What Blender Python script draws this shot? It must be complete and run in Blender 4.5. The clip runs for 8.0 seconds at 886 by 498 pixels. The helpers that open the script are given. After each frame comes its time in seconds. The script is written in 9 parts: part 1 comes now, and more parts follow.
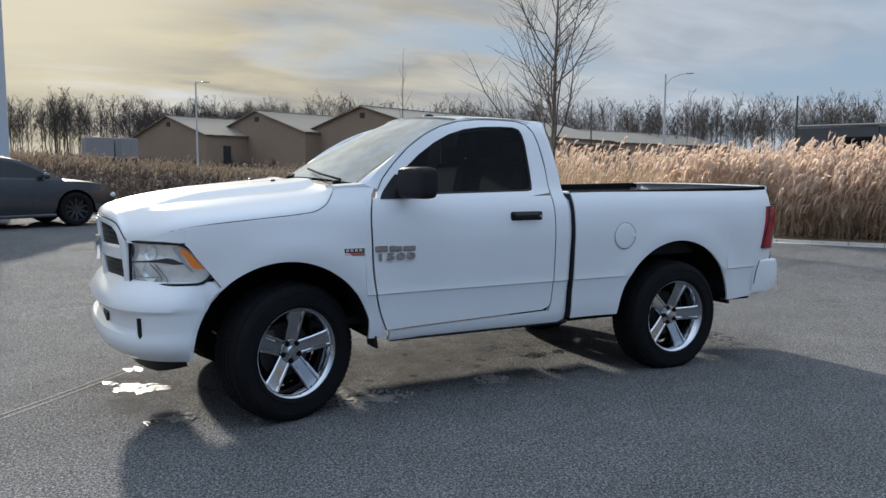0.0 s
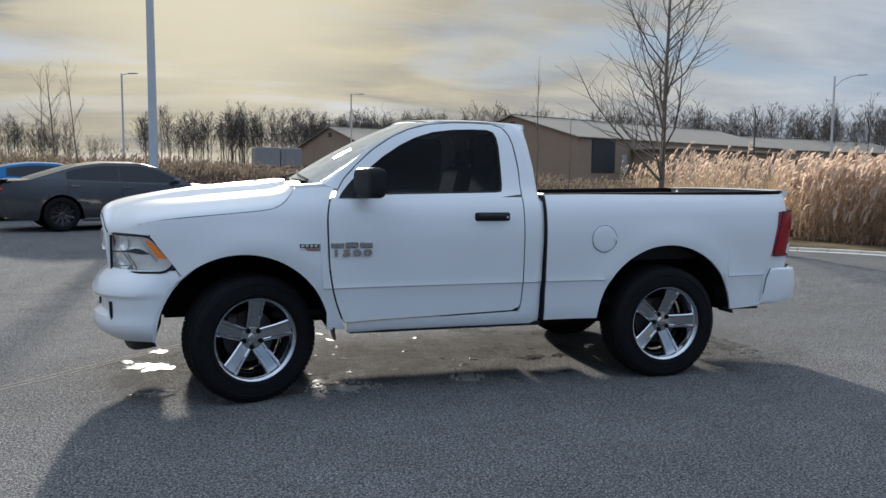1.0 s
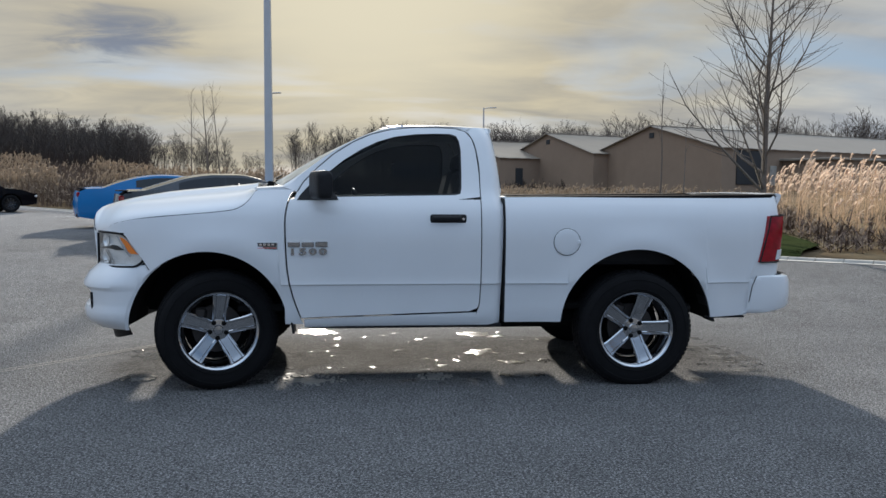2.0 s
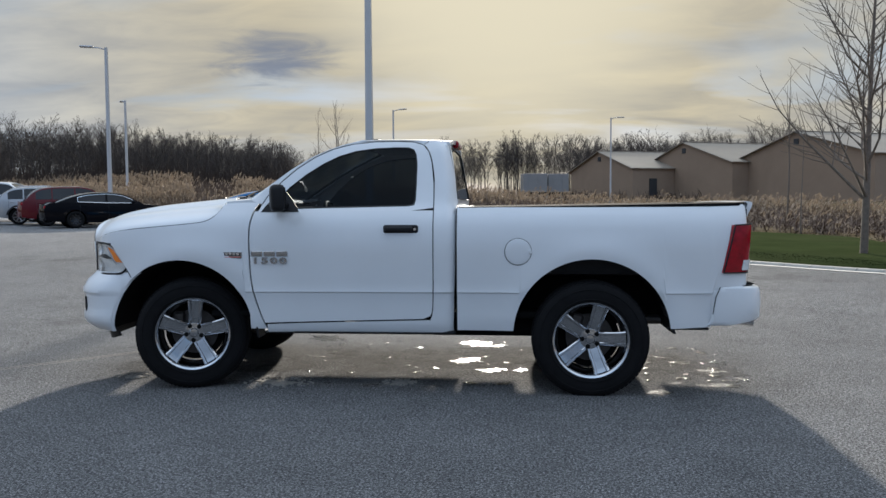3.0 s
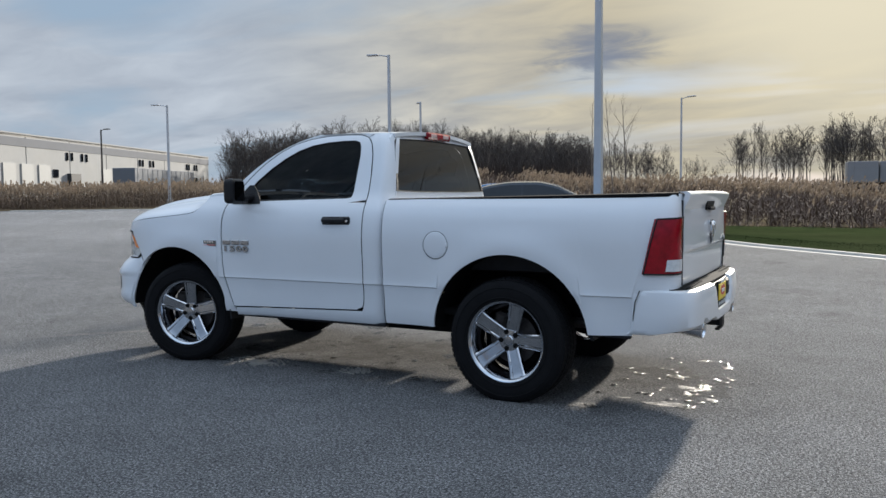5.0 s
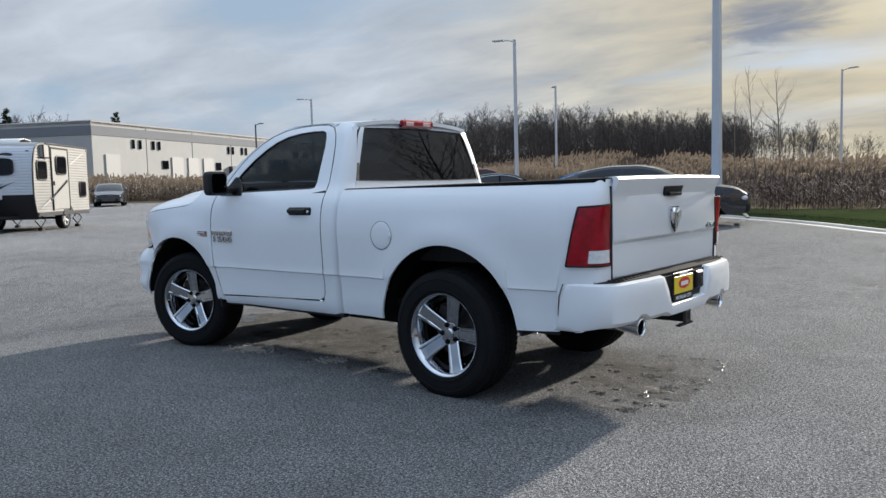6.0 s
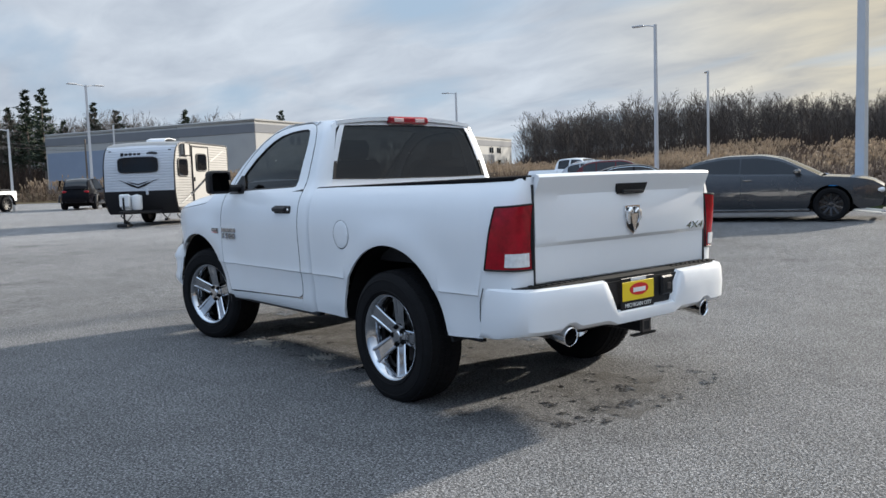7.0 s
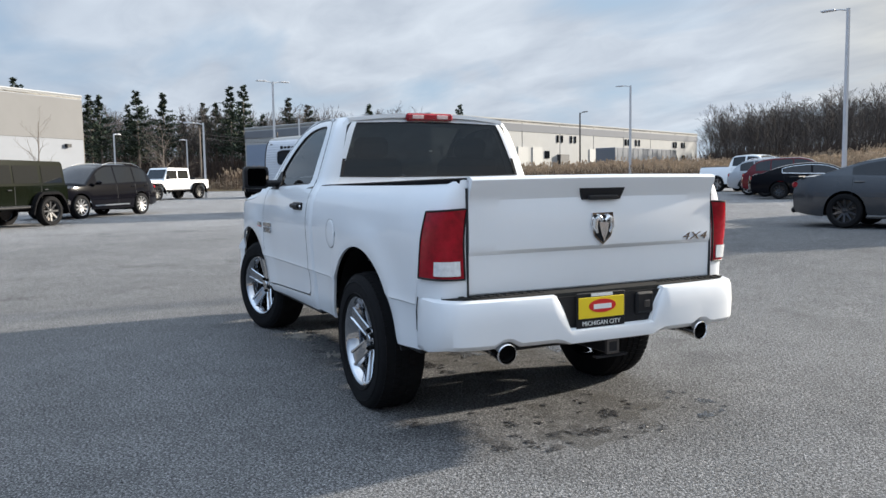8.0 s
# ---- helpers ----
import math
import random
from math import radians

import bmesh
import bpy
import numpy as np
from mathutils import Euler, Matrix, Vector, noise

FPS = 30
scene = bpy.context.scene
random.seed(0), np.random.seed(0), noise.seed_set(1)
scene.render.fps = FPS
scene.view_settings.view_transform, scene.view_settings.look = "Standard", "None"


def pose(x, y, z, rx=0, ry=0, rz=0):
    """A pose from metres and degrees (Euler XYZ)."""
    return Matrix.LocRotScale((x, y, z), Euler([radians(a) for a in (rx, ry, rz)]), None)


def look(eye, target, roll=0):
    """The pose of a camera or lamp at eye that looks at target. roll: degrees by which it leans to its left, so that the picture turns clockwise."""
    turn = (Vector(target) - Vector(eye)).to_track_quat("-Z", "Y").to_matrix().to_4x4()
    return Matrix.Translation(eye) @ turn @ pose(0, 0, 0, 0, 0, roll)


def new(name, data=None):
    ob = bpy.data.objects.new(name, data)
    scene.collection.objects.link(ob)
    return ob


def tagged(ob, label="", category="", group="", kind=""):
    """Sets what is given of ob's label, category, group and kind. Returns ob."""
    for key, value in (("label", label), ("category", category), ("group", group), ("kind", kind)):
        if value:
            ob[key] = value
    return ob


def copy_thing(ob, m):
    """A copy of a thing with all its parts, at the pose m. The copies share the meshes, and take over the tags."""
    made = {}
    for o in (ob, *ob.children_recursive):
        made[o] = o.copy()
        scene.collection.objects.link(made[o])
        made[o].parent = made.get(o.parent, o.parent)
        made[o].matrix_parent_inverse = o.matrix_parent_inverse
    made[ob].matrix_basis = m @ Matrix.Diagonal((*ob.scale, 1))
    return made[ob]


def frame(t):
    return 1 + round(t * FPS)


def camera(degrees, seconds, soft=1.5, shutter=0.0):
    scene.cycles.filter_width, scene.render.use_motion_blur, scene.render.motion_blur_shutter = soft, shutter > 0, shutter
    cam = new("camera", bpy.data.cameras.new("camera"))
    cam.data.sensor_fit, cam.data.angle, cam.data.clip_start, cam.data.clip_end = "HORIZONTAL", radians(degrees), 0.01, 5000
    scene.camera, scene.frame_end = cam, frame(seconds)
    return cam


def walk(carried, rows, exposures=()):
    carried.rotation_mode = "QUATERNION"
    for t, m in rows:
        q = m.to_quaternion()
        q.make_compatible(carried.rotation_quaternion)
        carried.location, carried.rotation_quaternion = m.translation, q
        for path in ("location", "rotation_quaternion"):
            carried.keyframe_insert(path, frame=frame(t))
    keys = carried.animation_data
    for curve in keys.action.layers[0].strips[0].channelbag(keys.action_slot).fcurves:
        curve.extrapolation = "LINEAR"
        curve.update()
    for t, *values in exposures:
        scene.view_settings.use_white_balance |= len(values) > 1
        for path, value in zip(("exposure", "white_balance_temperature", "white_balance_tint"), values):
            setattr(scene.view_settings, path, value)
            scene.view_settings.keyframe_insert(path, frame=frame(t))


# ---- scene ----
cam = camera(58.9, 8.0)
METRES, EYE, TURN = 11.23, 1.558, -26.36
ROWS = [
    (0.0, 0.0, 0.0, 0.0, 0.02, -5.79, -0.22),
    (0.5, 0.0598, -0.0022, -0.0042, 5.87, -5.53, -0.42),
    (1.0, 0.1211, -0.0039, -0.0041, 11.67, -5.2, -0.39),
    (1.5, 0.1803, 0.0045, -0.0089, 17.13, -4.76, -0.4),
    (3.0, 0.3558, 0.0619, -0.0114, 32.48, -3.35, 0.33),
    (3.5, 0.4098, 0.0933, -0.0125, 37.97, -3.06, 0.61),
    (4.0, 0.4586, 0.1381, -0.0129, 43.74, -3.02, 0.62),
    (4.5, 0.4993, 0.1864, -0.0122, 49.58, -3.24, 0.52),
    (5.0, 0.5333, 0.2439, -0.014, 55.44, -3.69, 0.54),
    (6.5, 0.6013, 0.4243, -0.0146, 72.28, -4.69, 1.93),
    (7.0, 0.6089, 0.4857, -0.0144, 78.28, -4.75, 1.94),
    (7.5, 0.6093, 0.5458, -0.0126, 84.79, -4.8, 1.52),
    (8.0, 0.5983, 0.6044, -0.0134, 91.65, -4.87, 0.91),
]
EXPOSURES = [(0.0, 0.40, 6300, 10), (1.5, 0.34, 6300, 10), (3.0, 0.38, 6300, 10), (4.5, 0.36, 6300, 10), (5.2, 0.44, 6300, 10), (6.5, 0.62, 6350, 10), (8.0, 0.80, 6400, 10)]
walk(cam, [(t, pose(-1.305, -5.566, EYE, 0, 0, TURN) @ pose(METRES * x, METRES * y, METRES * z, 90 + pitch, roll, yaw)) for t, x, y, z, yaw, pitch, roll in ROWS], EXPOSURES)

# ---- world and light ----
SUN_ELEVATION, SUN_TURN = radians(17.5), radians(-1.2)      # the sun stands beyond the truck, close to +y
SUN_WAY = Vector((math.sin(SUN_TURN) * math.cos(SUN_ELEVATION), math.cos(SUN_TURN) * math.cos(SUN_ELEVATION), math.sin(SUN_ELEVATION)))


def make_world():
    world = bpy.data.worlds.new("winter_sky")
    world.use_nodes = True
    nt = world.node_tree
    nt.nodes.clear()
    N, K = nt.nodes.new, nt.links.new
    out, bg = N("ShaderNodeOutputWorld"), N("ShaderNodeBackground")
    sky = N("ShaderNodeTexSky")
    sky.sky_type, sky.sun_disc, sky.sun_elevation, sky.sun_rotation = "NISHITA", False, SUN_ELEVATION, SUN_TURN
    sky.air_density, sky.dust_density, sky.ozone_density = 1.0, 1.5, 1.0
    co = N("ShaderNodeTexCoord")
    # clouds lie on a flat layer: project the direction on a plane overhead
    sep = N("ShaderNodeSeparateXYZ")
    K(co.outputs["Generated"], sep.inputs[0])
    up = N("ShaderNodeMath"); up.operation = "ADD"; up.inputs[1].default_value = 0.16
    K(sep.outputs["Z"], up.inputs[0])
    upc = N("ShaderNodeMath"); upc.operation = "MAXIMUM"; upc.inputs[1].default_value = 0.05
    K(up.outputs[0], upc.inputs[0])
    div = N("ShaderNodeVectorMath"); div.operation = "DIVIDE"
    comb = N("ShaderNodeCombineXYZ")
    for i in (0, 1):
        K(upc.outputs[0], comb.inputs[i])
    comb.inputs[2].default_value = 1.0
    K(co.outputs["Generated"], div.inputs[0]); K(comb.outputs[0], div.inputs[1])
    mapn = N("ShaderNodeMapping"); mapn.inputs["Scale"].default_value = (0.75, 1.25, 0.0); mapn.inputs["Location"].default_value = (3.1, 1.7, 0)
    mapn.inputs["Rotation"].default_value = (0, 0, radians(-12))
    K(div.outputs[0], mapn.inputs["Vector"])
    n1 = N("ShaderNodeTexNoise"); n1.inputs["Scale"].default_value = 0.95; n1.inputs["Detail"].default_value = 5; n1.inputs["Roughness"].default_value = 0.48; n1.inputs["Distortion"].default_value = 0.6
    n2 = N("ShaderNodeTexNoise"); n2.inputs["Scale"].default_value = 2.1; n2.inputs["Detail"].default_value = 4; n2.inputs["Roughness"].default_value = 0.44; n2.inputs["Distortion"].default_value = 0.5
    K(mapn.outputs[0], n1.inputs["Vector"]); K(mapn.outputs[0], n2.inputs["Vector"])
    cover = N("ShaderNodeMapRange"); cover.inputs["From Min"].default_value = 0.33; cover.inputs["From Max"].default_value = 0.50
    K(n1.outputs["Fac"], cover.inputs["Value"])
    # long thin streaks of cirrus over the broad cloud
    map2 = N("ShaderNodeMapping"); map2.inputs["Scale"].default_value = (2.0, 3.4, 0.0); map2.inputs["Rotation"].default_value = (0, 0, radians(9))
    K(div.outputs[0], map2.inputs["Vector"])
    n3 = N("ShaderNodeTexNoise"); n3.inputs["Scale"].default_value = 1.5; n3.inputs["Detail"].default_value = 8; n3.inputs["Roughness"].default_value = 0.62; n3.inputs["Distortion"].default_value = 0.9
    K(map2.outputs[0], n3.inputs["Vector"])
    blend = N("ShaderNodeMix"); blend.data_type = "FLOAT"; blend.inputs[0].default_value = 0.30
    K(n2.outputs["Fac"], blend.inputs[2]); K(n3.outputs["Fac"], blend.inputs[3])
    shade = N("ShaderNodeMapRange"); shade.inputs["From Min"].default_value = 0.33; shade.inputs["From Max"].default_value = 0.65
    K(blend.outputs[0], shade.inputs["Value"])
    # nearness to the sun
    dot = N("ShaderNodeVectorMath"); dot.operation = "DOT_PRODUCT"; dot.inputs[1].default_value = SUN_WAY
    K(co.outputs["Generated"], dot.inputs[0])
    glow = N("ShaderNodeMapRange"); glow.inputs["From Min"].default_value = 0.70; glow.inputs["From Max"].default_value = 1.0; glow.interpolation_type = "SMOOTHSTEP"
    K(dot.outputs["Value"], glow.inputs["Value"])
    core = N("ShaderNodeMapRange"); core.inputs["From Min"].default_value = 0.955; core.inputs["From Max"].default_value = 1.0; core.interpolation_type = "SMOOTHSTEP"
    K(dot.outputs["Value"], core.inputs["Value"])
    def rgb(a, b, fac):
        m = N("ShaderNodeMix"); m.data_type = "RGBA"
        for s, v in ((6, a), (7, b)):
            if isinstance(v, tuple):
                m.inputs[s].default_value = (*v, 1)
            else:
                K(v, m.inputs[s])
        K(fac, m.inputs[0])
        return m.outputs[2]
    dark = rgb(CLOUD_DARK_COOL, CLOUD_DARK_WARM, glow.outputs[0])
    light = rgb(CLOUD_LIGHT_COOL, CLOUD_LIGHT_WARM, glow.outputs[0])
    cloud = rgb(dark, light, shade.outputs[0])
    cloud = rgb(cloud, CLOUD_CORE, core.outputs[0])
    skys = N("ShaderNodeVectorMath"); skys.operation = "SCALE"; skys.inputs["Scale"].default_value = 0.06
    K(sky.outputs[0], skys.inputs[0])
    veil = N("ShaderNodeValue"); veil.outputs[0].default_value = 0.80
    clear = rgb(skys.outputs[0], CLEAR_BLUE, veil.outputs[0])
    final = rgb(clear, cloud, cover.outputs[0])
    # one small ragged gap of slate blue in the cloud, left of the sun
    near = N("ShaderNodeVectorMath"); near.operation = "SUBTRACT"; near.inputs[1].default_value = (-0.311, 0.934, 0.175)
    K(co.outputs["Generated"], near.inputs[0])
    flat = N("ShaderNodeVectorMath"); flat.operation = "MULTIPLY"; flat.inputs[1].default_value = (16.0, 16.0, 40.0)
    K(near.outputs[0], flat.inputs[0])
    far = N("ShaderNodeVectorMath"); far.operation = "LENGTH"
    K(flat.outputs[0], far.inputs[0])
    rag = N("ShaderNodeMath"); rag.operation = "MULTIPLY_ADD"; rag.inputs[1].default_value = 3.2
    K(n3.outputs["Fac"], rag.inputs[0]); K(far.outputs["Value"], rag.inputs[2])
    hole = N("ShaderNodeMapRange"); hole.interpolation_type = "SMOOTHSTEP"
    hole.inputs["From Min"].default_value, hole.inputs["From Max"].default_value, hole.inputs["To Min"].default_value, hole.inputs["To Max"].default_value = 1.5, 3.0, 0.85, 0.0
    K(rag.outputs[0], hole.inputs["Value"])
    final = rgb(final, GAP_BLUE, hole.outputs[0])
    # away from the sun, mostly unseen: tinted bluer, darkened low to dim reflections
    back = N("ShaderNodeMapRange"); back.interpolation_type = "SMOOTHSTEP"
    back.inputs["From Min"].default_value, back.inputs["From Max"].default_value, back.inputs["To Min"].default_value, back.inputs["To Max"].default_value = -0.75, 0.35, 1.0, 0.0
    K(dot.outputs["Value"], back.inputs["Value"])
    back_rise = N("ShaderNodeMapRange"); back_rise.interpolation_type = "SMOOTHSTEP"
    back_rise.inputs["From Min"].default_value, back_rise.inputs["From Max"].default_value, back_rise.inputs["To Min"].default_value, back_rise.inputs["To Max"].default_value = 0.0, 0.45, 0.0, 1.0
    K(sep.outputs["Z"], back_rise.inputs["Value"])
    flip = N("ShaderNodeMath"); flip.operation = "SUBTRACT"; flip.inputs[0].default_value = 1.0
    K(back.outputs[0], flip.inputs[1])
    tint = rgb(rgb(BACK_DIM, BACK_BLUE, back_rise.outputs[0]), (1.0, 1.0, 1.0), flip.outputs[0])
    tm = N("ShaderNodeVectorMath"); tm.operation = "MULTIPLY"
    K(final, tm.inputs[0]); K(tint, tm.inputs[1])
    final = tm.outputs[0]
    # an overcast sky brightens from the horizon to the zenith
    zen = N("ShaderNodeMapRange"); zen.interpolation_type = "SMOOTHSTEP"
    zen.inputs["From Min"].default_value, zen.inputs["From Max"].default_value, zen.inputs["To Min"].default_value, zen.inputs["To Max"].default_value = 0.22, 0.85, 1.0, ZENITH
    K(sep.outputs["Z"], zen.inputs["Value"])
    lift = N("ShaderNodeVectorMath"); lift.operation = "SCALE"
    K(final, lift.inputs[0]); K(zen.outputs[0], lift.inputs["Scale"])
    K(lift.outputs[0], bg.inputs["Color"]); bg.inputs["Strength"].default_value = SKY_STRENGTH
    K(bg.outputs[0], out.inputs[0])
    scene.world = world


SKY_STRENGTH, ZENITH = 0.64, 2.2
BACK_DIM, BACK_BLUE = (0.36, 0.44, 0.56), (0.78, 0.92, 1.10)
CLOUD_DARK_COOL, CLOUD_DARK_WARM = (0.44, 0.495, 0.575), (0.43, 0.41, 0.365)
CLOUD_LIGHT_COOL, CLOUD_LIGHT_WARM = (0.64, 0.70, 0.77), (0.78, 0.68, 0.47)
CLEAR_BLUE = (0.44, 0.58, 0.74)
CLOUD_CORE = (0.95, 0.86, 0.64)
GAP_BLUE = (0.235, 0.275, 0.36)
make_world()

sun = new("sun", bpy.data.lights.new("sun", "SUN"))
sun.data.energy, sun.data.angle, sun.data.color = 6.3, radians(2.0), (1.0, 0.91, 0.78)
sun.matrix_world = look(SUN_WAY * 50, (0, 0, 0))

# ---- materials ----
MATS = {}


def mat(name, base, rough=0.5, metal=0.0, vary=0.0, scale=8.0, bump=0.0, bump_scale=60.0, coat=0.0, second=None, second_amount=0.5, spec=0.5, stretch=(1, 1, 1), per_object=0.0):
    """A surface: base colour, with a broad and a fine variation, a second colour in patches, and a fine relief."""
    m = bpy.data.materials.new(name)
    m.use_nodes = True
    nt = m.node_tree
    N, K = nt.nodes.new, nt.links.new
    b = nt.nodes["Principled BSDF"]
    b.inputs["Roughness"].default_value, b.inputs["Metallic"].default_value = rough, metal
    b.inputs["Coat Weight"].default_value, b.inputs["Coat Roughness"].default_value = coat, 0.025
    b.inputs["Specular IOR Level"].default_value = spec
    b.inputs["Base Color"].default_value = (*base, 1)
    MATS[name] = m
    if not (vary or bump or second or per_object):
        return m
    co = N("ShaderNodeTexCoord")
    mp = N("ShaderNodeMapping"); mp.inputs["Scale"].default_value = stretch
    K(co.outputs["Object"], mp.inputs["Vector"])
    src = mp.outputs[0]
    col = None
    if second:
        n0 = N("ShaderNodeTexNoise"); n0.inputs["Scale"].default_value = scale * 0.35; n0.inputs["Detail"].default_value = 6; n0.inputs["Roughness"].default_value = 0.6
        K(src, n0.inputs["Vector"])
        r0 = N("ShaderNodeMapRange"); r0.inputs["From Min"].default_value = 0.42; r0.inputs["From Max"].default_value = 0.64; r0.inputs["To Max"].default_value = second_amount
        K(n0.outputs["Fac"], r0.inputs["Value"])
        mx = N("ShaderNodeMix"); mx.data_type = "RGBA"; mx.inputs[6].default_value, mx.inputs[7].default_value = (*base, 1), (*second, 1)
        K(r0.outputs[0], mx.inputs[0])
        col = mx.outputs[2]
    if vary or per_object:
        n1 = N("ShaderNodeTexNoise"); n1.inputs["Scale"].default_value = scale; n1.inputs["Detail"].default_value = 8; n1.inputs["Roughness"].default_value = 0.65
        K(src, n1.inputs["Vector"])
        r1 = N("ShaderNodeMapRange"); r1.inputs["From Min"].default_value, r1.inputs["From Max"].default_value = 0.25, 0.75
        r1.inputs["To Min"].default_value, r1.inputs["To Max"].default_value = 1 - vary, 1 + vary
        K(n1.outputs["Fac"], r1.inputs["Value"])
        fac = r1.outputs[0]
        if per_object:
            oi = N("ShaderNodeObjectInfo")
            r2 = N("ShaderNodeMapRange"); r2.inputs["To Min"].default_value, r2.inputs["To Max"].default_value = 1 - per_object, 1 + per_object
            K(oi.outputs["Random"], r2.inputs["Value"])
            mu = N("ShaderNodeMath"); mu.operation = "MULTIPLY"
            K(fac, mu.inputs[0]); K(r2.outputs[0], mu.inputs[1])
            fac = mu.outputs[0]
        sc = N("ShaderNodeVectorMath"); sc.operation = "SCALE"
        if col is None:
            sc.inputs[0].default_value = base
        else:
            K(col, sc.inputs[0])
        K(fac, sc.inputs["Scale"])
        col = sc.outputs[0]
    if col is not None:
        K(col, b.inputs["Base Color"])
    if bump:
        n3 = N("ShaderNodeTexNoise"); n3.inputs["Scale"].default_value = bump_scale; n3.inputs["Detail"].default_value = 5
        K(src, n3.inputs["Vector"])
        bp = N("ShaderNodeBump"); bp.inputs["Strength"].default_value = bump; bp.inputs["Distance"].default_value = 0.02
        K(n3.outputs["Fac"], bp.inputs["Height"])
        K(bp.outputs[0], b.inputs["Normal"])
    return m


def glass(name, tint, rough=0.0, least=0.045, film=0.0):
    """Tinted pane: see-through with that tint, glossy by its angle."""
    m = bpy.data.materials.new(name)
    m.use_nodes = True
    nt = m.node_tree
    nt.nodes.clear()
    N, K = nt.nodes.new, nt.links.new
    out, mix, tr, gl, lw = N("ShaderNodeOutputMaterial"), N("ShaderNodeMixShader"), N("ShaderNodeBsdfTransparent"), N("ShaderNodeBsdfGlossy"), N("ShaderNodeLayerWeight")
    tr.inputs[0].default_value = (*tint, 1)
    gl.inputs["Roughness"].default_value = rough
    p5 = N("ShaderNodeMath"); p5.operation = "POWER"; p5.inputs[1].default_value = 4.5
    lw.inputs["Blend"].default_value = 0.5
    K(lw.outputs["Facing"], p5.inputs[0])
    mr = N("ShaderNodeMapRange"); mr.inputs["To Min"].default_value = least; mr.inputs["To Max"].default_value = 0.97
    K(p5.outputs[0], mr.inputs["Value"])
    K(mr.outputs[0], mix.inputs[0]); K(tr.outputs[0], mix.inputs[1]); K(gl.outputs[0], mix.inputs[2]); last = mix.outputs[0]
    if film:
        # pale uneven film, standing in for the bright sky reflected in the glass
        df, m2, nz, r = N("ShaderNodeBsdfDiffuse"), N("ShaderNodeMixShader"), N("ShaderNodeTexNoise"), N("ShaderNodeMapRange")
        tc = N("ShaderNodeTexCoord")
        df.inputs[0].default_value = (0.62, 0.66, 0.66, 1)
        nz.inputs["Scale"].default_value = 3.5; nz.inputs["Detail"].default_value = 7; nz.inputs["Roughness"].default_value = 0.65
        r.inputs["From Min"].default_value, r.inputs["From Max"].default_value = 0.30, 0.72
        r.inputs["To Min"].default_value, r.inputs["To Max"].default_value = film * 0.55, film * 1.45
        K(tc.outputs["Object"], nz.inputs["Vector"]); K(nz.outputs["Fac"], r.inputs["Value"])
        K(r.outputs[0], m2.inputs[0]); K(last, m2.inputs[1]); K(df.outputs[0], m2.inputs[2])
        last = m2.outputs[0]
    K(last, out.inputs[0])
    MATS[name] = m
    return m


WHITE = mat("white_paint", (0.78, 0.80, 0.825), 0.32, coat=0.65, vary=0.02, scale=1.5, second=(0.70, 0.71, 0.71), second_amount=0.25)
BLACK = mat("black_plastic", (0.012, 0.012, 0.014), 0.5, spec=0.25, vary=0.2, scale=30, bump=0.15, bump_scale=250)
DARK = mat("dark_underbody", (0.008, 0.008, 0.008), 0.9, spec=0.1, vary=0.3, scale=10)
LINER = mat("bed_liner", (0.02, 0.02, 0.022), 0.75, bump=0.4, bump_scale=300, vary=0.2, scale=20)
RUBBER = mat("tyre_rubber", (0.009, 0.009, 0.010), 0.85, spec=0.15, vary=0.25, scale=12, bump=0.1, bump_scale=120)
CHROME = mat("chrome", (0.74, 0.75, 0.77), 0.07, 1.0, vary=0.04, scale=20)
WHEEL_CHROME = mat("wheel_chrome", (0.56, 0.57, 0.59), 0.08, 1.0, vary=0.06, scale=20)
BADGE = mat("smoky_chrome", (0.40, 0.405, 0.42), 0.20, 1.0, vary=0.06, scale=30)
STEP_RUBBER = mat("step_rubber", (0.035, 0.034, 0.032), 0.9, spec=0.05, vary=0.2, scale=30)
SATIN = mat("satin_chrome", (0.86, 0.87, 0.88), 0.26, 1.0, vary=0.06, scale=30)
STEEL = mat("brushed_steel", (0.35, 0.34, 0.33), 0.4, 1.0, vary=0.3, scale=25)
IRON = mat("brake_iron", (0.10, 0.09, 0.085), 0.55, 0.8, vary=0.3, scale=25)
GLASS_SIDE = glass("tinted_side_glass", (0.105, 0.118, 0.130), least=0.011)
GLASS_REAR = glass("tinted_rear_glass", (0.06, 0.066, 0.074), least=0.055)
GLASS_CLEAR = glass("clear_windscreen", (0.62, 0.69, 0.67), least=0.14, film=0.46)
GLASS_LENS = glass("lamp_lens", (0.95, 0.96, 0.96))
REFLECTOR = mat("lamp_reflector", (0.93, 0.94, 0.95), 0.14, 0.45, vary=0.10, scale=25)
RED_LENS = mat("red_lens", (0.30, 0.003, 0.012), 0.18, coat=0.3, vary=0.55, scale=13, spec=0.3)
CLEAR_LENS = mat("clear_lens", (0.74, 0.75, 0.76), 0.15, 0.0, coat=1.0, vary=0.2, scale=40)
AMBER = mat("amber_lens", (0.85, 0.22, 0.02), 0.15, coat=1.0)
GREY_TRIM = mat("dark_grey_trim", (0.030, 0.031, 0.034), 0.35, vary=0.1, scale=30)
RAIL_BLACK = mat("matt_black_cap", (0.010, 0.010, 0.011), 0.9, spec=0.04, vary=0.1, scale=20)
SEAM = mat("seam_gap", (0.02, 0.022, 0.025), 0.8)
YELLOW = mat("yellow_plate", (0.85, 0.62, 0.02), 0.4, vary=0.04)
RED_PAINT = mat("red_print", (0.62, 0.02, 0.02), 0.4)
GREY_CLOTH = mat("grey_upholstery", (0.10, 0.10, 0.105), 0.9, vary=0.2, scale=40, bump=0.2, bump_scale=200)
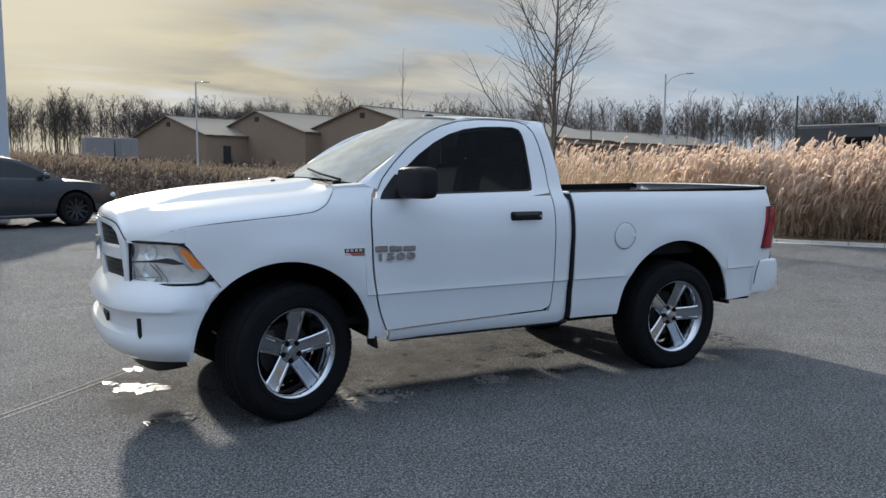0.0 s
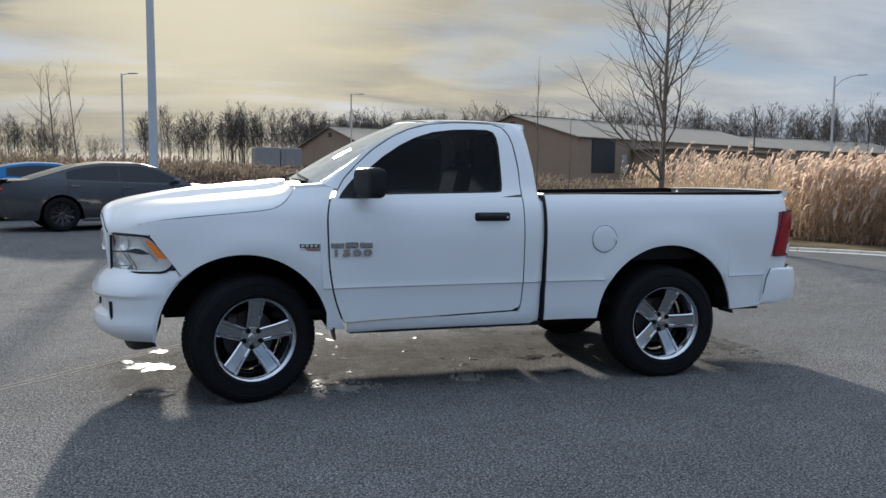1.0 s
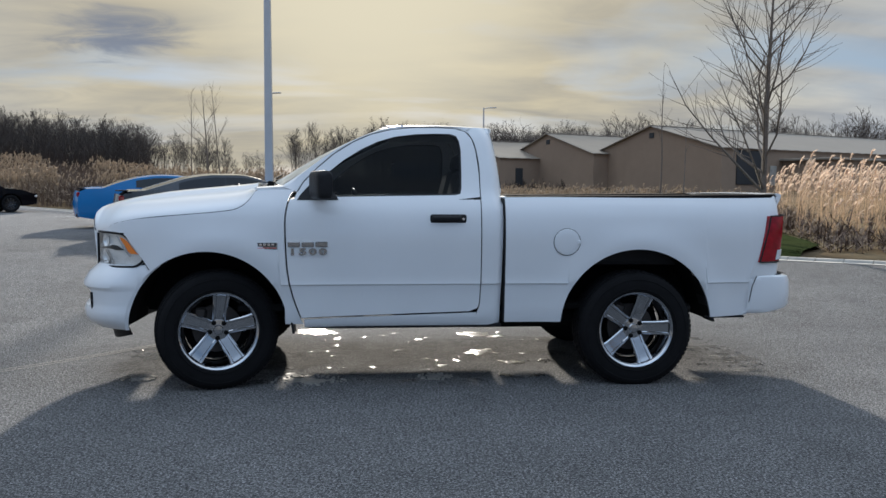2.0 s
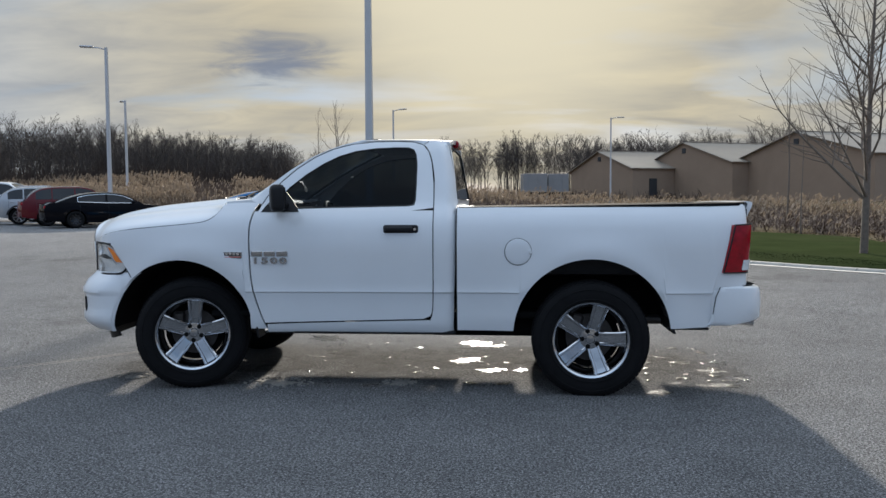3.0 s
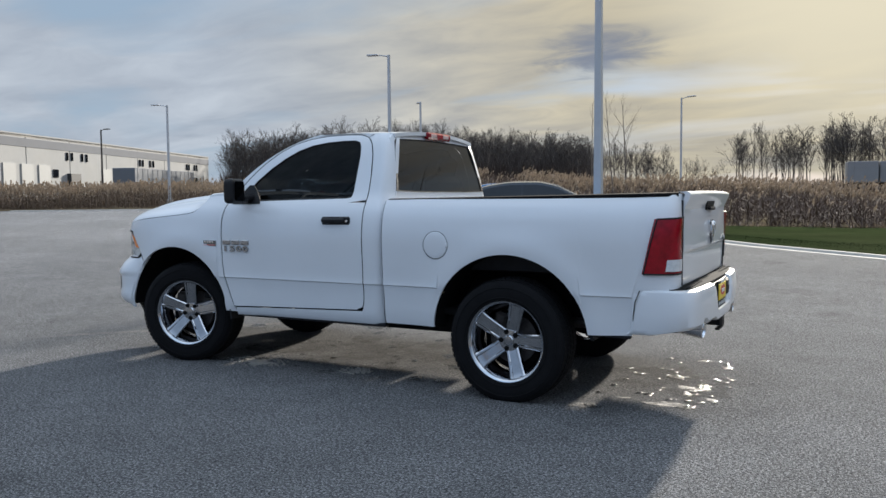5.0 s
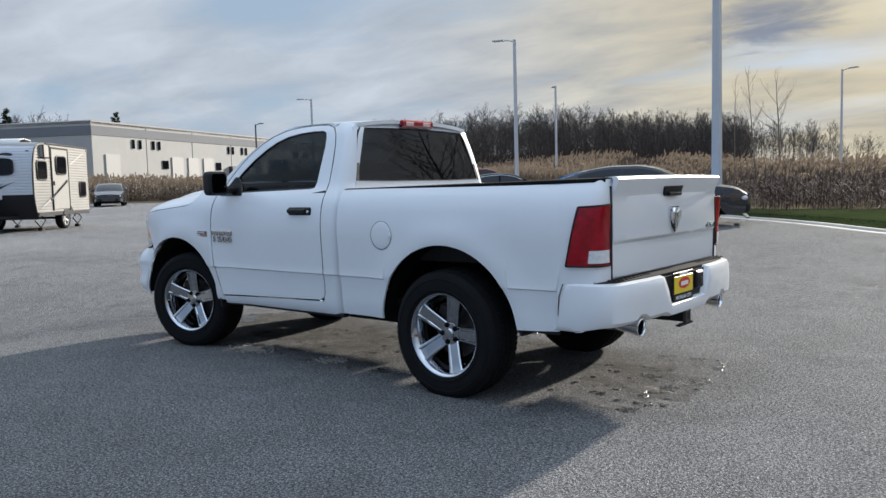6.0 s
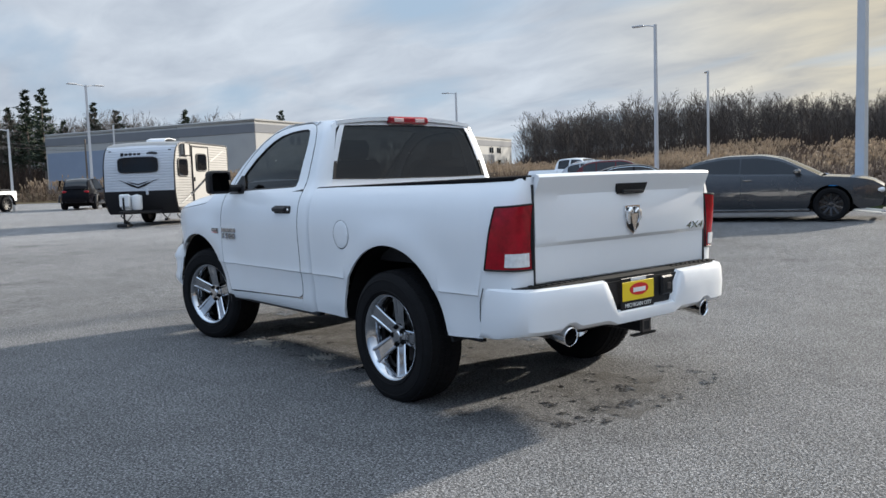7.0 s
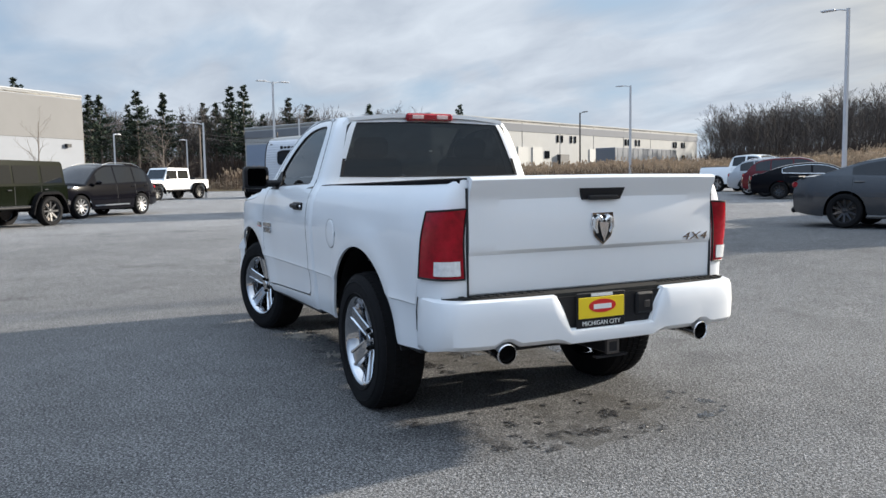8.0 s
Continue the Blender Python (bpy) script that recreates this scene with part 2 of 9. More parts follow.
CONCRETE = mat("concrete", (0.44, 0.415, 0.37), 0.9, vary=0.16, scale=5, bump=0.3, bump_scale=90, second=(0.28, 0.27, 0.25), second_amount=0.5)
GALV = mat("painted_pole", (0.50, 0.51, 0.53), 0.45, vary=0.06, scale=4)
DARK_POLE = mat("dark_bronze_pole", (0.045, 0.04, 0.036), 0.5, vary=0.1)
BARK = mat("bark", (0.15, 0.125, 0.105), 0.9, vary=0.3, scale=14, bump=0.5, bump_scale=60)
BARK_FAR = mat("woods_bark", (0.075, 0.063, 0.057), 0.95, vary=0.3, scale=3)
NEEDLES = mat("pine_needles", (0.030, 0.046, 0.028), 0.85, vary=0.4, scale=1.5)
SHRUB = mat("brush_twigs", (0.062, 0.044, 0.036), 0.95, vary=0.4, scale=0.9)


# ---- geometry helpers ----
def curve(points):
    """A smooth function through (x, value) points, without overshoot."""
    X, Y = np.array([p[0] for p in points], float), np.array([p[1] for p in points], float)
    h, d = np.diff(X), np.diff(Y) / np.diff(X)
    m = np.zeros(len(X))
    m[0], m[-1] = d[0], d[-1]
    for i in range(1, len(X) - 1):
        if d[i - 1] * d[i] > 0:
            w1, w2 = 2 * h[i] + h[i - 1], h[i] + 2 * h[i - 1]
            m[i] = (w1 + w2) / (w1 / d[i - 1] + w2 / d[i])

    def f(x):
        x = min(max(x, X[0]), X[-1])
        i = min(int(np.searchsorted(X, x, side="right")) - 1, len(X) - 2)
        s = (x - X[i]) / h[i]
        return ((1 + 2 * s) * (1 - s) ** 2 * Y[i] + s * (1 - s) ** 2 * h[i] * m[i] + s * s * (3 - 2 * s) * Y[i + 1] + s * s * (s - 1) * h[i] * m[i + 1])
    return f


def smooth_path(pts, n, closed=False):
    """n points along a Catmull-Rom line through pts."""
    P = [Vector(p) for p in pts]
    k = len(P)
    segs = k if closed else k - 1
    out = []
    for j in range(n):
        u = j / n * segs if closed else j / (n - 1) * segs
        i = min(int(u), segs - 1)
        s = u - i
        g = (lambda q: P[q % k]) if closed else (lambda q: P[min(max(q, 0), k - 1)])
        a, b, c, d = g(i - 1), g(i), g(i + 1), g(i + 2)
        out.append(0.5 * ((2 * b) + (c - a) * s + (2 * a - 5 * b + 4 * c - d) * s * s + (3 * b - a - 3 * c + d) * s ** 3))
    return out


class Geo:
    """Vertices and faces, gathered piece by piece, then made into one mesh object."""

    def __init__(self):
        self.v, self.f = [], []

    def add(self, verts, faces):
        k = len(self.v)
        self.v += [tuple(p) for p in verts]
        self.f += [tuple(i + k for i in q) for q in faces]
        return self

    def grid(self, rows, flip=False, loop=False):
        r, c = len(rows), len(rows[0])
        faces = []
        for i in range(r - 1):
            for j in range(c if loop else c - 1):
                a, b = i * c + j, i * c + (j + 1) % c
                q = (a, b, b + c, a + c)
                faces.append(q[::-1] if flip else q)
        return self.add([p for row in rows for p in row], faces)

    def shell(self, rows, offset):
        """A sheet with thickness: rows of points, and the same moved by offset (a vector or a function of the point), closed round the rim."""
        r, c = len(rows), len(rows[0])
        front = [Vector(p) for row in rows for p in row]
        back = [p + (offset(p) if callable(offset) else Vector(offset)) for p in front]
        n = r * c
        faces = []
        for i in range(r - 1):
            for j in range(c - 1):
                a = i * c + j
                faces.append((a, a + 1, a + c + 1, a + c))
                faces.append((n + a, n + a + c, n + a + c + 1, n + a + 1))
        rim = [j for j in range(c)] + [i * c + c - 1 for i in range(1, r)] + [(r - 1) * c + j for j in range(c - 2, -1, -1)] + [i * c for i in range(r - 2, 0, -1)]
        for a, b in zip(rim, rim[1:] + rim[:1]):
            faces.append((b, a, n + a, n + b))
        return self.add(front + back, faces)

    def box(self, c, s, bevel=0.0, m=None):
        """A box about c of size s, with chamfered edges."""
        h = [x / 2 for x in s]
        b = min(bevel, *(0.49 * x for x in s))
        if b <= 0:
            V = [(sx * h[0], sy * h[1], sz * h[2]) for sx in (-1, 1) for sy in (-1, 1) for sz in (-1, 1)]
            F = [(0, 1, 3, 2), (4, 6, 7, 5), (0, 4, 5, 1), (2, 3, 7, 6), (0, 2, 6, 4), (1, 5, 7, 3)]
        else:
            V, idx = [], {}
            for sx in (-1, 1):
                for sy in (-1, 1):
                    for sz in (-1, 1):
                        for ax in range(3):
                            p = [sx * (h[0] - b), sy * (h[1] - b), sz * (h[2] - b)]
                            p[ax] = (sx, sy, sz)[ax] * h[ax]
                            idx[sx, sy, sz, ax] = len(V)
                            V.append(tuple(p))
            F = []
            for ax in range(3):
                o = [a for a in range(3) if a != ax]
                for s0 in (-1, 1):
                    ring = []
                    for q in ((-1, -1), (1, -1), (1, 1), (-1, 1)):
                        k = [0, 0, 0]
                        k[ax], k[o[0]], k[o[1]] = s0, q[0], q[1]
                        ring.append(idx[k[0], k[1], k[2], ax])
                    F.append(tuple(ring))
            for ax in range(3):
                o = [a for a in range(3) if a != ax]
                for q in ((-1, -1), (1, -1), (1, 1), (-1, 1)):
                    k1, k2 = [0, 0, 0], [0, 0, 0]
                    k1[ax], k2[ax] = -1, 1
                    for k in (k1, k2):
                        k[o[0]], k[o[1]] = q
                    F.append((idx[(*k1, o[0])], idx[(*k2, o[0])], idx[(*k2, o[1])], idx[(*k1, o[1])]))
            for sx in (-1, 1):
                for sy in (-1, 1):
                    for sz in (-1, 1):
                        F.append(tuple(idx[sx, sy, sz, a] for a in range(3)))
        M = (m or Matrix.Identity(4))
        c = Vector(c)
        return self.add([M @ (Vector(p) + c) if m else Vector(p) + c for p in V], F)

    def tube(self, path, radii, sides=10, cap=True):
        """A tube along path; radii: one, or one a point."""
        P = [Vector(p) for p in path]
        R = radii if isinstance(radii, (list, tuple)) else [radii] * len(P)
        rows = []
        t0 = (P[1] - P[0]).normalized()
        side = t0.orthogonal().normalized()
        for i, p in enumerate(P):
            t = (P[min(i + 1, len(P) - 1)] - P[max(i - 1, 0)]).normalized()
            side = (side - t * side.dot(t)).normalized()
            up = t.cross(side)
            rows.append([p + R[i] * (math.cos(2 * math.pi * j / sides) * side + math.sin(2 * math.pi * j / sides) * up) for j in range(sides)])
        k = len(self.v)
        self.grid(rows, loop=True)
        if cap:
            self.f.append(tuple(k + j for j in range(sides))[::-1])
            self.f.append(tuple(k + (len(P) - 1) * sides + j for j in range(sides)))
        return self

    def lathe(self, profile, sides=32, m=None, cap=False):
        """Turns (radius, along) points about the local y axis."""
        M = m or Matrix.Identity(4)
        rows = [[M @ Vector((r * math.cos(2 * math.pi * j / sides), a, r * math.sin(2 * math.pi * j / sides))) for j in range(sides)] for r, a in profile]
        k = len(self.v)
        self.grid(rows, loop=True)
        if cap:
            self.f.append(tuple(k + (len(profile) - 1) * sides + j for j in range(sides)))
        return self

    def prism(self, outline, offset):
        """A flat outline pushed along offset."""
        n, o = len(outline), Vector(offset)
        A = [Vector(p) for p in outline]
        F = [tuple(range(n))[::-1], tuple(range(n, 2 * n))] + [(i, (i + 1) % n, n + (i + 1) % n, n + i) for i in range(n)]
        return self.add(A + [p + o for p in A], F)

    def make(self, name, material, parent=None, label="", angle=35, fix=True):
        me = bpy.data.meshes.new(name)
        me.from_pydata(self.v, [], self.f)
        if fix:
            bm = bmesh.new()
            bm.from_mesh(me)
            bmesh.ops.recalc_face_normals(bm, faces=bm.faces)
            bm.to_mesh(me)
            bm.free()
        me.polygons.foreach_set("use_smooth", [True] * len(me.polygons))
        me.set_sharp_from_angle(angle=radians(angle))
        me.materials.append(material)
        ob = new(name, me)
        if parent:
            ob.parent = parent
        if label:
            tagged(ob, label)
        return ob


def empty(name, m=None):
    ob = new(name)
    ob.empty_display_size = 0.2
    if m:
        ob.matrix_world = m
    return ob


def text_mesh(words, size, depth=0.004, bold=0.0):
    """Vertices and faces of raised letters, in the x-y plane, centred."""
    c = bpy.data.curves.new("letters", "FONT")
    c.body, c.size, c.extrude, c.offset, c.align_x, c.align_y, c.resolution_u = words, size, depth, bold, "CENTER", "CENTER", 3
    ob = bpy.data.objects.new("letters", c)
    scene.collection.objects.link(ob)
    me = bpy.data.meshes.new_from_object(ob.evaluated_get(bpy.context.evaluated_depsgraph_get()))
    V, F = [tuple(v.co) for v in me.vertices], [tuple(p.vertices) for p in me.polygons]
    bpy.data.objects.remove(ob)
    bpy.data.curves.remove(c)
    bpy.data.meshes.remove(me)
    return V, F


# ---- ground ----
def ground_z(x, y):
    """The car park lies in a shallow bowl: level round the truck, rising gently away from it."""
    r = np.hypot(np.asarray(x) - 1.5, np.asarray(y) + 1)
    a = np.interp(x, [0, 8], [0.30, 0.18])
    u = np.clip((r - 5) / 9, 0, 1)
    far = np.minimum(r, 180)
    return a * u * u * (3 - 2 * u) + 0.0125 * np.maximum(far - 14, 0) + 0.012 * np.maximum(far - 55, 0)

# ---- ground, car park, kerb ----
EDGE = [(60, -60), (40, -33), (20, -7), (14.0, 1.6), (12.5, 3.8), (10.75, 6.3), (8.87, 7.9), (7.1, 9.6), (3.44, 12.5), (1.24, 14.6), (-1.23, 16.6), (-5, 20), (-12, 27), (-22, 37),
        (-31, 41), (-40, 33), (-55, 15), (-60, 0), (-62, -30), (-60, -60), (0, -70)]
CENTRE = (1.5, -1.0)


def edge_points():
    """The rim of the car park, evenly cut."""
    P = smooth_path([(x, y, 0) for x, y in EDGE], 420, True)
    return [(p.x, p.y) for p in P]


RIM = edge_points()
RIM_ANGLE = np.array([math.atan2(y - CENTRE[1], x - CENTRE[0]) for x, y in RIM])
RIM_DIST = np.array([math.hypot(x - CENTRE[0], y - CENTRE[1]) for x, y in RIM])
_o = np.argsort(RIM_ANGLE)
RIM_A, RIM_D = RIM_ANGLE[_o], RIM_DIST[_o]


def rim_dist(a):
    return np.interp(a, RIM_A, RIM_D, period=2 * math.pi)


def outside(x, y):
    """How far a place lies beyond the car park's rim, along the ray from its middle."""
    a, r = np.arctan2(y - CENTRE[1], x - CENTRE[0]), np.hypot(x - CENTRE[0], y - CENTRE[1])
    return r - rim_dist(a)


def mound(x, y):
    """Rough ground beyond the car park, with a low rise in front of the woods."""
    d = np.maximum(outside(x, y), 0)
    az = np.degrees(np.arctan2(-(np.asarray(x) - 2.5), np.asarray(y) + 6))
    rise = 1.5 * np.exp(-((az - 27) / 9.0) ** 2) * np.clip((d - 14) / 22, 0, 1)
    return 0.06 * np.clip(d / 0.5, 0, 1) + rise


def soil_z(x, y):
    d = outside(x, y)
    return ground_z(x, y) + np.where(d > 0.1, mound(x, y), -0.35)


def soil_material():
    m = mat("soil", (0.115, 0.085, 0.055), 0.95, spec=0.0, vary=0.35, scale=0.9, bump=0.5, bump_scale=14, second=(0.20, 0.165, 0.105), second_amount=0.8)
    return m


def asphalt_material():
    m = bpy.data.materials.new("asphalt")
    m.use_nodes = True
    nt = m.node_tree
    N, K = nt.nodes.new, nt.links.new
    b = nt.nodes["Principled BSDF"]
    co = N("ShaderNodeTexCoord")
    def noise_node(scale, detail=4, rough=0.6):
        n = N("ShaderNodeTexNoise"); n.inputs["Scale"].default_value = scale; n.inputs["Detail"].default_value = detail; n.inputs["Roughness"].default_value = rough
        K(co.outputs["Object"], n.inputs["Vector"])
        return n.outputs["Fac"]
    def rng(v, a, z, lo, hi):
        r = N("ShaderNodeMapRange"); r.inputs["From Min"].default_value, r.inputs["From Max"].default_value, r.inputs["To Min"].default_value, r.inputs["To Max"].default_value = a, z, lo, hi
        K(v, r.inputs["Value"])
        return r.outputs[0]
    def mul(a, c):
        q = N("ShaderNodeMath"); q.operation = "MULTIPLY"
        K(a, q.inputs[0]); K(c, q.inputs[1])
        return q.outputs[0]
    broad = rng(noise_node(0.16, 5), 0.3, 0.7, 0.86, 1.14)
    mid = rng(noise_node(1.7, 6, 0.7), 0.3, 0.7, 0.87, 1.12)
    fine = rng(noise_node(62, 3, 0.85), 0.33, 0.67, 0.12, 1.92)
    vo = N("ShaderNodeTexVoronoi"); vo.inputs["Scale"].default_value = 95
    K(co.outputs["Object"], vo.inputs["Vector"])
    chips = rng(vo.outputs["Distance"], 0.05, 0.6, 1.65, 0.55)
    # oil and tyre stains
    stain = rng(noise_node(0.75, 7, 0.62), 0.58, 0.72, 1.0, 0.70)
    # far end painted paler, standing in for the sheen of asphalt seen at grazing
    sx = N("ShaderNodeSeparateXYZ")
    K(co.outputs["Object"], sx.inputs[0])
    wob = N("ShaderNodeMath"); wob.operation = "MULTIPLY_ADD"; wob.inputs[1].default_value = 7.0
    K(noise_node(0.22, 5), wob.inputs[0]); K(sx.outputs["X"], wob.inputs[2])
    far_sheen = rng(wob.outputs[0], -12.0, 1.0, 1.5, 1.0)
    f = mul(mul(mul(mul(mul(broad, mid), fine), chips), stain), far_sheen)
    base = N("ShaderNodeVectorMath"); base.operation = "SCALE"; base.inputs[0].default_value = ASPHALT
    K(f, base.inputs["Scale"])
    K(base.outputs[0], b.inputs["Base Color"])
    b.inputs["Roughness"].default_value = 0.95
    b.inputs["Specular IOR Level"].default_value = 0.03
    bp = N("ShaderNodeBump"); bp.inputs["Strength"].default_value = 0.55; bp.inputs["Distance"].default_value = 0.006
    K(fine, bp.inputs["Height"]); K(bp.outputs[0], b.inputs["Normal"])
    return m


ASPHALT = (0.178, 0.178, 0.180)
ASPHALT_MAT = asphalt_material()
SOIL_MAT = soil_material()


def sheet(name, xs, ys_of, zf, material):
    """A polar sheet about the middle: angles xs, radii ys_of(angle), height zf."""
    V, F = [], []
    n = len(ys_of(xs[0]))
    for a in xs:
        for r in ys_of(a):
            x, y = CENTRE[0] + r * math.cos(a), CENTRE[1] + r * math.sin(a)
            V.append((x, y, float(zf(x, y))))
    k = len(xs)
    for i in range(k):
        for j in range(n - 1):
            F.append((i * n + j, i * n + j + 1, ((i + 1) % k) * n + j + 1, ((i + 1) % k) * n + j))
    me = bpy.data.meshes.new(name)
    me.from_pydata(V, [], F)
    me.polygons.foreach_set("use_smooth", [True] * len(F))
    me.materials.append(material)
    return new(name, me)


angles = list(np.linspace(-math.pi, math.pi, 481)[:-1])
soil = sheet("ground", angles, lambda a: [0.01] + [float(rim_dist(a)) * k for k in (0.2, 0.4, 0.6, 0.8)] + [float(rim_dist(a)) + d for d in (-0.02, 0.14, 0.5, 2, 4, 7, 11, 16, 22, 30, 40, 55, 75, 100, 140, 200, 350, 700, 1800)], soil_z, SOIL_MAT)
tagged(soil, "brown winter soil and dead grass reaching the horizon", "ground", kind="structure")
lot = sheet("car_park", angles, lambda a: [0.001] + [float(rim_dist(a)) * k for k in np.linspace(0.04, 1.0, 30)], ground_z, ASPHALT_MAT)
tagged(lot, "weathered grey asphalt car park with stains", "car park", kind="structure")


def build_kerb():
    k = empty("kerb")
    tagged(k, "pale concrete kerb round the car park", "kerb", kind="structure")
    P = [p for p in RIM]
    step = 4
    for i in range(0, len(P) - step, step):
        seg = P[i:i + step + 1]
        if not any(-45 < x < 45 and -20 < y < 45 for x, y in seg):
            continue
        rows = []
        for q, (x, y) in enumerate(seg):
            dx, dy = x - CENTRE[0], y - CENTRE[1]
            a = P[(i + q + 1) % len(P)]; c = P[(i + q - 1) % len(P)]
            n = Vector((a[1] - c[1], c[0] - a[0])).normalized()
            n = n if n.x * dx + n.y * dy > 0 else -n
            z = float(ground_z(x, y))
            t = 0.006 if q == 0 else (-0.006 if q == len(seg) - 1 else 0)
            tx, ty = (seg[1][0] - seg[0][0], seg[1][1] - seg[0][1])
            L = math.hypot(tx, ty)
            ox, oy = t * tx / L, t * ty / L
            rows.append([Vector((x + ox + n.x * u, y + oy + n.y * u, z + h)) for u, h in ((-0.25, -0.05), (-0.25, 0.006), (-0.03, 0.010), (0.0, 0.040), (0.03, 0.052), (0.14, 0.054), (0.16, 0.045), (0.16, -0.05))])
        g = Geo()
        g.grid(rows, loop=False)
        for r in (rows[0], rows[-1]):
            g.add(r, [tuple(range(len(r)))])
        g.make("kerb_stone", CONCRETE, k)


build_kerb()


# ---- patches on the asphalt ----
def ragged_patch(x, y, w, d, seed, material, name, label, category, grains=60):
    """A thin film or crust with a ragged rim, and loose crumbs round it."""
    rnd = random.Random(seed)
    g = Geo()
    n = 44
    ph = [rnd.random() * 6.283 for _ in range(4)]
    rim = [0.68 + 0.16 * math.sin(2 * a + ph[0]) + 0.13 * math.sin(5 * a + ph[1]) + 0.10 * math.sin(11 * a + ph[2]) + 0.10 * rnd.random() for a in (2 * math.pi * j / 44 for j in range(44))]
    rows = []
    for k, h in ((1.0, 0.0), (0.85, 0.002), (0.45, 0.003), (0.02, 0.003)):
        rows.append([Vector((x + w * k * rim[j] * math.cos(2 * math.pi * j / n), y + d * k * rim[j] * math.sin(2 * math.pi * j / n), 0.003 + h * (0.8 + 0.4 * rnd.random()))) for j in range(n)])
    g.grid(rows, loop=True)
    for _ in range(grains):
        a, r = rnd.random() * 6.283, 0.7 + 0.75 * rnd.random()
        s = 0.004 + 0.010 * rnd.random()
        g.box((x + w * r * math.cos(a), y + d * r * math.sin(a), s * 0.4), (s * 1.6, s, s), 0.0)
    tagged(g.make(name, material), label, category, "patches on the asphalt")

# ---- the white pickup truck ----
TRUCK = pose(0, 0.03, -0.025, 0, 0, 0.95)
RW = 0.44            # height of the hubs
ARCH_X = -0.09       # middle of the front wheel arch
HALF = curve([(0.45, 0.915), (0.50, 0.946), (0.56, 0.960), (0.60, 0.962), (0.70, 0.968), (0.765, 0.9765), (0.782, 0.9788), (0.790, 0.9872), (0.800, 0.9862), (0.815, 0.9850), (0.95, 0.991), (1.12, 0.998), (1.26, 0.985),
              (1.36, 0.955), (1.41, 0.925), (1.45, 0.90), (1.60, 0.848), (1.75, 0.795), (1.87, 0.748), (1.93, 0.71), (1.98, 0.64)])


def half(x, z):
    """Half the body's width at x (from the front axle to the rear) and height z."""
    w = HALF(z)
    for ax in (0.0, 3.06):
        d = math.hypot(x - ax, z - 0.47)
        w += 0.018 * math.exp(-((d - 0.60) / 0.11) ** 2) * (1 if z < 1.3 else 0)
    if x < -0.30:
        w -= 0.19 * ((-0.30 - x) / 0.65) ** 2
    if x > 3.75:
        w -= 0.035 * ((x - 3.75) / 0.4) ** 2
    return w


def column_panel(g, xs, lo, hi, side, rows=12, thick=0.02, out=0.0, crease=True):
    """A body panel on one side: for every x a column from lo(x) to hi(x) on the body's surface."""
    cols = []
    for x in xs:
        a, b = lo(x), hi(x)
        ts = [a + (b - a) * i / (rows - 1) for i in range(rows)]
        if a < 0.70 and b > 0.85:
            ts = [a + (0.765 - a) * i / 4 for i in range(4)] + [0.765, 0.782, 0.790, 0.800, 0.815] + [0.815 + (b - 0.815) * i / (rows - 4) for i in range(1, rows - 3)]
        elif crease:
            ts = [a + (b - a) * i / (rows + 4) for i in range(rows + 5)]
        cols.append([Vector((x, side * (half(x, z) + out), z)) for z in ts])
    g.shell(cols, lambda p: Vector((0, -side * thick, 0)))
    return g


def arch(ax, r, zc=0.47, flat=0.50):
    """The lower edge of a body side with a wheel arch about ax."""
    def f(x):
        d = abs(x - ax)
        if d >= r:
            return flat
        return max(flat, zc + math.sqrt(r * r - d * d) * 0.99)
    return f


def arch_xs(a, b, ax, r, n=46):
    xs = list(np.linspace(a, b, n)) + [ax - r * math.cos(t) for t in np.linspace(0.0, math.pi, 41) if a < ax - r * math.cos(t) < b]
    return sorted(set(round(x, 4) for x in xs))


HOOD_EDGE = curve([(-1.046, 1.290), (-1.025, 1.282), (-0.985, 1.258), (-0.965, 1.205), (-0.945, 1.166), (-0.85, 1.176), (-0.73, 1.225), (-0.5, 1.267), (-0.25, 1.290), (0.0, 1.312), (0.10, 1.326), (0.14, 1.342), (0.185, 1.372), (0.227, 1.425), (0.25, 1.462), (0.52, 1.476)])


